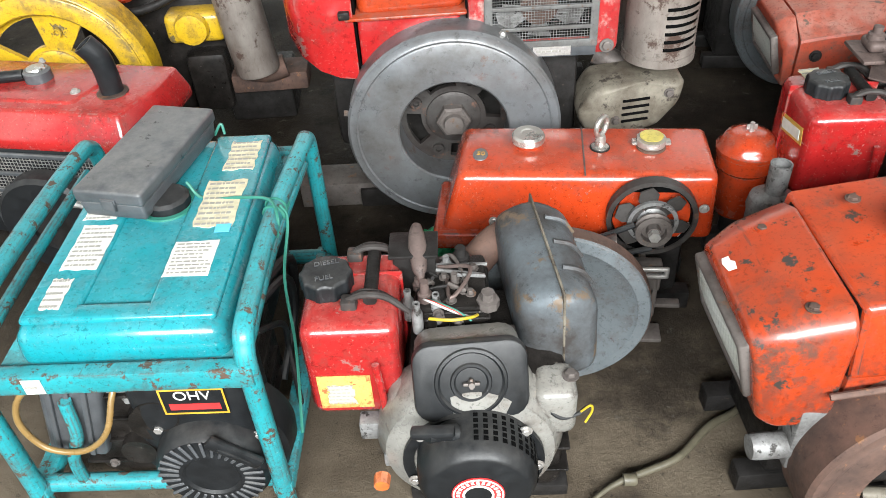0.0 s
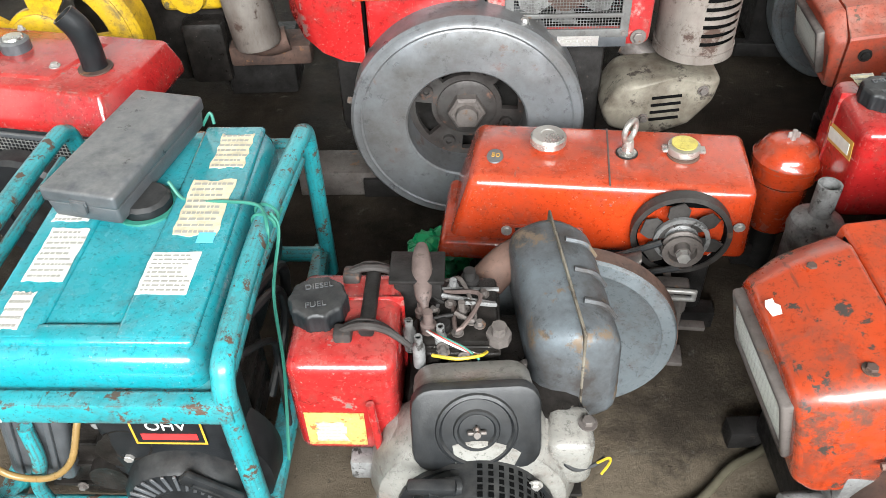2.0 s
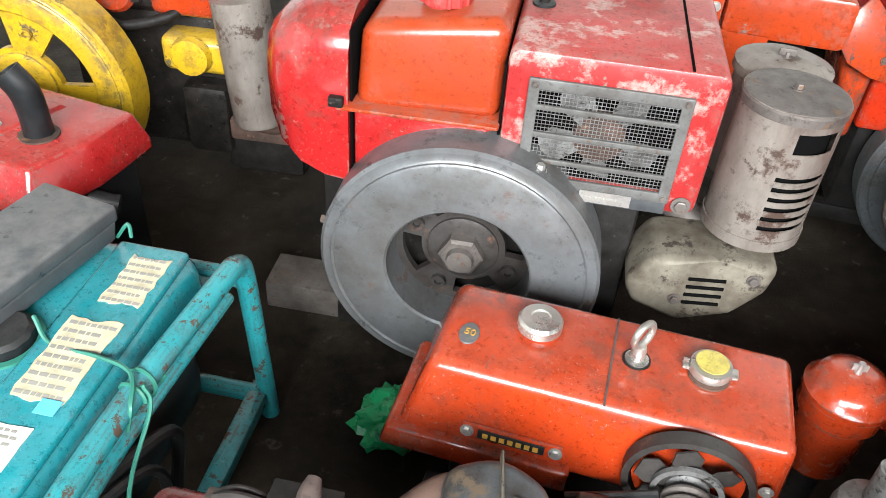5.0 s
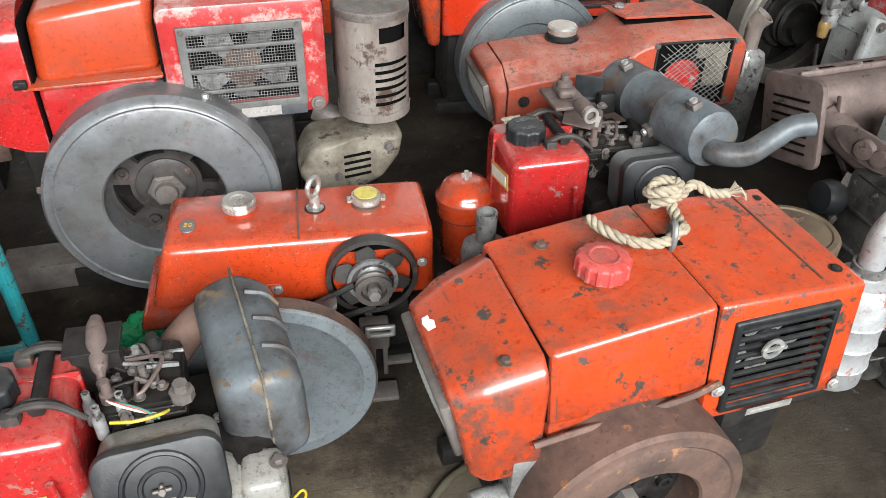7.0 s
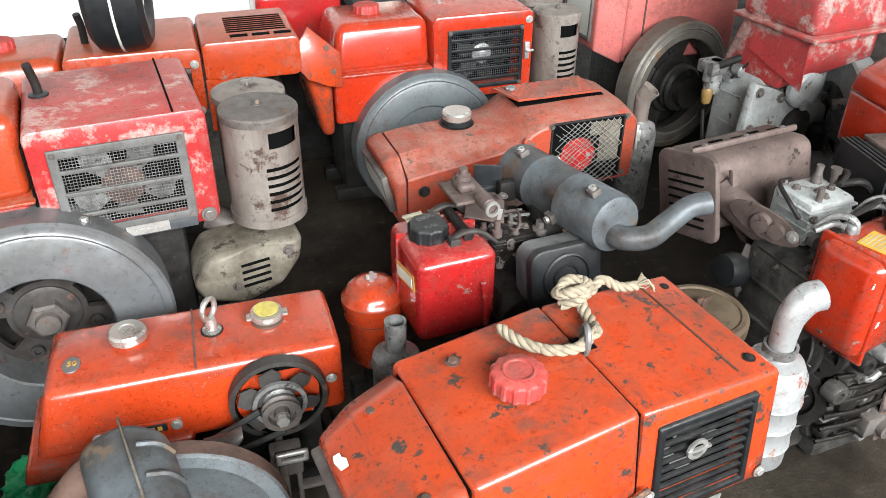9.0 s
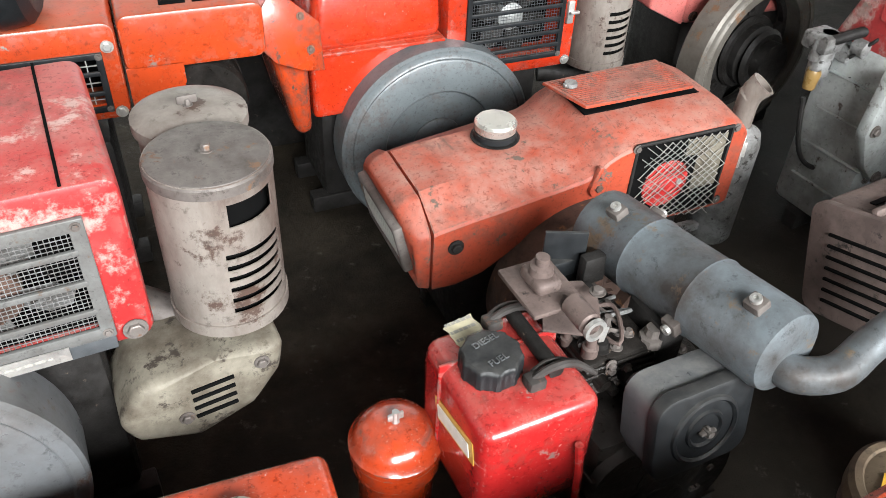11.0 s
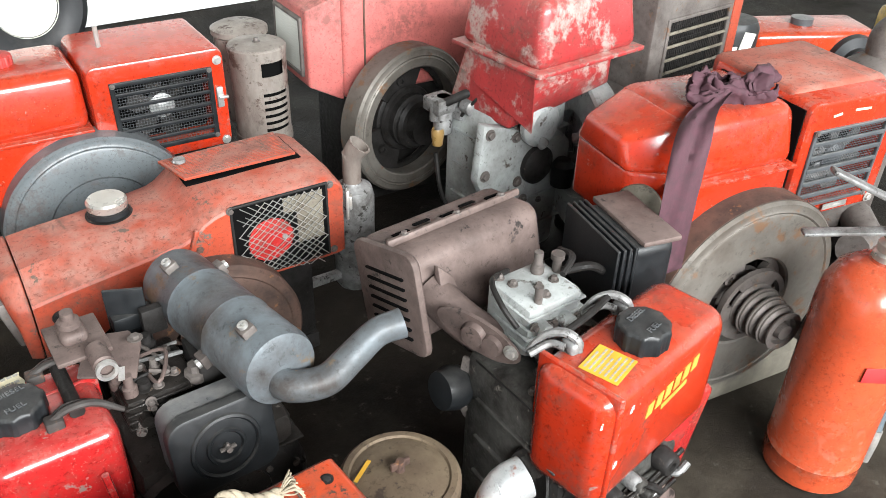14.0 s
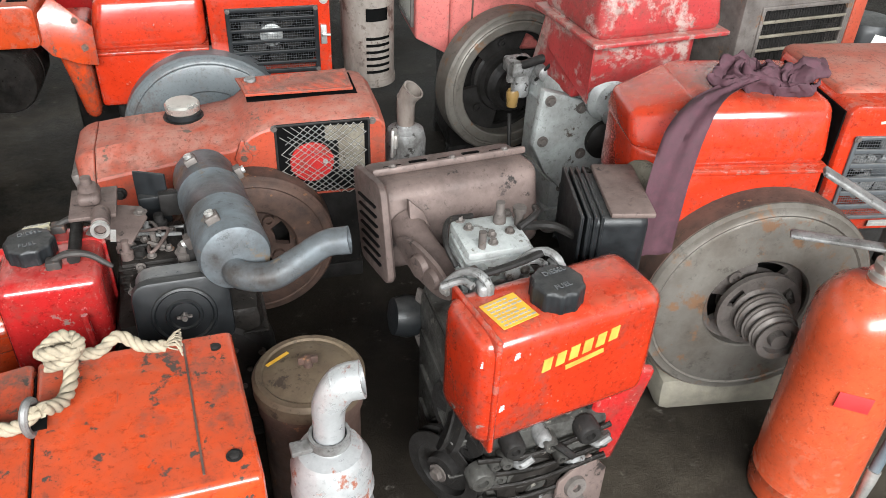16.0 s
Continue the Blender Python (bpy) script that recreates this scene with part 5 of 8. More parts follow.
def engine_g():
    e, tank, hood = tank_engine((1.15, 2.366), -3, "vivid red-orange diesel engine with fan grille and grey flywheel", VIVID, VIVID, (-0.36, -0.05, 0.285), (0.30, 0.455, 0.60), 0.28, None, None, "", (0.0, 0.25, 0.37, 0.56))
    mesh_grille(hood, 0.0, 0.25, 0.37, 0.56, -0.004, 34, 24, 5, BLACKPL, 0.0006, 0.012, GREYPL)
    fan(hood, (0.12, 0.02, 0.475), 0.085, 6, DARKIRON, ALU, 0.032)
    part("rod", tube([(0.02, 0.14, 0.60), (0.02, 0.14, 0.655)], 0.006, 8), STEEL, hood)
    part("latch", join(box(0.255, 0.272, -0.012, 0.0, 0.45, 0.505, 0.003), box(0.258, 0.282, -0.02, -0.01, 0.475, 0.482, 0.002)), STEEL, hood, "steel latch")
    flywheel(e, (-0.076, -0.055, 0.218), 0.235, 0.085, 0.13, WHEELDARK, WHEELDARK, "large dark grey flywheel", 0, 20, 0.16, 0.025, 0.06)
    nose = moved(prism([(-0.16, 0.04), (-0.085, 0.115), (0.0, 0.03), (-0.005, -0.07), (-0.05, -0.06), (-0.11, -0.03)], 0, 0.006, "y", 0.002), pose(-0.335, -0.02, 0.505, -14, 0, 14))
    ns = part("nose_plate", nose, ORANGE_D, e, "dented orange nose plate hanging loose")
    for q in ((-0.04, 0.05), (-0.03, -0.02)):
        part("bolt", moved(hexbolt((q[0], -0.001, q[1]), 0.006, 0.004), pose(-0.335, -0.02, 0.505, -14, 0, 14)), RUST, ns)
    part("nose_lower", warp(box(-0.45, -0.362, -0.01, 0.24, 0.27, 0.51, 0.02, 3), lambda x, y, z: (x + 0.05 * (0.51 - z) / 0.24 * (x < -0.4), y, z)), ORANGE_D, e)
    can_muffler(e, (0.405, 0.08), 0.076, 0.30, 0.57, RUSTLIGHT, RUSTLIGHT, -75)
    part("air_cleaner", lathe([(0, 0.30), (0.07, 0.30), (0.074, 0.31), (0.074, 0.545), (0.08, 0.55), (0.08, 0.565), (0.06, 0.575), (0, 0.577)], (0.42, 0.25, 0), "z", 32), RUSTLIGHT, e, "dusty round air cleaner")
    part("outlet_pipe", tube([(0.40, 0.08, 0.32), (0.38, 0.10, 0.26), (0.28, 0.14, 0.25)], 0.025, 12), DARKIRON, e)
    return e


engine_g()


def engine_g_left():
    e, tank, hood = tank_engine((0.53, 2.34), -4, "dusty orange diesel engine with vented hood against the wall", HOODOR, HOODOR, (-0.75, -0.46, -0.11), (0.3, 0.46, 0.60), 0.3, None, None, "", (-0.42, -0.14, 0.44, 0.545))
    mesh_grille(hood, -0.42, -0.14, 0.43, 0.55, -0.004, 6, 3, 2, BLACKPL, 0.002, 0.012)
    fan(hood, (-0.27, 0.04, 0.47), 0.085, 6, DARKIRON, DARKIRON)
    r = part("rear_cowl", warp(shell(-0.105, 0.16, -0.002, 0.29, 0.50, 0.612, 0.02, None), lambda x, y, z: (x, y, z)), HOODOR, e, "orange cowl with cooling slots")
    part("rear_side", loft([[(-0.105, y, z) for y, z in ((-0.002, 0.36), (-0.002, 0.51), (0.02, 0.51), (0.02, 0.36))], [(-0.04, y, z) for y, z in ((-0.002, 0.36), (-0.002, 0.51), (0.02, 0.51), (0.02, 0.36))], [(0.0, y, z) for y, z in ((-0.002, 0.47), (-0.002, 0.51), (0.02, 0.51), (0.02, 0.47))]]), HOODOR, r)
    for i in range(8):
        part("slot", box(-0.03, 0.135, 0.075 + 0.019 * i, 0.084 + 0.019 * i, 0.611, 0.6135, 0.0005), HOLE, r)
    for x in (0.0, 0.06, 0.12):
        part("slot", box(x - 0.024, x + 0.024, 0.03, 0.052, 0.611, 0.6135, 0.0005), HOLE, r)
    part("rod", tube([(-0.40, 0.12, 0.60), (-0.40, 0.118, 0.65), (-0.405, 0.11, 0.685)], 0.010, 8), DARKIRON, hood)
    part("rod", tube([(-0.34, 0.24, 0.6), (-0.335, 0.24, 0.64), (-0.32, 0.25, 0.655), (-0.30, 0.25, 0.645)], 0.006, 8), DARKIRON, hood)
    part("black_silencer", join(lathe([(0, -0.1), (0.085, -0.1), (0.09, -0.09), (0.09, 0.09), (0.085, 0.10), (0, 0.10)], (0.03, 0.13, 0.40), "y", 32), lathe([(0.09, 0.0), (0.092, 0.0), (0.092, 0.01), (0.09, 0.01)], (0.03, 0.13, 0.40), "y", 32, True)), GREASE, e, "sooty black drum silencer")
    return e


engine_g_left()


def wheel_on_top(m, label):
    t = thing("small_wheel", m, label, "wheel", "small wheels")
    prof = [(0.085, -0.05), (0.11, -0.07), (0.145, -0.072), (0.163, -0.058), (0.17, -0.025), (0.17, 0.025), (0.163, 0.058), (0.145, 0.072), (0.11, 0.07), (0.085, 0.05)]
    part("tyre", lathe(prof, (0, 0, 0), "y", 48, True), RUBBER, t, "black worn tyre")
    part("rim", lathe([(0, -0.03), (0.03, -0.03), (0.04, -0.02), (0.075, -0.02), (0.088, -0.055), (0.088, 0.055), (0.075, 0.02), (0.04, 0.02), (0.03, 0.03), (0, 0.03)], (0, 0, 0), "y", 32), WHITE, t, "dirty white rim")
    part("chalk_line", lathe([(0.1705, -0.003), (0.1715, -0.003), (0.1715, 0.003), (0.1705, 0.003)], (0, 0, 0), "y", 48, True), WHITE, t)
    return t


wheel_on_top(pose(0.245, 2.41, 0.772, 0, 0, 82), "small black pneumatic tyre on a white rim standing on a hood")
wheel_on_top(pose(1.075, 2.86, 0.638, -8, 0, 8), "small black pneumatic tyre with white spoked rim leaning behind a hood")


def red_engine_behind():
    e = thing("diesel_engine", pose(0.93, 2.74, 0, 0, 0, -4), "red diesel engine with chipped hood behind another engine", "engine", "diesel engines")
    part("fuel_tank", box(-0.28, 0.0, 0, 0.25, 0.42, 0.62, 0.03, 4), RED, e)
    part("hood", box(0.015, 0.30, 0, 0.26, 0.38, 0.468, 0.025, 4), RED, e)
    ribbed_cap(e, (-0.14, 0.12, 0.618), 0.038, 0.026, REDCAP)
    part("crankcase", box(-0.26, 0.28, 0.02, 0.24, 0.0, 0.44, 0.02), DARKIRON, e)
    return e


red_engine_behind()


# ---- pink engine and its belt wheel ----
def engine_h():
    e = thing("diesel_engine", pose(1.815, 2.375, 0, 0, 0, -4), "sun-bleached pink diesel engine with headlight and large belt wheel", "engine", "diesel engines")
    part("hood", box(-0.02, 0.42, 0.0, 0.28, 0.37, 0.68, 0.02, 3), PINK, e, "bleached pink hood")
    part("seam", box(0.045, 0.05, -0.0035, 0.0, 0.38, 0.67), RUST, e)
    part("nose", loft([[(-0.02, y, z) for y, z in ((0, 0.37), (0, 0.68), (0.28, 0.68), (0.28, 0.37))], [(-0.12, y, z) for y, z in ((0.02, 0.42), (0.02, 0.64), (0.26, 0.64), (0.26, 0.42))]], True, 0.008), PINK, e, "pink nose with flaking edge")
    headlamp(e, pose(-0.122, 0.14, 0.53, 90, 0, -90), 0.19, 0.17)
    part("bolt", hexbolt((0.005, -0.001, 0.395), 0.009, 0.007), RUST, e)
    part("crankcase", box(0.0, 0.42, 0.03, 0.26, 0.03, 0.38, 0.02), DARKIRON, e, "dark crankcase")
    base_feet(e, 0, 0.4, 0.05, 0.24, 0.04, DARKIRON)
    w = flywheel(e, (0.155, -0.11, 0.31), 0.222, 0.08, 0.165, WHEELGREY, DARKIRON, "large grey-brown belt wheel with open web", 3, 40, 0.6, 0.0, 0.075)
    w.matrix_basis = Matrix.Translation((0.155, -0.11, 0.31)) @ Matrix.Rotation(radians(12), 4, "Z") @ Matrix.Translation((-0.155, 0.11, -0.31))
    part("cone_pulley", lathe([(0, -0.08), (0.10, -0.08), (0.10, -0.06), (0.085, -0.05), (0.10, -0.04), (0.095, -0.03), (0.08, -0.03), (0.08, -0.01), (0.065, 0.0), (0.08, 0.01), (0.07, 0.02), (0.055, 0.02), (0.055, 0.05), (0, 0.05)], (0.155, -0.11, 0.31), "y", 36), DARKIRON, w, "stepped black pulley")
    return e


engine_h()


# ---- red tank engine with grey block ----
def engine_i():
    e = thing("diesel_engine", pose(1.945, 1.72, 0, 0, 0, 3), "old diesel engine with chalky red tank and grey block", "engine", "diesel engines")
    tank = part("fuel_tank", warp(box(-0.03, 0.315, -0.02, 0.27, 0.645, 0.80, 0.03, 4), lambda x, y, z: (x + (0.142 - x) * 0.12 * (z - 0.645) / 0.155, y + (0.13 - y) * 0.15 * (z - 0.645) / 0.155, z)), DULLRED, e, "chalky red fuel tank with rusty flaked top")
    part("tank_flange", box(-0.04, 0.325, -0.03, 0.28, 0.638, 0.65, 0.004), DULLRED, tank)
    part("tank_lower", warp(box(-0.025, 0.27, 0.02, 0.25, 0.545, 0.64, 0.012, 3), lambda x, y, z: (x, y + 0.05 * (z < 0.6) * (x < 0.1), z - 0.07 * (x < 0.1) * (z < 0.6))), DULLRED, e, "red sheet panel with bent corner")
    part("side_flap", loft([[(-0.022, 0.0, 0.64), (-0.022, 0.22, 0.66), (-0.018, 0.22, 0.66), (-0.018, 0.0, 0.64)], [(-0.03, -0.01, 0.50), (-0.03, 0.2, 0.56), (-0.026, 0.2, 0.56), (-0.026, -0.01, 0.50)]]), DULLRED, e)
    mound(e, "engine_block", (0.10, 0.21, 0.04), (0.26, 0.2, 0.46), 5, PALECAST, "grey painted greasy engine block", 8)
    part("gear_cover", prism([(-0.09, 0.50), (-0.02, 0.475), (0.03, 0.455), (0.085, 0.40), (0.075, 0.30), (0.05, 0.215), (0.0, 0.20), (-0.06, 0.26), (-0.105, 0.35)], 0.085, 0.115, "y", 0.008), PALECAST, e, "pale grey painted timing cover")
    part("injection_pump", join(lathe([(0, 0), (0.025, 0), (0.025, 0.06), (0.018, 0.07), (0.018, 0.1), (0, 0.1)], (-0.09, 0.05, 0.36), "z", 16), box(-0.13, -0.06, 0.02, 0.09, 0.42, 0.46, 0.008), lathe([(0, 0), (0.012, 0), (0.012, 0.05), (0, 0.05)], (-0.12, 0.05, 0.40), "z", 10)), GREYCAST, e, "dirty fuel pump").matrix_basis = Matrix.Translation((0.035, 0.235, 0.04))
    part("filter_bowl", lathe([(0, 0), (0.014, 0.003), (0.018, 0.04), (0.014, 0.05)], (-0.115, 0.04, 0.33), "z", 16), YHOSE, e, "amber glass filter bowl").matrix_basis = Matrix.Translation((0.035, 0.235, 0.04))
    part("pipe", join(tube([(-0.1, 0.04, 0.47), (-0.05, 0.0, 0.50), (0.0, -0.01, 0.48), (0.0, -0.01, 0.42), (-0.03, -0.01, 0.385), (-0.06, 0.0, 0.40)], 0.012, 10), tube([(-0.12, 0.05, 0.33), (-0.12, 0.02, 0.22), (-0.08, 0.0, 0.16), (0.02, -0.02, 0.13)], 0.006, 8)), DARKIRON, e, "dark fuel pipes").matrix_basis = Matrix.Translation((0.035, 0.225, 0.02))
    part("starter_disc", lathe([(0, 0), (0.06, 0), (0.06, 0.015), (0.045, 0.03), (0, 0.035)], (0.08, 0.075, 0.469), "y", 28), PALECAST, e, "dented round cover")
    part("lower_disc", lathe([(0, 0), (0.052, 0), (0.052, 0.015), (0.04, 0.025), (0, 0.03)], (0.095, 0.085, 0.345), "y", 28), DARKIRON, e, "dark round cover")
    part("boss_pipe", tube([(0.045, 0.09, 0.46), (0.065, 0.06, 0.44), (0.085, 0.05, 0.415)], 0.016, 12, 5, True), GREYCAST, e)
    w = flywheel(e, (0.33, -0.03, 0.33), 0.215, 0.07, 0.12, PALECAST, GREYCAST, "pale grey flywheel", 4, 0, 0.3, 0.02, 0.05)
    w.matrix_basis = Matrix.Translation((0.30, 0.06, 0.33)) @ Matrix.Rotation(radians(66), 4, "Z") @ Matrix.Translation((-0.33, 0.03, -0.33))
    for x, z in ((0.02, 0.44), (0.035, 0.31), (0.06, 0.25), (0.0, 0.22), (-0.08, 0.36), (-0.07, 0.47)):
        part("bolt", hexbolt((x, 0.085, z), 0.010, 0.010), RUSTGREY, e)
    part("pump_flange", join(box(-0.075, -0.03, 0.0, 0.05, 0.40, 0.44, 0.006), lathe([(0, 0), (0.02, 0), (0.02, 0.03), (0.012, 0.036), (0, 0.036)], (-0.06, 0.0, 0.445), "y", 14)), GREYCAST, e).matrix_basis = Matrix.Translation((0.035, 0.235, 0.04))
    for k in range(3):
        part("injector_pipe", tube([(-0.07 + 0.02 * k, 0.03, 0.46), (-0.05 + 0.02 * k, -0.01, 0.52), (0.0 + 0.03 * k, 0.0, 0.53), (0.04 + 0.03 * k, 0.05, 0.50)], 0.004, 8), DARKIRON, e).matrix_basis = Matrix.Translation((0.03, 0.20, 0.0))
    part("filter_can", lathe([(0, 0), (0.03, 0), (0.032, 0.06), (0.02, 0.075), (0, 0.078)], (0.19, 0.07, 0.26), "z", 20), BLACKPL, e, "black filter can")
    part("elbow", tube([(0.16, 0.02, 0.42), (0.20, -0.03, 0.44), (0.25, -0.03, 0.41), (0.26, 0.0, 0.36)], 0.016, 12), GREYCAST, e)
    part("sump_hose", tube([(-0.06, 0.0, 0.13), (0.03, -0.04, 0.09), (0.12, -0.05, 0.06), (0.18, -0.02, 0.03)], 0.010, 8), RUBBER, e)
    base_feet(e, -0.05, 0.3, 0.03, 0.22, 0.045, DARKIRON)
    return e


engine_i()


def engine_n():
    e = thing("diesel_engine", pose(2.335, 1.71, 0, 0, 0, 3), "brown rusty radiator engine with louvred grille", "engine", "diesel engines")
    hood = part("hood", shell(-0.04, 0.33, 0.0, 0.26, 0.46, 0.78, 0.015, (0.02, 0.27, 0.49, 0.69), 0.06), RUSTGREY, e, "rust-brown radiator shell")
    part("edge", box(0.29, 0.332, -0.004, 0.10, 0.47, 0.775, 0.006), FADED, hood)
    g = part("grille", framed(0.012, 0.278, 0.484, 0.70, -0.005, 0.004, 0.01, 0.002), RUSTGREY, hood, "dusty bar grille")
    part("wire_mesh", bars(0.02, 0.27, 0.49, 0.69, 0.004, 30, 2, 0.0014), DARKIRON, g)
    for i in range(5):
        part("rail", box(0.018, 0.272, -0.006, 0.0, 0.518 + 0.035 * i, 0.526 + 0.035 * i, 0.002), BEIGE, g)
    part("core", box(0.022, 0.268, 0.04, 0.055, 0.492, 0.688), DARKIRON, g)
    part("crankcase", box(-0.06, 0.34, 0.03, 0.24, 0.0, 0.48, 0.02), DARKIRON, e)
    part("round_cover", lathe([(0, 0), (0.09, 0), (0.085, 0.02), (0, 0.03)], (-0.02, 0.1, 0.49), "z", 28), RUSTGREY, e)
    part("barrel", lathe([(0, 0.25), (0.075, 0.25), (0.08, 0.26), (0.08, 0.58), (0.07, 0.60), (0, 0.605)], (0.47, 0.10, 0), "z", 30), BLACKPL, e, "black drum with white paint splashes")
    part("splash", moved(box(-0.02, 0.02, -0.004, 0.0, -0.05, 0.04, 0.001), pose(0.445, 0.028, 0.54, 0, 12, -20)), WHITE, e)
    part("splash", moved(box(-0.008, 0.008, -0.002, 0.0, -0.03, 0.04, 0.001), pose(0.418, 0.04, 0.50, 0, -5, -40)), WHITE, e)
    return e


engine_n()


def engine_o():
    e = thing("diesel_engine", pose(3.05, 1.80, 0, 0, 0, -28), "small orange diesel engine with black starter hub", "engine", "diesel engines")
    part("hopper", box(-0.10, 0.32, 0.0, 0.20, 0.38, 0.52, 0.02, 3), ORANGE, e, "orange hopper")
    part("plate", box(-0.01, 0.07, -0.004, 0.0, 0.43, 0.445, 0.001), GOLD, e)
    part("cap", lathe([(0, 0), (0.035, 0), (0.035, 0.02), (0, 0.024)], (0.1, 0.1, 0.52), "z", 24), GREYPL, e)
    h = part("starter_hub", lathe([(0, 0), (0.085, 0), (0.08, 0.02), (0.05, 0.03), (0.05, 0.05), (0, 0.05)], (0.24, 0.0, 0.43), "y", 30), BLACKPL, e, "black starter hub with red and white disc")
    part("disc", lathe([(0, 0), (0.045, 0), (0.045, 0.004), (0, 0.004)], (0.24, -0.05, 0.43), "y", 24), REDINK, h)
    part("disc_centre", lathe([(0, 0), (0.028, 0), (0.028, 0.003), (0, 0.003)], (0.24, -0.054, 0.43), "y", 24), WHITE, h)
    part("pipe", tube([(0.36, 0.0, 0.30), (0.36, 0.0, 0.62)], 0.035, 16, 0, True), RUSTGREY, e, "rusty exhaust stub")
    part("drum", lathe([(0, 0), (0.1, 0), (0.1, 0.30), (0.09, 0.315), (0, 0.32)], (0.12, -0.16, 0), "z", 30), RUSTGREY, e)
    part("block", box(-0.08, 0.32, 0.02, 0.18, 0, 0.4, 0.02), DARKIRON, e)
    part("tank", box(0.42, 0.6, 0.05, 0.2, 0.40, 0.56, 0.03), YELLOW, e)
    return e


engine_o()


# ---- glossy red engine with the cloth ----
def engine_j():
    e, tank, hood = tank_engine((2.11, 1.20), -11, "glossy red-orange diesel engine with rusty flywheel and pulley", VIVID, VIVID, (-0.25, 0.05, 0.325), (0.435, 0.578, 0.70), 0.28, None, None, "", (0.078, 0.285, 0.465, 0.645), cap=False)
    part("hood_back", box(0.06, 0.328, 0.05, 0.30, 0.60, 0.712, 0.02, 3), FADED, e, "dusty hood top")
    part("tank_bevel", loft([[(-0.22, y, z) for y, z in ((0.0, 0.455), (0.0, 0.60), (0.27, 0.60), (0.27, 0.455))], [(-0.31, y, z) for y, z in ((0.07, 0.46), (0.07, 0.60), (0.25, 0.60), (0.25, 0.46))]], True, 0.015, 3), VIVID, e, "red nose with round lamp")
    part("tank_top", loft([[(-0.21, y, z) for y, z in ((0.0, 0.592), (0.035, 0.698), (0.24, 0.698), (0.27, 0.592))], [(-0.318, y, z) for y, z in ((0.07, 0.592), (0.10, 0.655), (0.22, 0.655), (0.25, 0.592))]], True, 0.015, 3), VIVID, e)
    lm = part("lamp", moved(lathe([(0, 0), (0.045, 0), (0.045, 0.008), (0.036, 0.012), (0, 0.02)], (0, 0, 0), "z", 28), pose(-0.285, 0.05, 0.53, 0, -90, 38)), BEIGE, e, "yellowed round headlamp")
    mesh_grille(hood, 0.078, 0.285, 0.465, 0.645, -0.004, 40, 30, 5, GREYPL, 0.0007, 0.007, GREYPL)
    fan(hood, (0.18, 0.02, 0.565), 0.08, 6, GREYCAST, GREYPL)
    part("seam", box(0.0485, 0.0515, 0.008, 0.25, 0.46, 0.69), HOLE, e)
    part("paint_scratch", moved(box(-0.022, 0.022, -0.001, 0.001, -0.002, 0.003, 0.0005), pose(0.2, -0.003, 0.675, 0, 3, 0)), CREAM, hood)
    part("paint_scratch", moved(box(-0.012, 0.012, -0.001, 0.001, -0.002, 0.003, 0.0005), pose(0.13, -0.003, 0.672, 0, -8, 0)), CREAM, hood)
    patch(0.07, 0.014, pose(0.2, -0.008, 0.456, 90, 0, 0), STEEL, hood, "name_plate", "metal name plate", 1)
    w = flywheel(e, (-0.05, -0.065, 0.305), 0.234, 0.085, 0.105, WHEELGREY, RUSTGREY, "rusty grey flywheel with chipped rim", 3, 70, 0.25, 0.0, 0.055)
    part("rim", lathe([(0.2345, -0.08), (0.236, -0.08), (0.236, -0.012), (0.2345, -0.012)], (-0.05, -0.065, 0.305), "y", 72, True), RUST, w, "rust-pitted rim")
    part("pulley_flange", moved(polar_plate(0.02, 0.085, 0, 0.012, [(30, 18, 0.05, 0.072), (150, 18, 0.05, 0.072), (270, 18, 0.05, 0.072)]), Matrix.Translation((-0.05, -0.08, 0.305))), RUSTGREY, w)
    pulley(w, (-0.052, -0.172, 0.305), 0.056, 4, 0.024, RUSTGREY, 0.004)
    part("plinth", warp(box(-0.2, 0.22, -0.06, 0.26, 0.0, 0.095, 0.03, 2), lambda x, y, z: (x + 0.012 * noise.noise(Vector((x, y, z)) * 9), y + 0.02 * noise.noise(Vector((z, x, y)) * 8), z)), CONCRETE_L, e, "rough concrete plinth")
    mu = part("silencer", join(lathe([(0, 0.2), (0.085, 0.2), (0.09, 0.22), (0.09, 0.60), (0.07, 0.66), (0.03, 0.69), (0, 0.69)], (0.48, 0.20, 0), "z", 32)), RUSTGREY, e, "grey-brown exhaust silencer")
    part("elbow", tube([(0.48, 0.20, 0.68), (0.48, 0.2, 0.73), (0.50, 0.18, 0.76), (0.53, 0.15, 0.765)], 0.035, 14, 6, True), RUSTGREY, mu)
    part("outlet", tube([(0.47, 0.12, 0.30), (0.42, 0.03, 0.28), (0.33, 0.0, 0.3)], 0.04, 12), RUSTGREY, mu)
    mound(e, "gearbox", (0.45, 0.05, 0.02), (0.22, 0.2, 0.25), 9, DARKIRON, "dark greasy gear housing", 5)
    return e


engine_j()


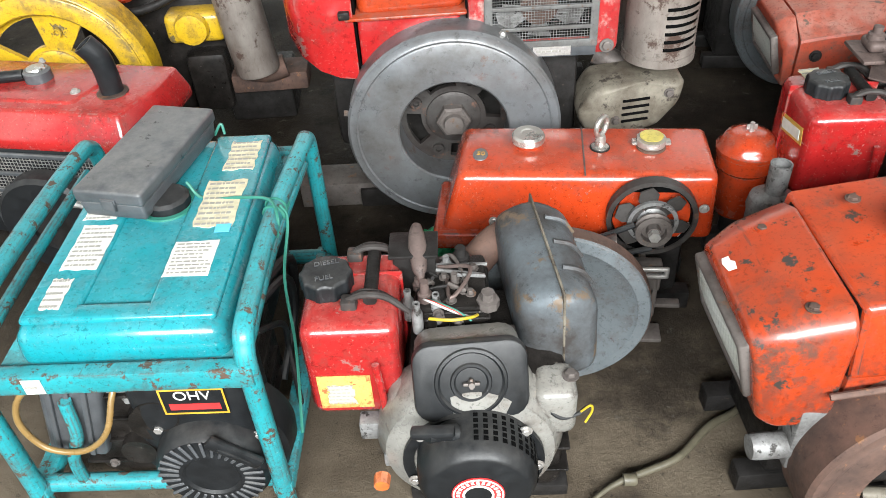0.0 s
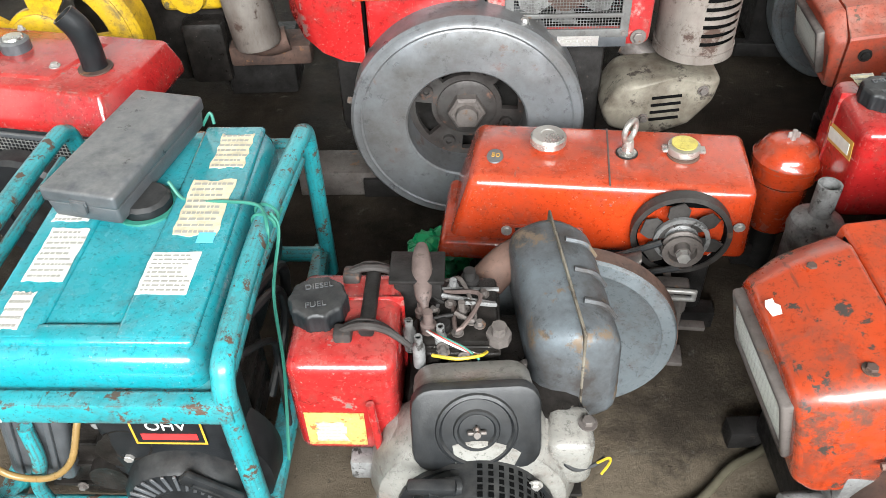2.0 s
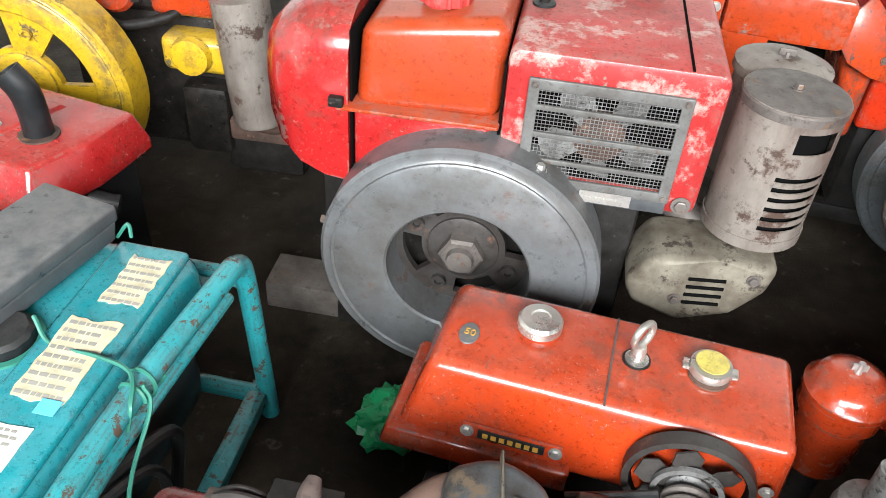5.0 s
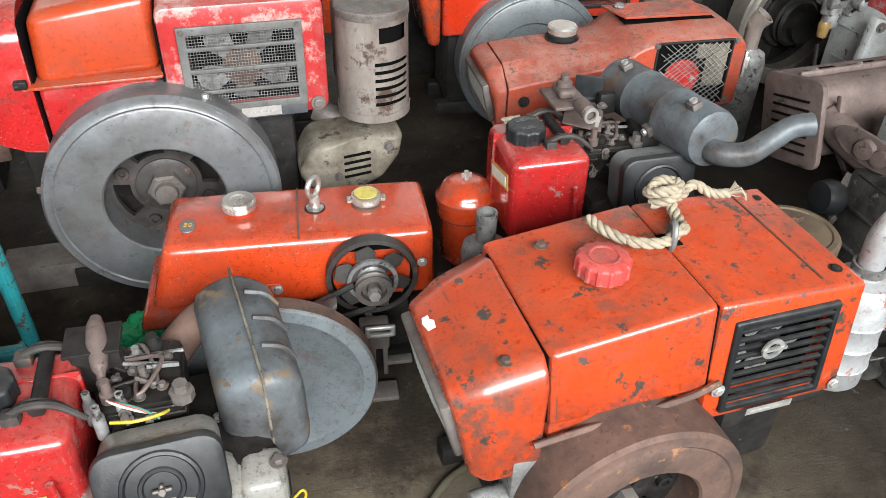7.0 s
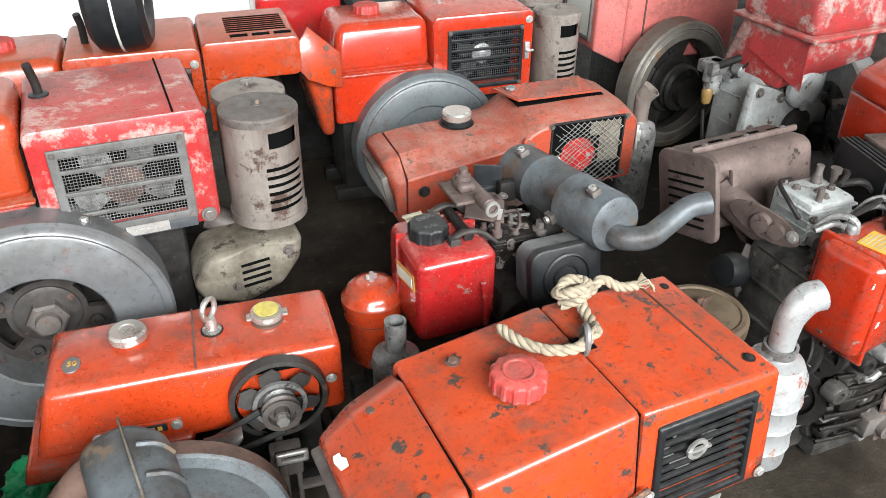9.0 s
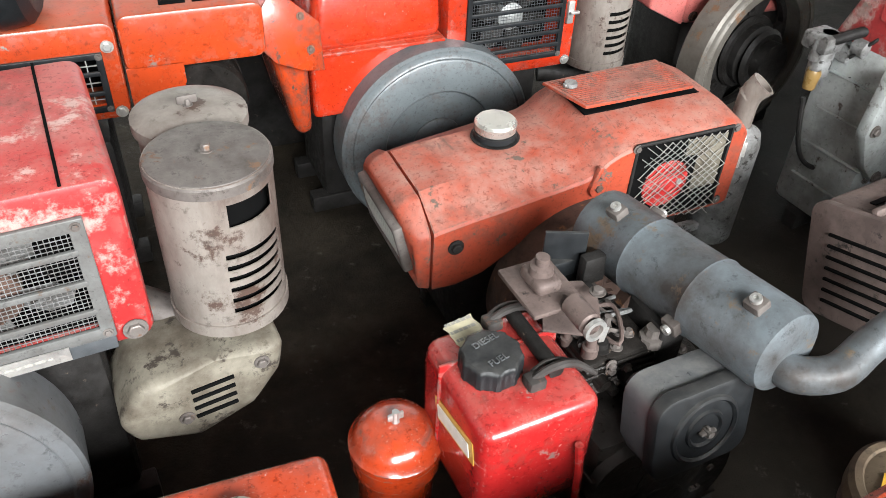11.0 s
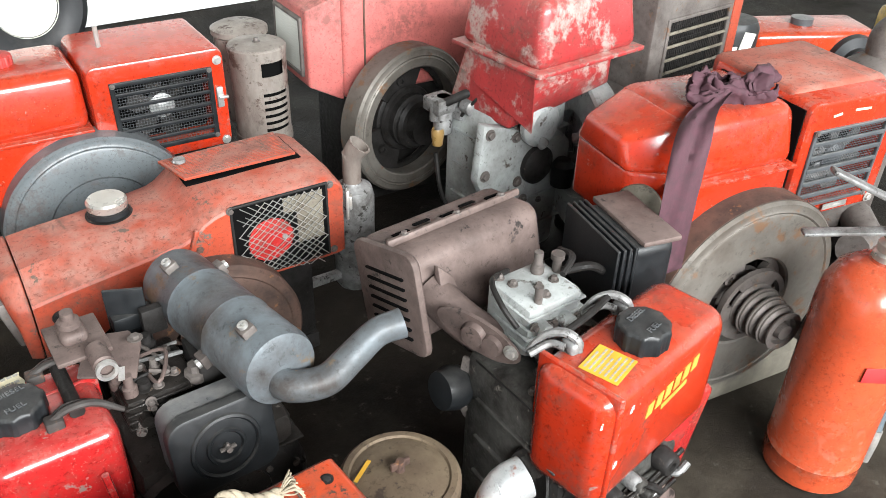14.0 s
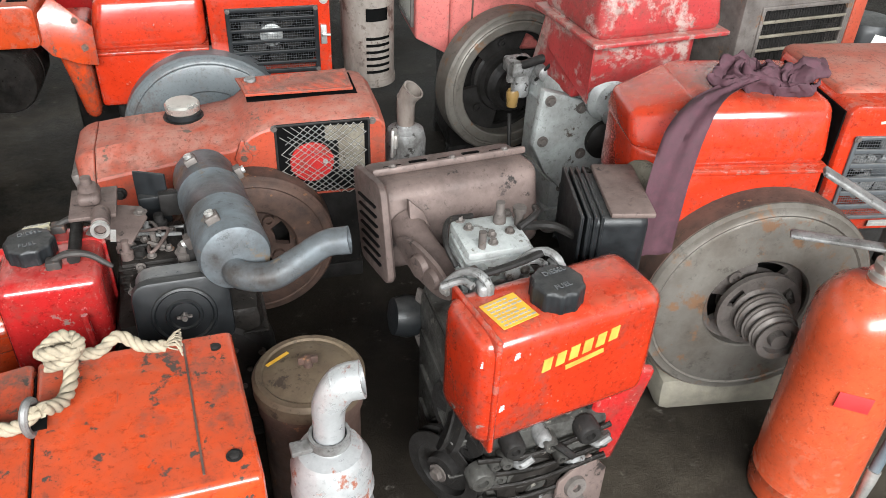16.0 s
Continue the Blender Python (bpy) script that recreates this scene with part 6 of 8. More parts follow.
def cloth():
    """A rag tied over the tank: a knotted heap and a strip that hangs down."""
    rnd = random.Random(8)
    bms = []
    path = smooth_path([(0.0, 0.0, 0.03), (-0.06, -0.03, 0.022), (-0.12, -0.07, 0.012), (-0.165, -0.115, -0.02), (-0.185, -0.135, -0.10), (-0.19, -0.14, -0.19), (-0.19, -0.14, -0.27)], 6)
    bm = bmesh.new()
    rows = []
    for i, c in enumerate(path):
        u = i / (len(path) - 1)
        w = 0.022 + 0.014 * min(1, u * 2)
        row = []
        for j in range(9):
            v = -1 + j / 4
            d = Vector((0.75, -0.35 + 0.25 * u, 0.15)).normalized()
            n = Vector((-0.3, -0.6, 0.7))
            row.append(bm.verts.new(c + d * v * w + n * (0.006 * math.sin(v * 5 + u * 9) + 0.004 * noise.noise(c * 30 + Vector((j, 0, 0))))))
        rows.append(row)
    for a, b in zip(rows, rows[1:]):
        for j in range(8):
            bm.faces.new((a[j], a[j + 1], b[j + 1], b[j]))
    g = bmesh.ops.extrude_face_region(bm, geom=bm.faces[:])
    bmesh.ops.translate(bm, vec=(-0.001, -0.002, 0.002), verts=[x for x in g["geom"] if isinstance(x, bmesh.types.BMVert)])
    bms.append(bm)
    for k in range(9):
        a = rnd.uniform(0, 6.28)
        c0 = Vector((0.035 + 0.06 * rnd.uniform(-1, 1), 0.01 + 0.03 * rnd.uniform(-1, 1), 0.012))
        pts = [c0 + Vector((rnd.uniform(0.03, 0.06) * math.cos(a + q), 0.03 * math.sin(a + q), 0.012 * math.sin(2.5 * q) + 0.002 * k)) for q in np.linspace(0, 3.0, 6)]
        b = tube(pts, [0.008, 0.022, 0.018, 0.026, 0.016, 0.006], 20, 8, False, 0.32)
        for v in b.verts:
            v.co += 0.010 * noise.noise_vector(v.co * 38) + 0.005 * noise.noise_vector(v.co * 110)
        bms.append(b)
    b = tube([(0.06, 0.0, 0.015), (0.10, 0.012, 0.035), (0.14, 0.03, 0.03), (0.155, 0.05, 0.012)], [0.018, 0.026, 0.022, 0.012], 20, 8, False, 0.45)
    for v in b.verts:
        v.co += 0.010 * noise.noise_vector(v.co * 40) + 0.004 * noise.noise_vector(v.co * 120)
    bms.append(b)
    return join(*bms)


solo("cloth", cloth(), CLOTH, pose(2.035, 1.30, 0.70, 0, 0, -12), "maroon cloth strip knotted over a red tank", "cloth", sharp=70)


# ---- small air-cooled engines ----
def red_tank(p, x0, x1, y0, y1, z0, z1, mat=None):
    t = part("fuel_tank", warp(box(x0, x1, y0, y1, z0, z1, 0.022, 4), lambda x, y, z: (x, y, z)), mat or RED, p, "glossy red fuel tank with scuffs")
    part("tank_seam", box(x0 - 0.0035, x1 + 0.0035, y0 + (y1 - y0) * 0.66, y0 + (y1 - y0) * 0.69, z0 - 0.0035, z1 + 0.0035, 0.003), mat or RED, t)
    return t


def air_cleaner(p, m, w, h, d, body, face):
    """Square air cleaner that looks along -y of m: tub, black front plate with pressed rings and wing nut."""
    a = part("air_cleaner", moved(shell(-w / 2, w / 2, 0.0, d, -h / 2, h / 2, 0.03, None, 0.1, 0.012), m), body, p, "square air cleaner")
    part("front_plate", moved(shell(-w / 2 - 0.004, w / 2 + 0.004, -0.012, 0.014, -h / 2 - 0.004, h / 2 + 0.004, 0.03, None, 0.1, 0.006), m), face, a, "black front plate with pressed rings")
    part("ring", moved(lathe([(0.056, 0), (0.054, 0.004), (0.05, 0.0055), (0.047, 0.002), (0.047, 0)], (0, -0.0115, 0), "y", 40), m), face, a)
    part("ring", moved(lathe([(0.032, 0), (0.03, 0.004), (0.026, 0.004), (0.02, -0.004), (0, -0.004)], (0, -0.0115, 0), "y", 36), m), face, a)
    part("wing_nut", moved(join(lathe([(0, 0), (0.006, 0), (0.005, 0.014), (0, 0.014)], (0, -0.012, 0), "y", 8), box(-0.013, 0.013, -0.022, -0.014, -0.0025, 0.0025, 0.002), box(-0.0025, 0.0025, -0.022, -0.014, -0.009, 0.009, 0.002)), m), RUSTGREY, a)
    bm = bmesh.new()
    rnd = random.Random(4)
    for k in range(16):
        ang = radians(212 + k * 7.6)
        for rr in (0.0595, 0.0625):
            bm = join(bm, moved(box(-0.0028, 0.0022 * rnd.random(), -0.0124, -0.0118, -0.0006, 0.0006), Matrix.Rotation(-ang, 4, "Y") @ Matrix.Translation((rr - 0.009, 0, 0)) @ Matrix.Rotation(radians(90), 4, "Y")))
    part("print", moved(bm, m), GREYPL, a)
    return a


def bracket_arms(p, x, y0, y1, z):
    """Tank hold-down: two cast arms and a rod."""
    part("tank_rod", join(tube([(x, y0, z), (x, y1, z)], 0.011, 12, 0), tube([(x + 0.022, y0 + 0.01, z - 0.02), (x + 0.022, y1, z - 0.02)], 0.005, 8, 0)), DARKIRON, p, "black tank rod")
    for y in (y0, y1):
        part("tank_strap", join(tube([(x - 0.035, y, z + 0.002), (x - 0.01, y, z + 0.012), (x + 0.025, y, z + 0.006), (x + 0.06, y - 0.006, z - 0.022)], [0.005, 0.006, 0.006, 0.004], 8, 5), tube([(x - 0.03, y + 0.012, z + 0.0), (x - 0.008, y + 0.014, z + 0.008), (x + 0.02, y + 0.012, z + 0.002), (x + 0.045, y + 0.006, z - 0.02)], 0.004, 7, 5), box(x - 0.045, x - 0.02, y - 0.012, y + 0.012, z - 0.02, z + 0.006, 0.004)), DARKWEB, p, "dark cast tank clamp")


def head_top(p, at, seed, mats, spread=0.08):
    """Rocker cover, injector, pipes and nuts crowded on a cylinder head."""
    rnd = random.Random(seed)
    x, y, z = at
    h = mound(p, "cylinder_head", (x, y, z - 0.06), (spread * 1.9, spread * 2.2, 0.07), seed, mats[0], "greasy cylinder head", 8)
    for i in range(7):
        cx, cy = x + rnd.uniform(-1, 1) * spread, y + rnd.uniform(-1, 1) * spread
        r = rnd.uniform(0.008, 0.02)
        hh = rnd.uniform(0.02, 0.055)
        part("stud", lathe([(0, 0), (r, 0), (r, hh * 0.5), (r * 0.65, hh * 0.55), (r * 0.6, hh), (0, hh)], (cx, cy, z), "z", 8 if i % 2 else 16), mats[1 + i % (len(mats) - 1)], h)
    for i in range(5):
        a = [(x + rnd.uniform(-1, 1) * spread, y + rnd.uniform(-1, 1) * spread, z + rnd.uniform(0.0, 0.03)) for _ in range(4)]
        part("fuel_pipe", tube(a, 0.0035, 7, 5), mats[1 + i % (len(mats) - 1)], h)
    return h


def l_engine_front(o, yaw, label, left):
    e = thing("diesel_engine", pose(*o, 0, 0, yaw), label, "engine", "diesel engines")
    t = red_tank(e, left, -0.112, 0.85, 1.04, 0.228, 0.425)
    knob_cap(t, (-0.226, 0.952, 0.425), 0.040, 0.032)
    bracket_arms(e, -0.155, 0.905, 1.02, 0.434)
    part("fuel_line", tube([(-0.15, 0.84, 0.36), (-0.145, 0.835, 0.30), (-0.14, 0.835, 0.21)], 0.006, 8), RED, t)
    mound(e, "crankcase", (0.02, 0.95, 0.02), (0.26, 0.22, 0.30), 2, GREASE, "greasy black crankcase", 8)
    head_top(e, (-0.03, 0.99, 0.385), 7, (GREASE, DARKIRON, RUSTGREY, BROWNSTEEL, GREYCAST), 0.06)
    base_feet(e, -0.12, 0.16, 0.86, 1.04, 0.03, DARKIRON)
    return e, t


def recoil(p, m, r, d, body, label, disc=True):
    """Recoil starter that looks along -y of m: perforated drum, rounded cover and round label."""
    rs = part("recoil_starter", moved(lathe([(0, -d), (r, -d), (r * 1.0, -d * 0.5), (r * 0.97, -0.02), (r * 0.86, -0.003), (r * 0.8, 0), (0, 0.002)], (0, 0, 0), "y", 48), m), body, p, label)
    bm = bmesh.new()
    for k in range(40):
        for j in range(5):
            if k % 10 == 9:
                continue
            a = 2 * math.pi * k / 40
            bm = join(bm, moved(box(-0.0035, 0.0035, -0.0035, 0.0035, 0, 0.0012), Matrix.Rotation(a, 4, "Y") @ Matrix.Translation((0, 0.03 + 0.0105 * j, r * 0.99)))) if k < 26 else bm
    part("perforation", moved(bm, m), HOLE, rs)
    if disc:
        part("label_disc", moved(lathe([(0, 0), (0.04, 0), (0.04, 0.002), (0, 0.002)], (0, -0.002, 0), "y", 36), m), REDINK, rs, "round red and white label")
        part("label_ring", moved(lathe([(0.036, 0), (0.0385, 0), (0.0385, 0.001), (0.036, 0.001)], (0, -0.004, 0), "y", 36, True), m), WHITE, rs)
        part("label_centre", moved(lathe([(0, 0), (0.024, 0), (0.024, 0.001), (0, 0.001)], (0, -0.004, 0), "y", 30), m), WHITE, rs)
        part("label_mark", moved(lathe([(0, 0), (0.02, 0), (0.02, 0.001), (0, 0.001)], (0, -0.005, 0), "y", 30), m), BLACKPL, rs)
        bm = bmesh.new()
        for k in range(17):
            a = radians(-120 + k * 15)
            bm = join(bm, moved(box(-0.0022, 0.0022, -0.001, 0, 0.0275, 0.0335), Matrix.Translation((0, -0.004, 0)) @ Matrix.Rotation(a, 4, "Y")))
        part("label_print", moved(bm, m), WHITE, rs)
    return rs


def engine_a():
    e, t = l_engine_front((0, 0, 0), 0, "small air-cooled diesel engine with red tank and silver cowl", -0.265)
    st = patch(0.085, 0.075, pose(-0.205, 0.849, 0.29, 90, 0, 0), WARNLABEL, t, "warning_label", "peeling yellow and white warning label", 0)
    patch(0.05, 0.05, pose(-0.212, 0.8475, 0.286, 90, 0, 0), CREAM, t, "label_paper", "torn yellowed paper", 6, INK, 0.3)
    m = pose(-0.005, 0.812, 0.352, 0, 0, 4) @ Matrix.Rotation(radians(-24), 4, "X")
    air_cleaner(e, m, 0.166, 0.118, 0.085, SILVER, BLACKPL)
    cowl = part("fan_cowl", join(lathe([(0, -0.09), (0.135, -0.09), (0.15, -0.07), (0.15, -0.02), (0.135, 0.01), (0.10, 0.025), (0.085, 0.025), (0.08, 0.0), (0, 0)], (-0.01, 0.80, 0.205), "y", 56), box(-0.14, 0.13, 0.80, 0.90, 0.14, 0.315, 0.04, 4), box(0.09, 0.16, 0.80, 0.88, 0.22, 0.32, 0.02, 3)), SILVER, e, "silver painted fan cowl with oily stains")
    part("collar", lathe([(0.095, 0), (0.112, 0), (0.112, 0.008), (0.095, 0.008)], (-0.005, 0.778, 0.205), "y", 44, True), BLACKPL, cowl, "black cowl ring")
    rm = pose(0.0, 0.70, 0.225, 0, 0, 0)
    rs = recoil(e, rm, 0.093, 0.09, BLACKPL, "black recoil starter with perforated drum")
    part("pull_handle", join(tube([(-0.03, 0.745, 0.31), (-0.045, 0.74, 0.318), (-0.07, 0.73, 0.325)], [0.014, 0.012, 0.012], 10), box(-0.095, -0.03, 0.722, 0.742, 0.322, 0.338, 0.006)), BLACKPL, rs, "black pull handle")
    for x, z in ((-0.085, 0.28), (0.075, 0.285), (0.095, 0.2), (-0.1, 0.17)):
        part("bolt", hexbolt((x, 0.765, z), 0.007, 0.007), STEEL, cowl)
    part("cowl_bolt", hexbolt((0.15, 0.84, 0.32), 0.009, 0.01, "z"), RUSTGREY, cowl)
    # large stamped muffler
    mf = loft([[(0.075 + dx, y, z) for dx, y, z in ((0.0, 0.90, 0.29), (0.0, 0.92, 0.40), (0.0, 1.13, 0.425), (0.0, 1.15, 0.32))],
               [(0.12, y, z) for y, z in ((0.885, 0.255), (0.905, 0.425), (1.145, 0.445), (1.165, 0.30))],
               [(0.165, y, z) for y, z in ((0.885, 0.255), (0.905, 0.425), (1.145, 0.445), (1.165, 0.30))],
               [(0.205, y, z) for y, z in ((0.90, 0.27), (0.92, 0.395), (1.13, 0.42), (1.15, 0.31))]], True, 0.022, 3)
    skew = lambda x, y, z: (x - 0.005 - 0.14 * (y - 0.95), y, z)
    mf = warp(mf, skew)
    mu = part("exhaust_silencer", mf, MUFFLER, e, "large blued steel box silencer")
    part("silencer_seam", warp(prism([(0.884, 0.256), (0.903, 0.432), (1.147, 0.4515), (1.168, 0.30)], 0.1405, 0.1445, "x", 0.0015, 1), skew), BEIGE, mu)
    for y in (0.97, 1.03, 1.09):
        part("groove", tube([(0.155, y, 0.425 + (y - 0.9) * 0.08), (0.185, y, 0.415 + (y - 0.9) * 0.08), (0.203, y, 0.39 + (y - 0.9) * 0.08)], 0.005, 6), MUFFLER, mu).matrix_basis = Matrix.Translation((-0.005 - 0.14 * (y - 0.95), 0, 0))
    part("exhaust_elbow", tube([(0.10, 1.13, 0.38), (0.05, 1.12, 0.37), (0.0, 1.08, 0.34), (-0.02, 1.05, 0.33)], 0.03, 14, 6, False, 0.8), RUST, mu, "rusty exhaust manifold")
    # injector stand with throttle
    part("governor_stand", join(box(-0.125, -0.055, 1.0, 1.03, 0.36, 0.45, 0.004), box(-0.13, -0.05, 0.985, 1.05, 0.445, 0.452, 0.002)), DARKIRON, e, "black bracket plate")
    part("injection_nozzle", tube([(-0.085, 1.052, 0.462), (-0.085, 1.035, 0.458), (-0.083, 1.01, 0.450), (-0.080, 0.975, 0.434), (-0.078, 0.963, 0.428), (-0.075, 0.94, 0.415)], [0.008, 0.013, 0.0155, 0.012, 0.006, 0.0035], 16), BROWNSTEEL, e, "brown fuel nozzle body")
    for y, x in ((0.93, -0.055), (0.94, -0.10), (0.91, -0.085)):
        part("stud", lathe([(0, 0), (0.009, 0), (0.009, 0.04), (0.006, 0.045), (0.006, 0.06), (0.004, 0.06), (0.004, 0.03), (0, 0.03)], (x, y, 0.36), "z", 12), GREYCAST, e)
    for i, wm in enumerate((WIRE_W, WIRE_R, GREENWIRE)):
        part("wire", tube([(-0.075 + 0.003 * i, 0.935, 0.405), (-0.06 + 0.004 * i, 0.91, 0.42), (-0.03 + 0.004 * i, 0.895, 0.415), (0.0, 0.89 - 0.004 * i, 0.405)], 0.0018, 6), wm, e)
    part("wire", tube([(-0.065, 0.885, 0.41), (-0.03, 0.875, 0.415), (0.0, 0.885, 0.41), (0.01, 0.90, 0.40)], 0.0025, 6), WIRE_Y, e)
    part("wire", tube([(0.10, 0.81, 0.30), (0.13, 0.80, 0.27), (0.16, 0.81, 0.265), (0.175, 0.815, 0.275)], 0.0035, 6), RUBBER, e)
    part("wire", tube([(0.165, 0.81, 0.27), (0.178, 0.805, 0.29), (0.182, 0.81, 0.27), (0.172, 0.805, 0.25)], 0.002, 6), WIRE_Y, e)
    part("drain_plug", lathe([(0, 0), (0.014, 0), (0.013, 0.02), (0, 0.022)], (-0.155, 0.78, 0.16), "y", 8), paint("orange_plastic", (0.65, 0.15, 0.03), wear=0.1), e, "orange plastic plug")
    part("bracket", join(box(-0.19, -0.10, 0.83, 0.86, 0.19, 0.23, 0.004), box(-0.15, -0.12, 0.79, 0.83, 0.17, 0.2, 0.004)), GREYCAST, e)
    return e


engine_a()


def engine_e():
    e, t = l_engine_front((0.958, 0.508, 0.024), 0, "small air-cooled diesel engine with red tank and cylinder silencer", -0.284)
    for y in (0.87, 1.03):
        part("skid", box(-0.16, 0.2, y - 0.025, y + 0.025, -0.024, 0.002, 0.003), DARKIRON, e)
    patch(0.05, 0.06, pose(-0.225, 1.02, 0.426, 0, 0, 6), CREAM, t, "label", "yellowed paper label", 4, INK, 0.2)
    lb = patch(0.11, 0.036, pose(-0.2845, 0.93, 0.355, 90, 0, -90) @ pose(0, 0, 0, 0, 0, 12), GOLD, t, "brand_transfer", "gold and white brand transfer", 0)
    patch(0.09, 0.022, pose(-0.2865, 0.93, 0.355, 90, 0, -90) @ pose(0, 0, 0, 0, 0, 12), WHITE, t, "brand_bar", "", 0)
    m = pose(0.015, 0.805, 0.36, 0, 0, 0) @ Matrix.Rotation(radians(-10), 4, "X")
    air_cleaner(e, m, 0.155, 0.13, 0.075, GREYPL, BLACKPL)
    part("cowl", lathe([(0, -0.09), (0.13, -0.09), (0.14, -0.07), (0.14, -0.02), (0.12, 0.01), (0, 0.01)], (0.03, 0.84, 0.17), "y", 48), DARKIRON, e, "dark fan cowl")
    # cylinder muffler lying towards the viewer, with a curved tail
    a, b = Vector((0.078, 1.155, 0.43)), Vector((0.114, 0.785, 0.468))
    ax = (b - a).normalized()
    mu_m = Matrix.Translation(a) @ ax.to_track_quat("Z", "Y").to_matrix().to_4x4()
    L = (b - a).length
    mu = part("exhaust_silencer", moved(lathe([(0, 0), (0.05, 0.0), (0.06, 0.008), (0.062, 0.02), (0.062, L * 0.30), (0.064, L * 0.31), (0.062, L * 0.32), (0.062, L * 0.62), (0.064, L * 0.63), (0.062, L * 0.64), (0.062, L - 0.02), (0.058, L - 0.006), (0.045, L), (0.0, L + 0.002)], (0, 0, 0), "z", 40), mu_m), MUFFLER, e, "blued steel cylinder silencer with lugs")
    part("tail_pipe", tube([b + Vector((0.0, 0.03, -0.018)), b + Vector((0.0, -0.012, -0.02)), b + Vector((0.05, -0.035, -0.018)), b + Vector((0.10, -0.03, 0.002)), b + Vector((0.145, -0.03, 0.028)), b + Vector((0.185, -0.04, 0.036))], [0.024, 0.025, 0.025, 0.024, 0.023, 0.024], 18, 7, True), MUFFLER, mu, "curved tail pipe")
    for k, ang in ((0.17, 112), (0.17, 20), (0.87, 112), (0.62, 200)):
        mm = mu_m @ Matrix.Translation((0, 0, L * k)) @ Matrix.Rotation(radians(ang), 4, "Z")
        part("lug", moved(box(0.056, 0.074, -0.012, 0.012, -0.013, 0.013, 0.003), mm), RUSTGREY, mu)
        part("lug_nut", moved(lathe([(0, 0.073), (0.008, 0.073), (0.008, 0.08), (0.004, 0.08), (0.004, 0.076), (0, 0.076)], (0, 0, 0), "z", 10), mm @ Matrix.Rotation(radians(90), 4, "Y")), STEEL, mu)
    for stay in (box(-0.01, 0.03, 1.06, 1.08, 0.40, 0.45, 0.004), box(0.03, 0.075, 0.92, 1.0, 0.33, 0.42, 0.004)):
        part("stay_plate", stay, DARKIRON, e)
    shift = Matrix.Translation((-0.08, 0.035, 0.062)) @ Matrix.Translation((-0.03, 0.93, 0.43)) @ Matrix.Diagonal((0.8, 0.85, 0.85, 1)) @ Matrix.Translation((0.03, -0.93, -0.43))
    part("governor_stand", join(box(-0.07, -0.02, 0.955, 1.02, 0.42, 0.447, 0.012, 3), lathe([(0, 0), (0.022, 0), (0.02, 0.012), (0.012, 0.016), (0.012, 0.03), (0, 0.032)], (-0.045, 0.99, 0.445), "z", 18), box(-0.09, 0.01, 0.93, 1.05, 0.405, 0.415, 0.003), lathe([(0, 0), (0.02, 0), (0.02, 0.05), (0.013, 0.056), (0, 0.056)], (-0.02, 0.93, 0.42), "y", 18)), BROWNSTEEL, e, "brown dusty governor casting").matrix_basis = shift
    part("ring_nut", lathe([(0.013, 0), (0.02, 0), (0.02, 0.008), (0.013, 0.008)], (-0.02, 0.87, 0.42), "y", 24, True), STEEL, e).matrix_basis = shift
    part("tag", moved(box(-0.006, 0.006, -0.001, 0.001, -0.03, 0.0, 0.001), pose(0.005, 0.868, 0.415, 0, 10, 0)), STEEL, e).matrix_basis = shift
    part("governor_plate", moved(prism([(-0.05, -0.045), (0.035, -0.05), (0.04, 0.02), (0.02, 0.045), (-0.042, 0.035)], 0, 0.005, "z", 0.002), pose(-0.075, 0.995, 0.44, 12, 8, -20)), BROWNSTEEL, e, "dusty brown plate")
    for q in ((-0.104, 1.03, 0.458), (-0.04, 0.99, 0.46)):
        part("bolt", hexbolt(q, 0.008, 0.007, "z"), RUSTGREY, e)
    part("black_bracket", join(moved(box(-0.035, 0.03, -0.003, 0.003, -0.06, 0.06, 0.002), pose(-0.02, 1.10, 0.42, 0, 0, -25)), box(-0.05, 0.02, 1.09, 1.12, 0.40, 0.43, 0.004)), BLACKPL, e, "black folded bracket")
    return e


engine_e()


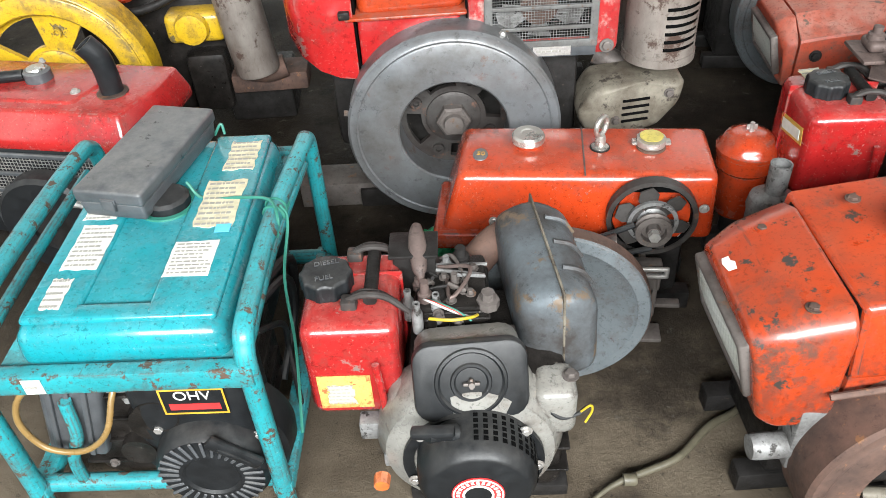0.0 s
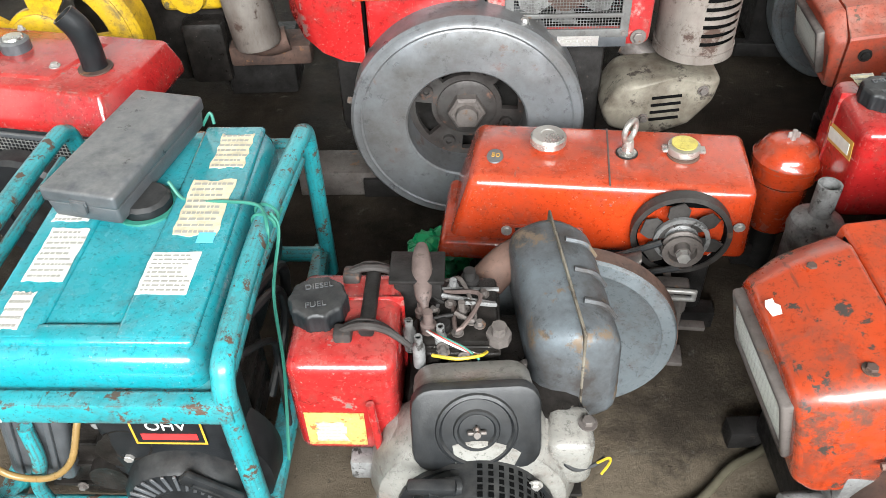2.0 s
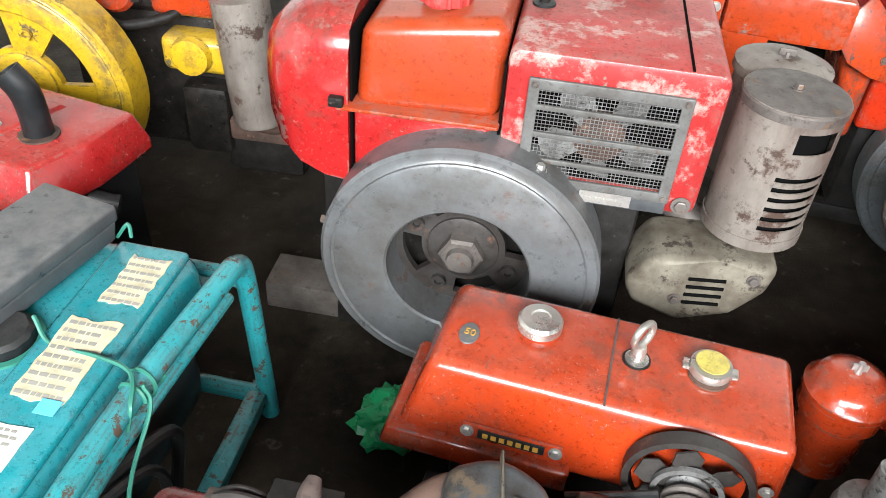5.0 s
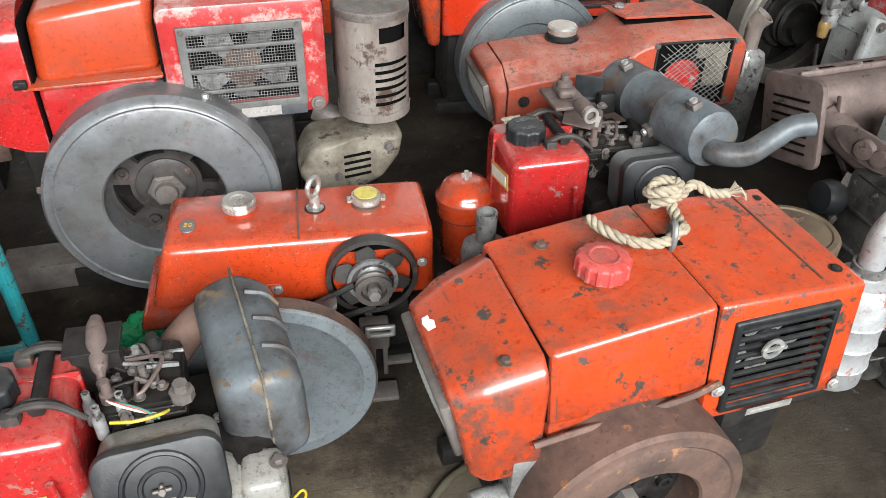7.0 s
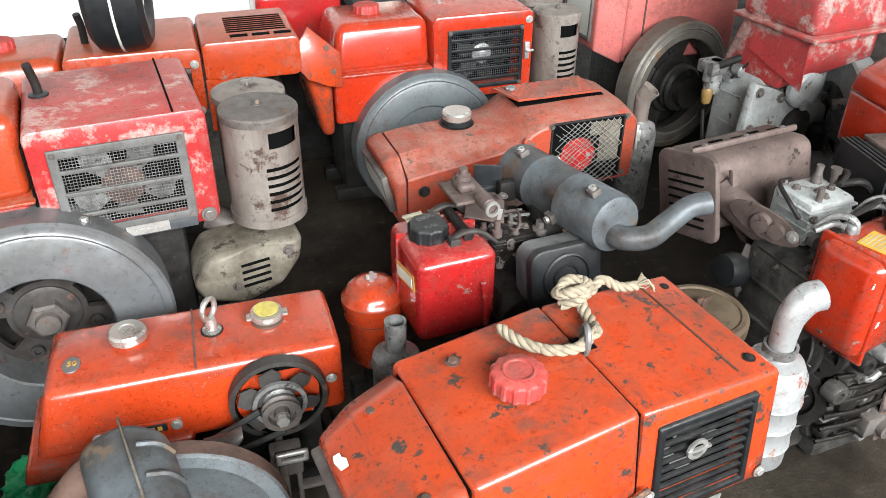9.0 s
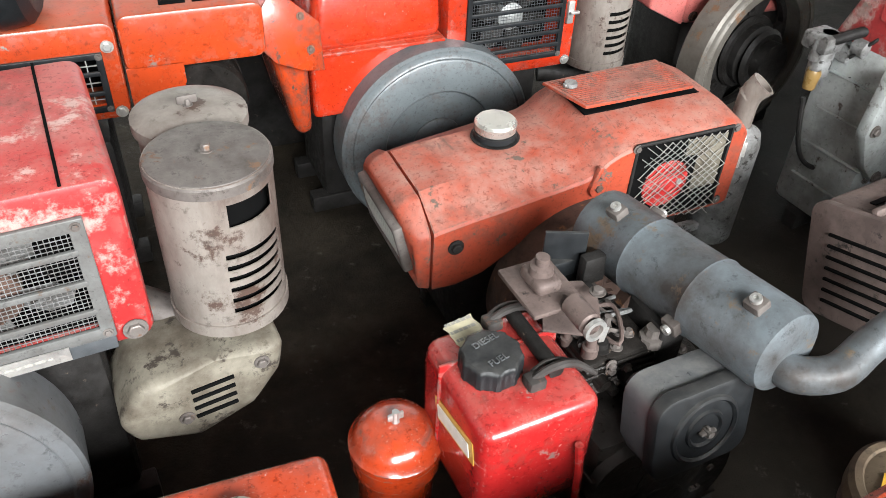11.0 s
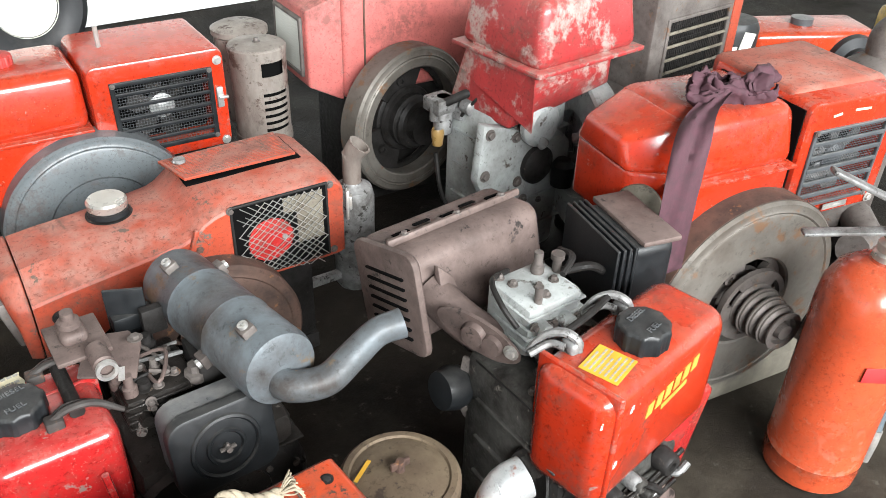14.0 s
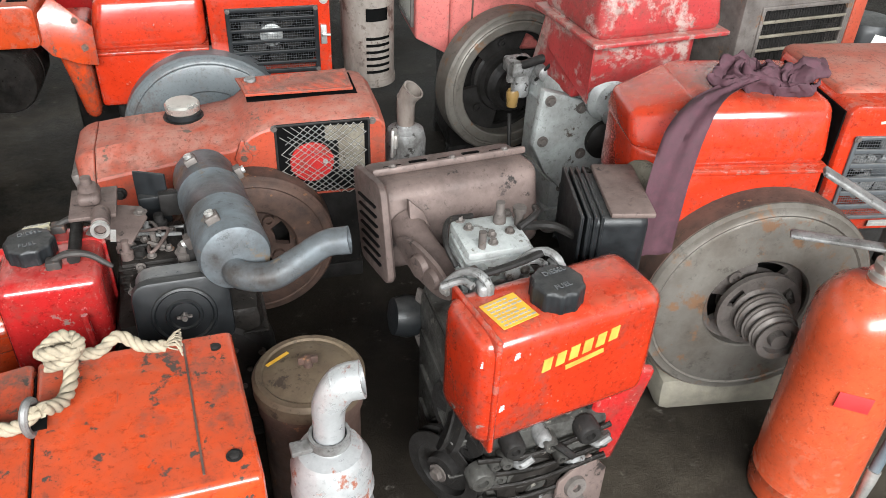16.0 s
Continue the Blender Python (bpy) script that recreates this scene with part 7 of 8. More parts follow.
def engine_k():
    e = thing("diesel_engine", pose(0, 0, 0, 0, 0, 0), "small diesel engine with red tank and brown box silencer", "engine", "diesel engines")
    m5 = pose(1.525, 1.035, 0, 0, 0, 9)
    t = part("fuel_tank", moved(box(-0.158, 0.178, -0.08, 0.062, 0.31, 0.535, 0.034, 5), m5), VIVID, e, "glossy red fuel tank with gold transfer")
    part("tank_seam", moved(box(-0.159, -0.149, -0.084, 0.066, 0.306, 0.539, 0.014, 3), m5 @ Matrix.Translation((0.022, 0, 0))), VIVID, t)
    knob_cap(t, (1.526, 1.012, 0.535), 0.040, 0.036)
    patch(0.065, 0.062, m5 @ pose(-0.085, -0.022, 0.5355, 0, 0, 8), YLABEL, t, "label", "yellow printed instruction label", 7, INK)
    # brand transfer as plain gold shapes
    for k in range(6):
        part("brand_mark", moved(prism([(-0.011, -0.012), (0.005, -0.012), (0.011, 0.012), (-0.005, 0.012)], -0.0015, 0, "y"), m5 @ pose(-0.045 + 0.024 * k, -0.0805, 0.462 + 0.004 * k, 0, -9, 0)), GOLD, t)
    patch(0.07, 0.009, m5 @ pose(0.025, -0.0805, 0.448, 90, 0, 0) @ pose(0, 0, 0, 0, 0, 9), GOLD, t, "brand_bar", "", 0)
    for q in ((-0.148, -0.068, 0.49), (-0.10, -0.0808, 0.50), (-0.118, -0.0808, 0.40)):
        patch(0.012, 0.016, m5 @ pose(*q, 90, 0, -30 if q[0] < -0.14 else 0), WHITE, t, "paint_chip", "", 0, None, 0.7, 0.0006)
    bracket = [(1.425, 1.062), (1.555, 1.085)]
    for x, y in bracket:
        part("tank_clamp", join(box(x - 0.012, x + 0.014, y - 0.02, y + 0.008, 0.525, 0.552, 0.006, 3), tube([(x + 0.005, y - 0.018, 0.535), (x + 0.002, y - 0.012, 0.556), (x - 0.01, y + 0.008, 0.562), (x - 0.03, y + 0.025, 0.552), (x - 0.055, y + 0.03, 0.53)], [0.005, 0.007, 0.0075, 0.006, 0.005], 8, 5), tube([(x - 0.02, y - 0.01, 0.55), (x - 0.03, y + 0.01, 0.548), (x - 0.06, y + 0.02, 0.535)], 0.006, 8)), GREYCAST, e, "grey cast tank clamp")
    part("tank_rod", tube([(1.42, 1.075, 0.55), (1.49, 1.085, 0.555), (1.55, 1.10, 0.56)], 0.006, 8), DARKIRON, e)
    # cast inlet and head
    mound(e, "inlet_casting", (1.495, 1.215, 0.43), (0.12, 0.11, 0.10), 12, PALECAST, "oxidised aluminium rocker cover", 6)
    for stud in (lathe([(0, 0), (0.012, 0), (0.012, 0.02), (0.008, 0.03), (0.008, 0.05), (0, 0.05)], (1.52, 1.24, 0.52), "z", 10), lathe([(0, 0), (0.008, 0), (0.008, 0.03), (0.012, 0.035), (0.012, 0.045), (0, 0.045)], (1.55, 1.225, 0.52), "z", 10), lathe([(0, 0), (0.007, 0), (0.007, 0.04), (0, 0.04)], (1.465, 1.175, 0.52), "z", 10)):
        part("stud", stud, RUSTGREY, e)
    for run in (tube([(1.42, 1.17, 0.5), (1.41, 1.2, 0.53), (1.43, 1.25, 0.54), (1.48, 1.27, 0.53)], 0.005, 8), tube([(1.54, 1.2, 0.54), (1.58, 1.22, 0.55), (1.60, 1.27, 0.53)], 0.006, 8), tube([(1.56, 1.23, 0.52), (1.60, 1.20, 0.535), (1.65, 1.21, 0.50), (1.68, 1.24, 0.47)], 0.008, 8)):
        part("fuel_pipe", run, DARKIRON, e)
    mound(e, "crankcase", (1.50, 1.13, 0.0), (0.25, 0.24, 0.43), 6, OILYCAST, "oily grey crankcase", 14)
    part("cylinder_fins", join(*[box(1.38, 1.44, 1.06, 1.22, 0.30 + 0.014 * i, 0.305 + 0.014 * i, 0.001, 1) for i in range(9)]), DARKIRON, e)
    mound(e, "gear_case", (1.535, 1.05, 0.0), (0.22, 0.15, 0.29), 31, OILYCAST, "oily grey gear case", 12)
    part("round_cover", join(lathe([(0, 0), (0.062, 0), (0.06, 0.012), (0.045, 0.02), (0.03, 0.022), (0.028, 0.012), (0, 0.012)], (1.50, 0.975, 0.17), "y", 30)), GREASE, e, "greasy round cover")
    belt_wheel = pulley(e, (0, 0, 0), 0.078, 3, 0.024, DARKIRON)
    belt_wheel.matrix_basis = pose(1.362, 1.03, 0.17, 0, 0, -58)
    part("shaft_bolt", hexbolt((1.362, 1.03, 0.17), 0.012, 0.012), RUSTGREY, e).matrix_basis = pose(1.355, 1.026, 0.17, 0, 0, -58) @ Matrix.Translation((-1.362, -1.03, -0.17))
    bp = part("foot_plate", moved(prism([(-0.05, -0.075), (0.055, -0.06), (0.06, 0.04), (0.02, 0.075), (-0.04, 0.03)], 0, 0.008, "y", 0.003), pose(1.585, 0.945, 0.135, -12, 8, 6)), BROWNSTEEL, e, "brown rusty foot plate")
    part("plate_eye", moved(lathe([(0.008, 0), (0.022, 0), (0.02, 0.008), (0.008, 0.008)], (-0.005, 0.0, 0.015), "y", 18, True), pose(1.585, 0.945, 0.135, -12, 8, 6)), RUSTGREY, bp)
    for k, q in enumerate(((1.46, 0.965, 0.24), (1.53, 0.96, 0.265), (1.60, 0.965, 0.25), (1.475, 0.962, 0.10), (1.545, 0.958, 0.07))):
        part("fuel_elbow", tube([q, (q[0] + 0.01, q[1] - 0.02, q[2] + 0.004), (q[0] + 0.03, q[1] - 0.022, q[2] + 0.018 * (-1) ** k)], 0.007, 8), (GREYCAST, DARKIRON)[k % 2], e)
    part("pulley", moved(lathe([(0, -0.03), (0.058, -0.03), (0.06, -0.02), (0.05, -0.012), (0.06, -0.004), (0.058, 0), (0.03, 0.002), (0.02, -0.01), (0, -0.01)], (0, 0, 0), "z", 32), pose(1.375, 1.06, 0.27, 0, -75, -20)), DARKIRON, e, "black fan wheel")
    part("side_knob", moved(lathe([(0, 0), (0.036, 0), (0.04, 0.02), (0.034, 0.045), (0, 0.05)], (0, 0, 0), "z", 24), pose(1.375, 1.25, 0.34, 0, -80, 0)), BLACKPL, e, "black plastic knob")
    rnd = random.Random(21)
    for k in range(16):
        x, y, z = 1.40 + 0.25 * rnd.random(), 0.955 + 0.02 * rnd.random(), 0.06 + 0.22 * rnd.random()
        r = rnd.uniform(0.008, 0.024)
        part("boss", lathe([(0, -0.02), (r, -0.02), (r, 0.006), (r * 0.8, 0.012), (r * 0.4, 0.012), (r * 0.35, 0.004), (0, 0.004)], (x, y, z), "y", 14), (OILYCAST, DARKIRON, GREYCAST)[k % 3], e)
    for k in range(6):
        z = 0.08 + 0.035 * k
        part("rib", tube([(1.40, 0.962, z), (1.5, 0.95, z + 0.01 * rnd.random()), (1.64, 0.965, z + 0.02 * rnd.random())], 0.005, 7), GREASE, e)
    for k in range(9):
        part("stud", lathe([(0, 0), (0.006, 0), (0.006, 0.016), (0.004, 0.018), (0.004, 0.028), (0, 0.028)], (1.42 + 0.027 * k, 0.985 + 0.02 * rnd.random(), 0.295), "z", 8), STEEL if k % 3 == 0 else DARKIRON, e)
    part("starter_gear", moved(polar_plate(0.02, 0.07, 0, 0.02, [(a, 16, 0.032, 0.058) for a in (0, 72, 144, 216, 288)]), pose(1.385, 1.03, 0.29, 0, 0, -70)), DARKIRON, e, "black spoked fan wheel")
    part("red_guard", moved(box(-0.045, 0.045, -0.012, 0.012, -0.11, 0.11, 0.012, 3), pose(1.655, 0.995, 0.265, 0, 14, 0)), RED, e, "red sheet side guard")
    part("foot_bracket", join(box(1.50, 1.60, 0.93, 0.98, 0.08, 0.13, 0.006), lathe([(0.01, 0), (0.022, 0), (0.022, 0.02), (0.01, 0.02)], (1.55, 0.935, 0.10), "y", 16, True)), RUSTGREY, e)
    # brown box muffler with slots
    mm = pose(1.497, 1.42, 0.468, -15, 0, 4) @ pose(0, 0, -0.482)
    mu = part("exhaust_silencer", moved(warp(box(-0.165, 0.16, -0.06, 0.085, 0.385, 0.565, 0.025, 4), lambda x, y, z: (x, y, z - 0.02 * max(0, (-y) / 0.06) * (z > 0.47))), mm), BROWNSTEEL, e, "brown burnt box silencer with slots")
    part("end_plate", moved(warp(shell(-0.175, -0.005, -0.005, 0.012, 0.37, 0.565, 0.025, None, 0.1, 0.005), lambda x, y, z: (y * 1.0 - 0.168, -0.095 + (x + 0.175) * 1.08, z)), mm), BROWNSTEEL, mu)
    for i in range(7):
        part("slot", moved(box(-0.1775, -0.172, -0.06, 0.05, 0.40 + 0.019 * i, 0.4045 + 0.019 * i, 0.001), mm), HOLE, mu)
    for i in range(5):
        part("slot", moved(box(-0.13 + 0.055 * i, -0.095 + 0.055 * i, 0.012 + 0.012 * (i % 2), 0.022 + 0.012 * (i % 2), 0.5635, 0.5665, 0.0005), mm), HOLE, mu)
    part("ridge", moved(box(-0.16, 0.155, -0.012, 0.0, 0.557, 0.572, 0.005), mm), BROWNSTEEL, mu)
    for x in (-0.12, 0.0, 0.11):
        part("bolt", moved(hexbolt((x, -0.006, 0.57), 0.006, 0.006, "z"), mm), RUSTGREY, mu)
    part("heat_guard", moved(prism([(0.0, 0.53), (0.0, 0.42), (0.045, 0.34), (0.075, 0.34), (0.03, 0.50)], -0.09, -0.075, "y", 0.004), mm @ pose(-0.12, 0, 0)), BROWNSTEEL, mu)
    # oval heat shield from the silencer to the head, and the brown side plate with its sticker
    sm = pose(1.378, 1.215, 0.475, 0, 10, -70)
    part("heat_shield", moved(join(prism([(0.082 * math.cos(a) * (1 if abs(math.cos(a)) > 0.5 else 1.1), 0.032 * math.sin(a)) for a in np.linspace(0, 2 * math.pi, 21)[:-1]], -0.004, 0.004, "y", 0.003), lathe([(0, 0), (0.024, 0), (0.02, 0.01), (0, 0.013)], (-0.005, -0.004, 0), "y", 20), lathe([(0, 0), (0.02, 0), (0.017, 0.009), (0, 0.011)], (0.03, -0.004, 0), "y", 20)), sm), BROWNSTEEL, mu, "oval brown heat shield")
    part("shield_bolt", moved(hexbolt((0.064, -0.004, 0.008), 0.009, 0.008), sm), STEEL, mu)
    sp2 = pose(1.405, 1.215, 0.325, 0, 8, -50)
    pl = part("side_plate", moved(prism([(-0.055, 0.075), (0.06, 0.06), (0.058, -0.085), (0.03, -0.09), (-0.03, -0.06), (-0.055, -0.02)], -0.004, 0.004, "y", 0.003), sp2), RUSTGREY, e, "brown dusty sheet plate")
    part("sticker", moved(prism([(0.014 * math.cos(a), 0.028 * math.sin(a)) for a in np.linspace(0, 2 * math.pi, 17)[:-1]], -0.0055, -0.004, "y"), sp2 @ pose(-0.035, 0, 0.02, 0, 20, 0)), WHITE, pl, "oval white and green sticker")
    part("sticker_band", moved(prism([(-0.012, -0.018), (0.012, -0.012), (0.012, 0.0), (-0.012, 0.002)], -0.0065, -0.0055, "y"), sp2 @ pose(-0.035, 0, 0.02, 0, 20, 0)), GREENBAG, pl)
    for q in ((-0.03, -0.035), (0.035, -0.06), (0.04, 0.04)):
        part("bolt", moved(hexbolt((q[0], -0.004, q[1]), 0.007, 0.006), sp2), RUSTGREY, pl)
    part("exhaust_port", tube([(1.38, 1.36, 0.48), (1.40, 1.28, 0.45), (1.44, 1.21, 0.42)], 0.035, 14, 6, False, 0.8), BROWNSTEEL, mu)
    # black air cleaner with pleats
    am = pose(1.735, 1.245, 0.02, 0, 0, -14)
    ac = part("air_cleaner", moved(box(-0.06, 0.055, -0.085, 0.085, 0.40, 0.535, 0.02, 3), am), BLACKPL, e, "black plastic air cleaner with pleated side")
    for i in range(4):
        part("pleat", moved(box(-0.072 + 0.012 * i, -0.066 + 0.012 * i, -0.09, 0.09, 0.395, 0.54, 0.002, 1), am), BLACKPL, ac)
    part("cover", moved(box(-0.02, 0.06, -0.088, 0.088, 0.534, 0.546, 0.005), am), BROWNSTEEL, ac, "brown dusty cover plate")
    return e


engine_k()


# ---- generator ----
def generator():
    e = thing("generator", pose(0, 0, 0), "teal portable generator in a chipped tubular frame", "generator")
    for x, xb in ((-0.34, -0.32), (-0.775, -0.765)):
        part("frame_pipe", tube([(x, 0.83, 0.0), (x, 0.828, 0.15), (x, 0.825, 0.36), (x, 0.835, 0.415), (x, 0.88, 0.44), (x, 1.1, 0.442), (xb, 1.34, 0.442), (xb, 1.395, 0.43), (xb, 1.42, 0.39), (xb - 0.005, 1.45, 0.2), (xb - 0.01, 1.48, 0.0)], 0.0165, 14), TEALPIPE, e, "teal frame pipe with rust spots")
        part("inner_rail", tube([(x - 0.012, 0.86, 0.37), (x - 0.012, 1.1, 0.375), (xb - 0.012, 1.38, 0.38)], 0.011, 10), TEALPIPE, e)
        part("skid", box(x - 0.018, x + 0.018, 0.82, 1.48, 0.055, 0.085, 0.005), TEALPIPE, e)
    part("front_rail", box(-0.79, -0.33, 0.808, 0.836, 0.352, 0.392, 0.004), TEALPIPE, e, "teal front rail")
    part("cross_tube", tube([(-0.77, 0.85, 0.07), (-0.34, 0.85, 0.07)], 0.017, 12, 0), TEALPIPE, e)
    part("rear_rail", box(-0.77, -0.33, 1.42, 1.44, 0.36, 0.39, 0.004), TEALPIPE, e)
    part("cross_tube", tube([(-0.77, 1.46, 0.07), (-0.34, 1.46, 0.07)], 0.017, 12, 0), TEALPIPE, e)
    part("pipe_cap", lathe([(0, 0), (0.012, 0), (0.014, 0.008), (0, 0.01)], (-0.455, 0.835, 0.14), "y", 8), TEALPIPE, e)
    part("wire_hook", tube([(-0.70, 0.85, 0.07), (-0.69, 0.84, 0.15), (-0.66, 0.835, 0.22), (-0.655, 0.84, 0.3)], 0.011, 10), TEALPIPE, e)
    tk = part("fuel_tank", warp(box(-0.705, -0.365, 0.845, 1.40, 0.36, 0.445, 0.03, 4), lambda x, y, z: (x + (-0.535 - x) * 0.06 * (z - 0.36) / 0.085, y, z)), TEAL, e, "teal pressed fuel tank")
    part("tank_flange", box(-0.73, -0.352, 0.836, 1.415, 0.372, 0.382, 0.004), TEALPIPE, tk)
    for xa, xb in ((-0.687, -0.598), (-0.492, -0.383)):
        part("tank_shoulder", box(xa, xb, 0.872, 1.385, 0.436, 0.4535, 0.008, 3), TEAL, tk)
    part("tank_lip", box(-0.687, -0.383, 0.868, 0.905, 0.436, 0.4525, 0.008, 3), TEAL, tk)
    cap = part("fuel_cap", join(lathe([(0, 0), (0.042, 0), (0.042, 0.016), (0.036, 0.022), (0, 0.022)], (-0.535, 1.165, 0.445), "z", 12)), BLACKPL, tk, "black scalloped fuel cap")
    part("green_gasket", lathe([(0.043, 0), (0.052, 0), (0.052, 0.004), (0.043, 0.004)], (-0.535, 1.165, 0.445), "z", 30, True), GREENWIRE, tk)
    for x, y, w, h, mat, n, rag in ((-0.425, 1.305, 0.062, 0.11, CREAM, 7, 0.22), (-0.435, 1.15, 0.075, 0.15, CREAM, 9, 0.12), (-0.45, 1.0, 0.075, 0.09, WHITE, 9, 0.05), (-0.63, 1.04, 0.062, 0.12, WHITE, 9, 0.06), (-0.645, 0.925, 0.036, 0.075, WHITE, 5, 0.2), (-0.64, 1.14, 0.06, 0.05, WHITE, 4, 0.1)):
        patch(w, h, pose(x, y, 0.4537, 0, 0, 0), mat, tk, "instruction_sticker", "worn printed instruction sticker", n, INK, rag)
    bl = patch(0.026, 0.022, pose(-0.414, 1.075, 0.4556), BLUEINK, tk, "sticker_patch", "", 0)
    patch(0.03, 0.03, pose(-0.665, 0.8075, 0.372, 90, 0, 0), WHITE, e, "number_sticker", "small white number sticker", 1)
    # engine end with recoil
    mound(e, "engine_block", (-0.53, 1.0, 0.05), (0.30, 0.26, 0.28), 3, GREASE, "black air-cooled engine", 6)
    part("alternator", lathe([(0, 0), (0.12, 0), (0.13, 0.02), (0.13, 0.2), (0.11, 0.23), (0, 0.23)], (-0.52, 1.38, 0.20), "y", 36), BLACKPL, e)
    sh = part("fan_shroud", join(lathe([(0, -0.08), (0.13, -0.08), (0.135, -0.06), (0.13, -0.012), (0.115, 0.0), (0, 0)], (-0.455, 0.855, 0.135), "y", 48), box(-0.57, -0.36, 0.85, 0.96, 0.14, 0.335, 0.025, 3)), BLACKPL, e, "black fan shroud")
    rs = part("recoil_cover", lathe([(0, 0), (0.045, 0.0), (0.05, 0.004), (0.088, 0.0), (0.098, -0.012), (0.102, -0.04)], (-0.45, 0.815, 0.128), "y", 44), BLACKPL, e, "black slotted recoil cover")
    for k in range(30):
        part("louvre", moved(box(-0.0026, 0.0026, -0.003, 0.001, 0.055, 0.09, 0.0008, 1), Matrix.Translation((-0.45, 0.8125, 0.128)) @ Matrix.Rotation(2 * math.pi * k / 30, 4, "Y") @ Matrix.Rotation(radians(18), 4, "Z")), GREYPL, rs)
    part("pull_handle", moved(join(box(-0.05, 0.05, -0.014, 0.0, -0.013, 0.013, 0.006), box(-0.03, 0.03, -0.018, -0.012, -0.004, 0.004, 0.002)), pose(-0.395, 0.812, 0.20, 0, 40, 0)), BLACKPL, rs, "black pull handle")
    for q in ((-0.53, 0.21), (-0.365, 0.185), (-0.36, 0.08), (-0.535, 0.08)):
        part("bolt", hexbolt((q[0], 0.852, q[1]), 0.008, 0.008), STEEL, sh)
    LABEL_AT = pose(-0.452, 0.8475, 0.282, 90, 0, 0) @ Matrix.Diagonal((1.3, 1.3, 1, 1))
    lb = patch(0.082, 0.046, LABEL_AT, BLACKPL, e, "engine_label", "black and yellow engine label reading OHV", 0)
    part("label_top", moved(box(-0.039, 0.039, 0.0005, 0.0205, 0.0012, 0.0018), LABEL_AT), BLACKPL, lb)
    part("label_edge", moved(warp(framed(-0.041, 0.041, -0.023, 0.023, 0.0013, 0.0022, 0.0025), lambda x, y, z: (x, z, y)), LABEL_AT), YLABEL, lb)
    slab_text("OHV", 0.022, LABEL_AT @ pose(0, 0.0105, 0.002), WHITE, lb)
    part("brand_bar", moved(box(-0.032, 0.032, -0.015, -0.004, 0.0012, 0.002), LABEL_AT), REDINK, lb)
    cp = part("carburettor", join(box(-0.60, -0.55, 0.86, 0.93, 0.29, 0.34, 0.006), lathe([(0, 0), (0.02, 0), (0.022, 0.02), (0.018, 0.04), (0, 0.04)], (-0.575, 0.89, 0.25), "z", 18)), ALU, e, "small carburettor")
    ac = part("air_box", moved(box(-0.05, 0.05, -0.03, 0.03, -0.10, 0.10, 0.012, 3), pose(-0.665, 0.88, 0.245, 0, 12, 0)), GREYPL, e, "grey ribbed plastic air box")
    for k in range(3):
        part("rib", moved(box(-0.035 + 0.028 * k, -0.025 + 0.028 * k, -0.036, -0.028, -0.09, 0.09, 0.003), pose(-0.665, 0.88, 0.245, 0, 12, 0)), GREYPL, ac)
    part("fuel_hose", tube([(-0.66, 0.85, 0.34), (-0.71, 0.83, 0.33), (-0.735, 0.825, 0.27), (-0.71, 0.82, 0.21), (-0.65, 0.818, 0.20), (-0.60, 0.82, 0.24), (-0.585, 0.85, 0.29), (-0.58, 0.87, 0.31)], 0.0055, 10), YHOSE, e, "amber fuel hose loop")
    part("cable", join(tube([(-0.36, 0.95, 0.33), (-0.345, 1.05, 0.25), (-0.36, 1.1, 0.14), (-0.33, 1.0, 0.08)], 0.006, 8), tube([(-0.37, 1.0, 0.34), (-0.34, 1.12, 0.3), (-0.35, 1.15, 0.18), (-0.37, 1.05, 0.1)], 0.008, 8), tube([(-0.38, 1.05, 0.33), (-0.35, 1.2, 0.28), (-0.36, 1.2, 0.15)], 0.01, 8)), RUBBER, e, "black cables")
    for run in (tube([(-0.50, 1.19, 0.475), (-0.47, 1.17, 0.452), (-0.40, 1.16, 0.458), (-0.345, 1.14, 0.465), (-0.325, 1.10, 0.455), (-0.33, 1.09, 0.42)], 0.003, 6), tube([(-0.325, 1.13, 0.46), (-0.315, 1.12, 0.43), (-0.325, 1.06, 0.35), (-0.315, 1.0, 0.24), (-0.315, 0.92, 0.1)], 0.003, 6), tube([(0.019 * math.cos(a) - 0.338, 1.12 + 0.004 * a, 0.44 + 0.019 * math.sin(a)) for a in np.linspace(0, 12.5, 40)], 0.003, 6, 0), tube([(-0.50, 1.39, 0.45), (-0.485, 1.40, 0.47), (-0.48, 1.395, 0.45)], 0.003, 6)):
        part("green_wire", run, GREENWIRE, e, "green plastic-coated wire")
    return e


generator()


def plastic_box():
    b = thing("plastic_box", pose(0, 0, 0), "dark grey plastic tool box lying on a teal tank", "box")
    m = Matrix.Translation((-0.58, 1.255, 0.4545)) @ Matrix.Rotation(radians(-12), 4, "Z")
    part("tub", moved(warp(box(-0.062, 0.062, -0.145, 0.145, 0.0, 0.035, 0.006, 3), lambda x, y, z: (x * (0.94 + 0.06 * z / 0.035), y * (0.97 + 0.03 * z / 0.035), z)), m), GREYPL, b)
    part("lid", moved(box(-0.065, 0.065, -0.148, 0.148, 0.033, 0.06, 0.006, 3), m), GREYPL, b, "flat dusty lid")
    part("latch", moved(join(box(-0.012, 0.012, -0.153, -0.146, 0.022, 0.044, 0.002), box(-0.015, 0.015, -0.151, -0.146, 0.036, 0.046, 0.002)), m), GREYPL, b)
    return b


plastic_box()


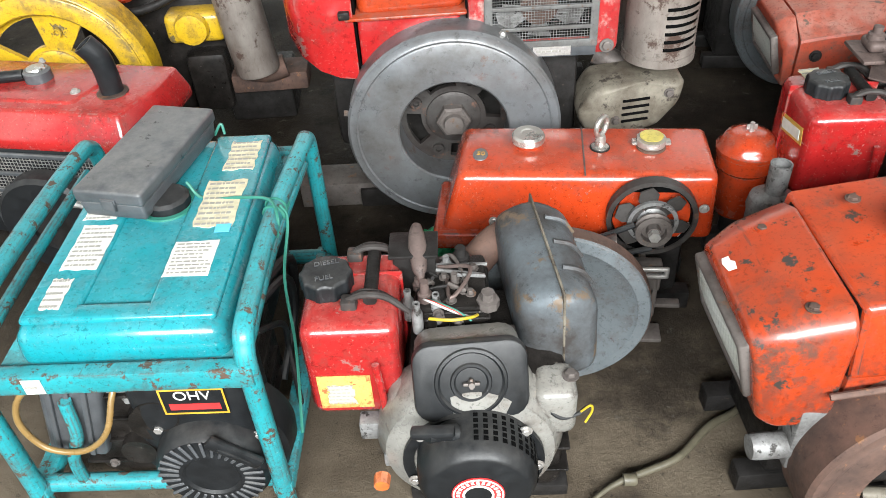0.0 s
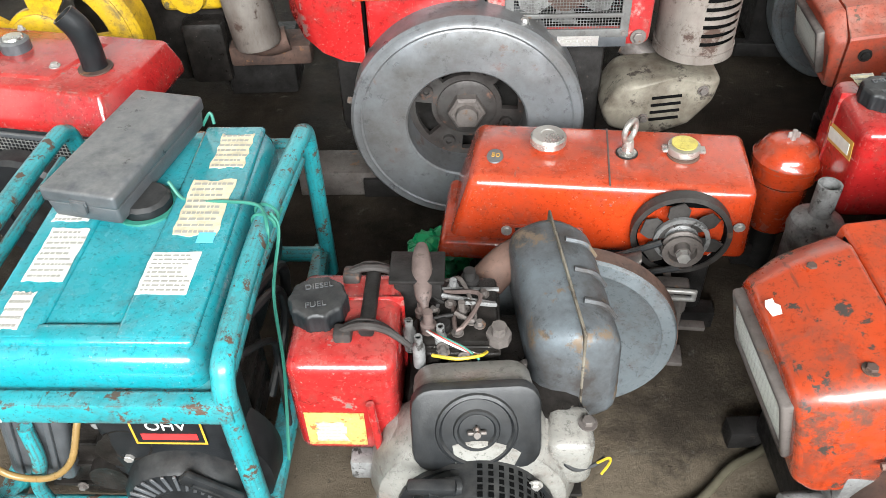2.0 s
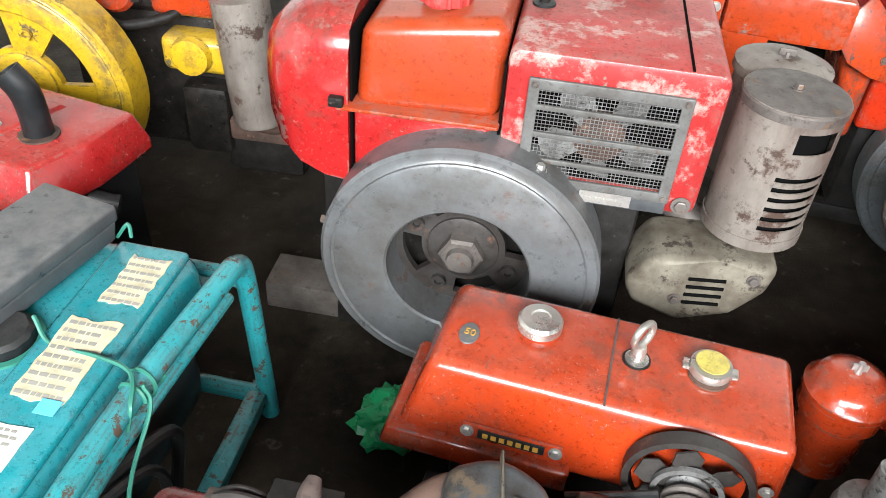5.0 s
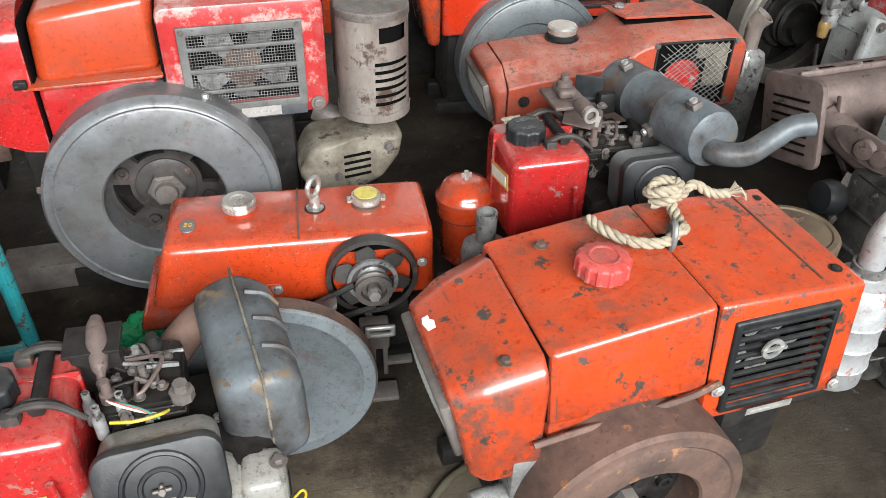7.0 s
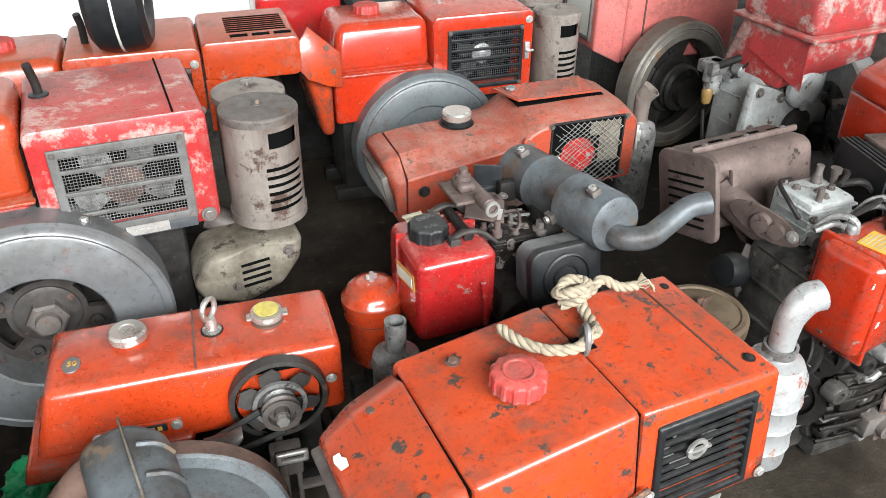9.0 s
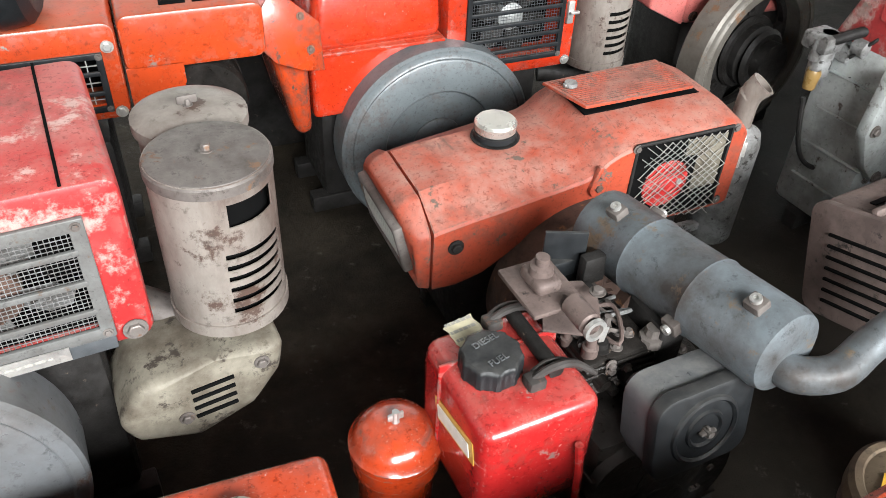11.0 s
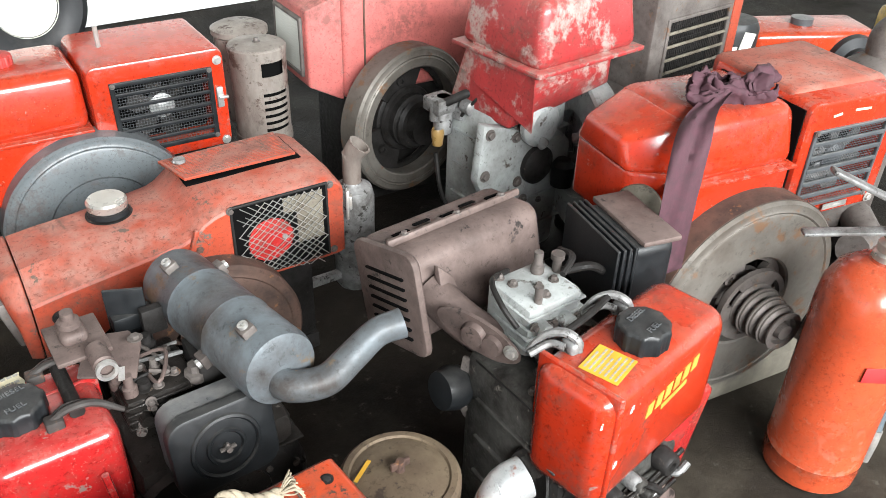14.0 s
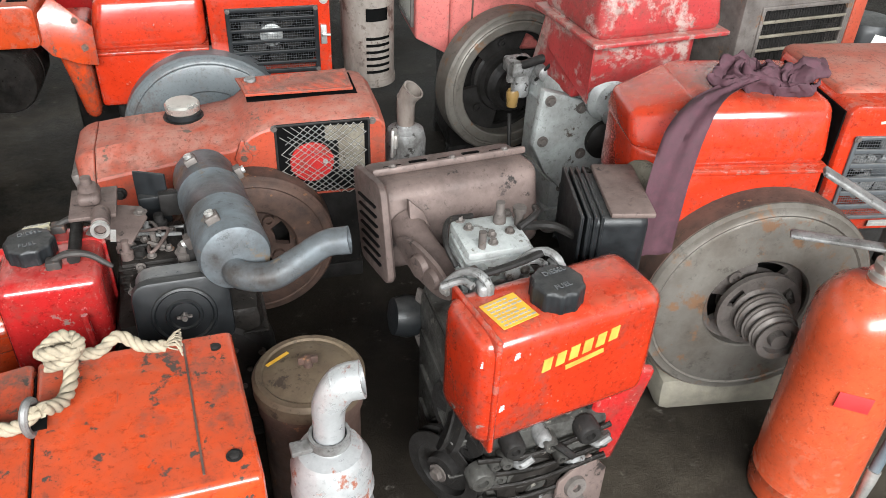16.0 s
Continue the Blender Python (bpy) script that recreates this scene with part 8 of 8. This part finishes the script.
# ---- red covered engine and yellow-wheel engine ----
def engine_l():
    e = thing("diesel_engine", pose(-0.752, 1.525, 0, 0, 0, -10), "red flat-hooded engine with black snorkel and mesh front", "engine", "diesel engines")
    rim = [(0.0, 0.0), (0.03, 0.14), (0.03, 0.29), (-0.62, 0.29), (-0.62, 0.0)]
    lo = [(x, y, 0.325) for x, y in rim]
    mid = [(x, y, 0.352) for x, y in rim]
    hi = [(x * 0.93 - 0.015, 0.03 + y * 0.82, 0.415) for x, y in rim]
    hood = part("hood", loft([lo, mid, hi], True, 0.008, 2), RED, e, "glossy red pressed hood")
    part("crease", box(-0.60, -0.03, 0.12, 0.124, 0.4145, 0.4168, 0.001), RED, hood)
    part("panel", loft([[(-0.55, 0.06, 0.413), (-0.14, 0.06, 0.413), (-0.10, 0.23, 0.413), (-0.55, 0.23, 0.413)], [(-0.54, 0.068, 0.421), (-0.15, 0.068, 0.421), (-0.11, 0.222, 0.421), (-0.54, 0.222, 0.421)]], True, 0.002), RED, hood)
    part("side_panel", box(-0.60, 0.0, 0.015, 0.27, 0.06, 0.33, 0.012), BLACKPL, e, "black side panel")
    g = part("grille", framed(-0.42, -0.09, 0.10, 0.31, 0.006, 0.016, 0.012, 0.003), GREYPL, e, "dark mesh grille")
    part("wire_mesh", bars(-0.415, -0.095, 0.105, 0.305, 0.012, 34, 22, 0.0012), STEEL, g)
    for i in range(3):
        part("rail", box(-0.41, -0.10, 0.004, 0.012, 0.148 + 0.05 * i, 0.158 + 0.05 * i, 0.002), GREYPL, g)
    part("handle_stub", tube([(0.0, 0.13, 0.30), (0.03, 0.14, 0.29), (0.05, 0.15, 0.285)], 0.018, 10), BLACKPL, e)
    sn = part("snorkel", moved(tube([(0, 0, 0), (0, 0, 0.06), (-0.006, -0.002, 0.10), (-0.025, -0.01, 0.135)], [0.026, 0.026, 0.027, 0.026], 18, 6, True, 0.8), pose(-0.075, 0.125, 0.405)), BLACKPL, e, "black plastic air snorkel")
    part("snorkel_hole", lathe([(0.0, 0), (0.036, 0), (0.036, 0.003), (0, 0.003)], (-0.075, 0.125, 0.416), "z", 24), RUST, sn)
    part("gauge", join(lathe([(0, 0), (0.032, 0), (0.032, 0.022), (0.027, 0.027), (0, 0.025)], (-0.285, 0.165, 0.421), "z", 24)), GREYPL, e, "dusty fuel gauge cap")
    part("gauge_face", lathe([(0, 0), (0.023, 0), (0.02, 0.006), (0, 0.008)], (-0.285, 0.165, 0.446), "z", 24), CHROME, e)
    part("hose", tube([(-0.315, 0.155, 0.435), (-0.36, 0.14, 0.435), (-0.45, 0.12, 0.43)], 0.014, 10), BLACKPL, e)
    part("bolt", hexbolt((-0.16, 0.11, 0.421), 0.008, 0.008, "z"), STEEL, hood)
    part("bolt", hexbolt((-0.33, 0.25, 0.421), 0.006, 0.01, "z"), STEEL, hood)
    w = part("flywheel", lathe([(0.06, -0.06), (0.13, -0.06), (0.14, -0.05), (0.14, -0.01), (0.13, 0), (0.06, 0)], (-0.22, -0.06, 0.145), "y", 40, True), BLACKPL, e, "black wheel")
    part("hub", lathe([(0, -0.04), (0.065, -0.04), (0.06, -0.01), (0, -0.01)], (-0.22, -0.06, 0.145), "y", 24), DARKIRON, w)
    part("lever", join(tube([(-0.16, -0.06, 0.23), (-0.13, -0.065, 0.235), (-0.10, -0.065, 0.225)], [0.006, 0.012, 0.006], 8)), STEEL, e)
    return e


engine_l()


def engine_m():
    e = thing("diesel_engine", pose(-1.02, 2.12, 0, 0, 0, 3), "yellow-wheeled engine with orange tank and grey silencer", "engine", "diesel engines")
    w = flywheel(e, (-0.11, -0.085, 0.268), 0.268, 0.10, 0.19, YELLOW, YELLOW, "large chipped yellow flywheel", 4, 30, 0.3, 0.0, 0.08)
    part("block", join(box(-0.1, 0.34, 0.14, 0.32, 0.03, 0.40, 0.02), box(0.2, 0.32, 0.08, 0.2, 0.05, 0.24, 0.02)), GREASE, e, "greasy dark engine block")
    part("cover", join(box(0.17, 0.34, 0.07, 0.16, 0.28, 0.37, 0.02, 3), lathe([(0, 0), (0.05, 0), (0.045, 0.02), (0, 0.03)], (0.25, 0.07, 0.33), "y", 20)), YELLOW, e, "dirty yellow cover")
    part("fuel_tank", box(-0.30, 0.05, 0.10, 0.34, 0.46, 0.62, 0.03, 3), ORANGE, e, "orange tank")
    part("tank", box(0.16, 0.32, 0.07, 0.24, 0.42, 0.6, 0.02, 3), ORANGE, e, "orange side cover")
    rc = part("starter_cover", lathe([(0, -0.05), (0.058, -0.05), (0.06, -0.01), (0.05, 0.0), (0, 0.0)], (0.08, 0.05, 0.48), "y", 30), ORANGE, e, "orange round starter cover with badge")
    part("badge", lathe([(0, 0), (0.03, 0), (0.03, 0.002), (0, 0.002)], (0.075, 0.048, 0.488), "y", 24), GREYPL, rc)
    part("badge_ring", lathe([(0.021, 0), (0.026, 0), (0.026, 0.001), (0.021, 0.001)], (0.075, 0.0455, 0.488), "y", 24, True), WHITE, rc)
    part("badge_mark", join(box(0.071, 0.079, 0.0445, 0.0458, 0.474, 0.502), box(0.064, 0.086, 0.0445, 0.0458, 0.492, 0.499)), WHITE, rc)
    part("pipes", join(tube([(0.02, 0.06, 0.42), (0.1, 0.04, 0.40), (0.2, 0.06, 0.42), (0.24, 0.1, 0.44)], 0.012, 10), tube([(-0.2, 0.08, 0.45), (0.0, 0.07, 0.44), (0.15, 0.06, 0.46)], 0.008, 8)), DARKIRON, e)
    mu = part("silencer", moved(lathe([(0, 0), (0.06, 0), (0.065, 0.01), (0.066, 0.30), (0, 0.31)], (0, 0, 0), "z", 32), pose(0.425, 0.03, 0.20, -4, -7, 0)), RUSTLIGHT, e, "long grey zinc exhaust silencer")
    part("outlet", join(tube([(0.38, 0.06, 0.2), (0.44, 0.05, 0.19), (0.5, 0.06, 0.2)], 0.035, 12), box(0.33, 0.56, 0.05, 0.16, 0.12, 0.18, 0.01)), RUST, mu)
    part("bracket", box(0.30, 0.50, 0.1, 0.25, 0.0, 0.16, 0.01), DARKIRON, e)
    return e


engine_m()


# ---- loose things on the floor ----
def extinguisher():
    e = thing("fire_extinguisher", pose(2.08, 0.93, 0, 0, 0, 0), "scuffed orange-red fire extinguisher with grey hose", "extinguisher")
    b = part("cylinder", moved(lathe([(0, 0.0), (0.07, 0.0), (0.083, 0.006), (0.0845, 0.03), (0.0845, 0.06), (0.0855, 0.062), (0.0845, 0.064), (0.0845, 0.41), (0.081, 0.455), (0.068, 0.49), (0.045, 0.512), (0.026, 0.52), (0.024, 0.53), (0, 0.53)], (0, 0, 0), "z", 64), Matrix.Diagonal((1.12, 1.12, 1, 1))), EXTRED, e, "orange-red pressure cylinder")
    part("faded_patch", moved(box(-0.028, 0.028, -0.0008, 0.0008, -0.017, 0.017, 0.0005), pose(-0.053, -0.0795, 0.33, 0, 3, -34)), REDINK, e, "faded red sticker remnant")
    n = part("neck", lathe([(0.026, 0), (0.028, 0.0), (0.028, 0.012), (0.022, 0.016), (0.024, 0.022), (0.024, 0.032), (0.016, 0.036), (0.016, 0.06), (0, 0.06)], (0, 0, 0.524), "z", 28), CHROME, e, "chromed neck")
    v = part("valve", join(box(-0.014, 0.014, -0.016, 0.016, 0.565, 0.60, 0.004), lathe([(0, 0), (0.014, 0), (0.014, 0.02), (0, 0.02)], (0.014, 0, 0.575), "x", 14)), BEIGE, e, "brass valve")
    part("handle", moved(box(-0.14, 0.03, -0.012, 0.012, -0.004, 0.004, 0.0035), pose(-0.01, 0.02, 0.575, 0, -4, -38)), GREYCAST, e, "grey lower carrying handle")
    part("lever", join(moved(box(-0.15, 0.035, -0.013, 0.013, -0.005, 0.005, 0.004), pose(0.0, 0.01, 0.63, 0, 24, -38)), moved(box(0.0, 0.04, -0.011, 0.011, -0.03, 0.01, 0.004), pose(0.0, 0.0, 0.61, 0, 10, -38))), GREYCAST, e, "grey squeeze lever")
    part("pin", tube([(0.018 * math.cos(a) - 0.02, -0.02, 0.57 + 0.018 * math.sin(a)) for a in np.linspace(0, 6.28, 20)], 0.002, 6, 0), STEEL, e)
    part("hose_ferrule", tube([(0.02, -0.005, 0.587), (0.05, -0.014, 0.58)], 0.012, 14, 0), STEEL, e)
    h = part("hose", tube([(0.045, -0.012, 0.582), (0.085, -0.03, 0.57), (0.125, -0.045, 0.51), (0.128, -0.055, 0.38), (0.120, -0.06, 0.24), (0.105, -0.065, 0.14), (0.095, -0.07, 0.10)], 0.0105, 12), GREYHOSE, e, "dusty grey rubber hose")
    part("nozzle", tube([(0.095, -0.07, 0.10), (0.09, -0.073, 0.07), (0.085, -0.075, 0.02)], [0.013, 0.012, 0.009], 14, 3), STEEL, e, "metal nozzle")
    return e


extinguisher()


def lid_drum():
    e = thing("oil_bath_cleaner", pose(1.155, 1.105, 0), "rusty brown drum air cleaner with domed lid and wing nut", "air cleaner")
    part("drum", lathe([(0, 0), (0.075, 0), (0.08, 0.01), (0.08, 0.32), (0.086, 0.33), (0.086, 0.37), (0, 0.37)], (0, 0, 0), "z", 40), RUST, e, "rusty drum")
    l = part("lid", lathe([(0.086, 0.36), (0.09, 0.362), (0.09, 0.385), (0.084, 0.392), (0.075, 0.393), (0.072, 0.39), (0.05, 0.398), (0, 0.402)], (0, 0, 0), "z", 44), metal("khaki_stained_lid", (0.155, 0.118, 0.078), (0.085, 0.060, 0.042), 0.55, 0.25, 11, (0.05, 0.036, 0.027), 0.57), e, "khaki stained domed lid")
    part("wing_nut", join(lathe([(0, 0), (0.008, 0), (0.006, 0.02), (0, 0.02)], (0, 0, 0.40), "z", 10), box(-0.016, 0.016, -0.003, 0.003, 0.406, 0.42, 0.002)), RUST, l)
    part("chalk_mark", moved(box(-0.022, 0.022, -0.003, 0.003, 0, 0.0008), pose(-0.045, 0.03, 0.3985, 0, 0, 32)), YLABEL, l)
    return e


lid_drum()


def orange_cleaner():
    e = thing("air_cleaner", pose(0.625, 1.52, 0), "orange round air cleaner with domed lid", "air cleaner")
    part("bowl", lathe([(0, 0.12), (0.05, 0.12), (0.056, 0.13), (0.056, 0.235), (0.065, 0.245), (0.065, 0.285), (0, 0.285)], (0, 0, 0), "z", 40), ORANGE, e, "orange bowl")
    l = part("lid", lathe([(0.065, 0.275), (0.068, 0.277), (0.068, 0.288), (0.064, 0.292), (0.06, 0.30), (0.05, 0.316), (0.03, 0.324), (0, 0.326)], (0, 0, 0), "z", 40), ORANGE, e, "orange domed lid")
    part("wing_nut", join(lathe([(0, 0), (0.006, 0), (0.005, 0.022), (0, 0.022)], (0, 0, 0.325), "z", 8), box(-0.012, 0.012, -0.002, 0.002, 0.33, 0.343, 0.0015)), STEEL, l)
    part("stem", join(lathe([(0, 0.0), (0.03, 0.0), (0.03, 0.13), (0, 0.13)], (0, 0, 0), "z", 20), box(-0.06, 0.0, -0.02, 0.02, 0.0, 0.06, 0.008)), DARKIRON, e)
    return e


orange_cleaner()


def grey_silencer():
    e = thing("exhaust_silencer", pose(0.59, 1.262, 0), "small sooty grey exhaust silencer with open pipe", "silencer")
    part("body", lathe([(0, 0.05), (0.04, 0.05), (0.045, 0.07), (0.045, 0.30), (0.048, 0.315), (0.044, 0.335), (0.026, 0.345), (0.02, 0.35)], (0, 0, 0), "z", 36), GREYCAST, e)
    part("pipe", tube([(0, 0, 0.34), (0, 0, 0.412)], [0.0195, 0.0205], 22, 0, True), GREYCAST, e, "open pipe mouth")
    part("foot", join(lathe([(0, 0), (0.02, 0), (0.02, 0.06), (0, 0.06)], (0, 0, 0), "z", 16), box(-0.06, 0.03, -0.02, 0.02, 0, 0.02, 0.004)), DARKIRON, e)
    return e


grey_silencer()

solo("floor_hose", join(tube([(0.62, 1.10, 0.012), (0.549, 1.048, 0.012), (0.50, 1.005, 0.012), (0.442, 0.972, 0.012), (0.373, 0.907, 0.012), (0.31, 0.878, 0.012), (0.27, 0.862, 0.014), (0.235, 0.845, 0.012), (0.2, 0.82, 0.01)], [0.008, 0.008, 0.008, 0.008, 0.0075, 0.007, 0.0065, 0.005, 0.004], 10), lathe([(0, 0), (0.012, 0), (0.012, 0.02), (0.009, 0.024), (0, 0.024)], (0.262, 0.858, 0.016), "x", 10)), HOSE, Matrix.Identity(4), "pale rubber hose with metal tip lying on the floor", "hose")


def crumpled_bag():
    bm = bmesh.new()
    bmesh.ops.create_icosphere(bm, subdivisions=4, radius=1)
    for v in bm.verts:
        n = noise.noise(v.co * 2.2) * 0.35 + abs(noise.noise(v.co * 5.5)) * 0.35
        v.co = Vector((v.co.x * 0.085, v.co.y * 0.07, max(-0.045, v.co.z * 0.055))) * (0.8 + n)
        v.co.z += 0.045
    return bm


solo("plastic_bag", crumpled_bag(), GREENBAG, pose(-0.085, 1.49, 0.0, 0, 0, 35), "crumpled green plastic bag on the floor", "bag", sharp=20)
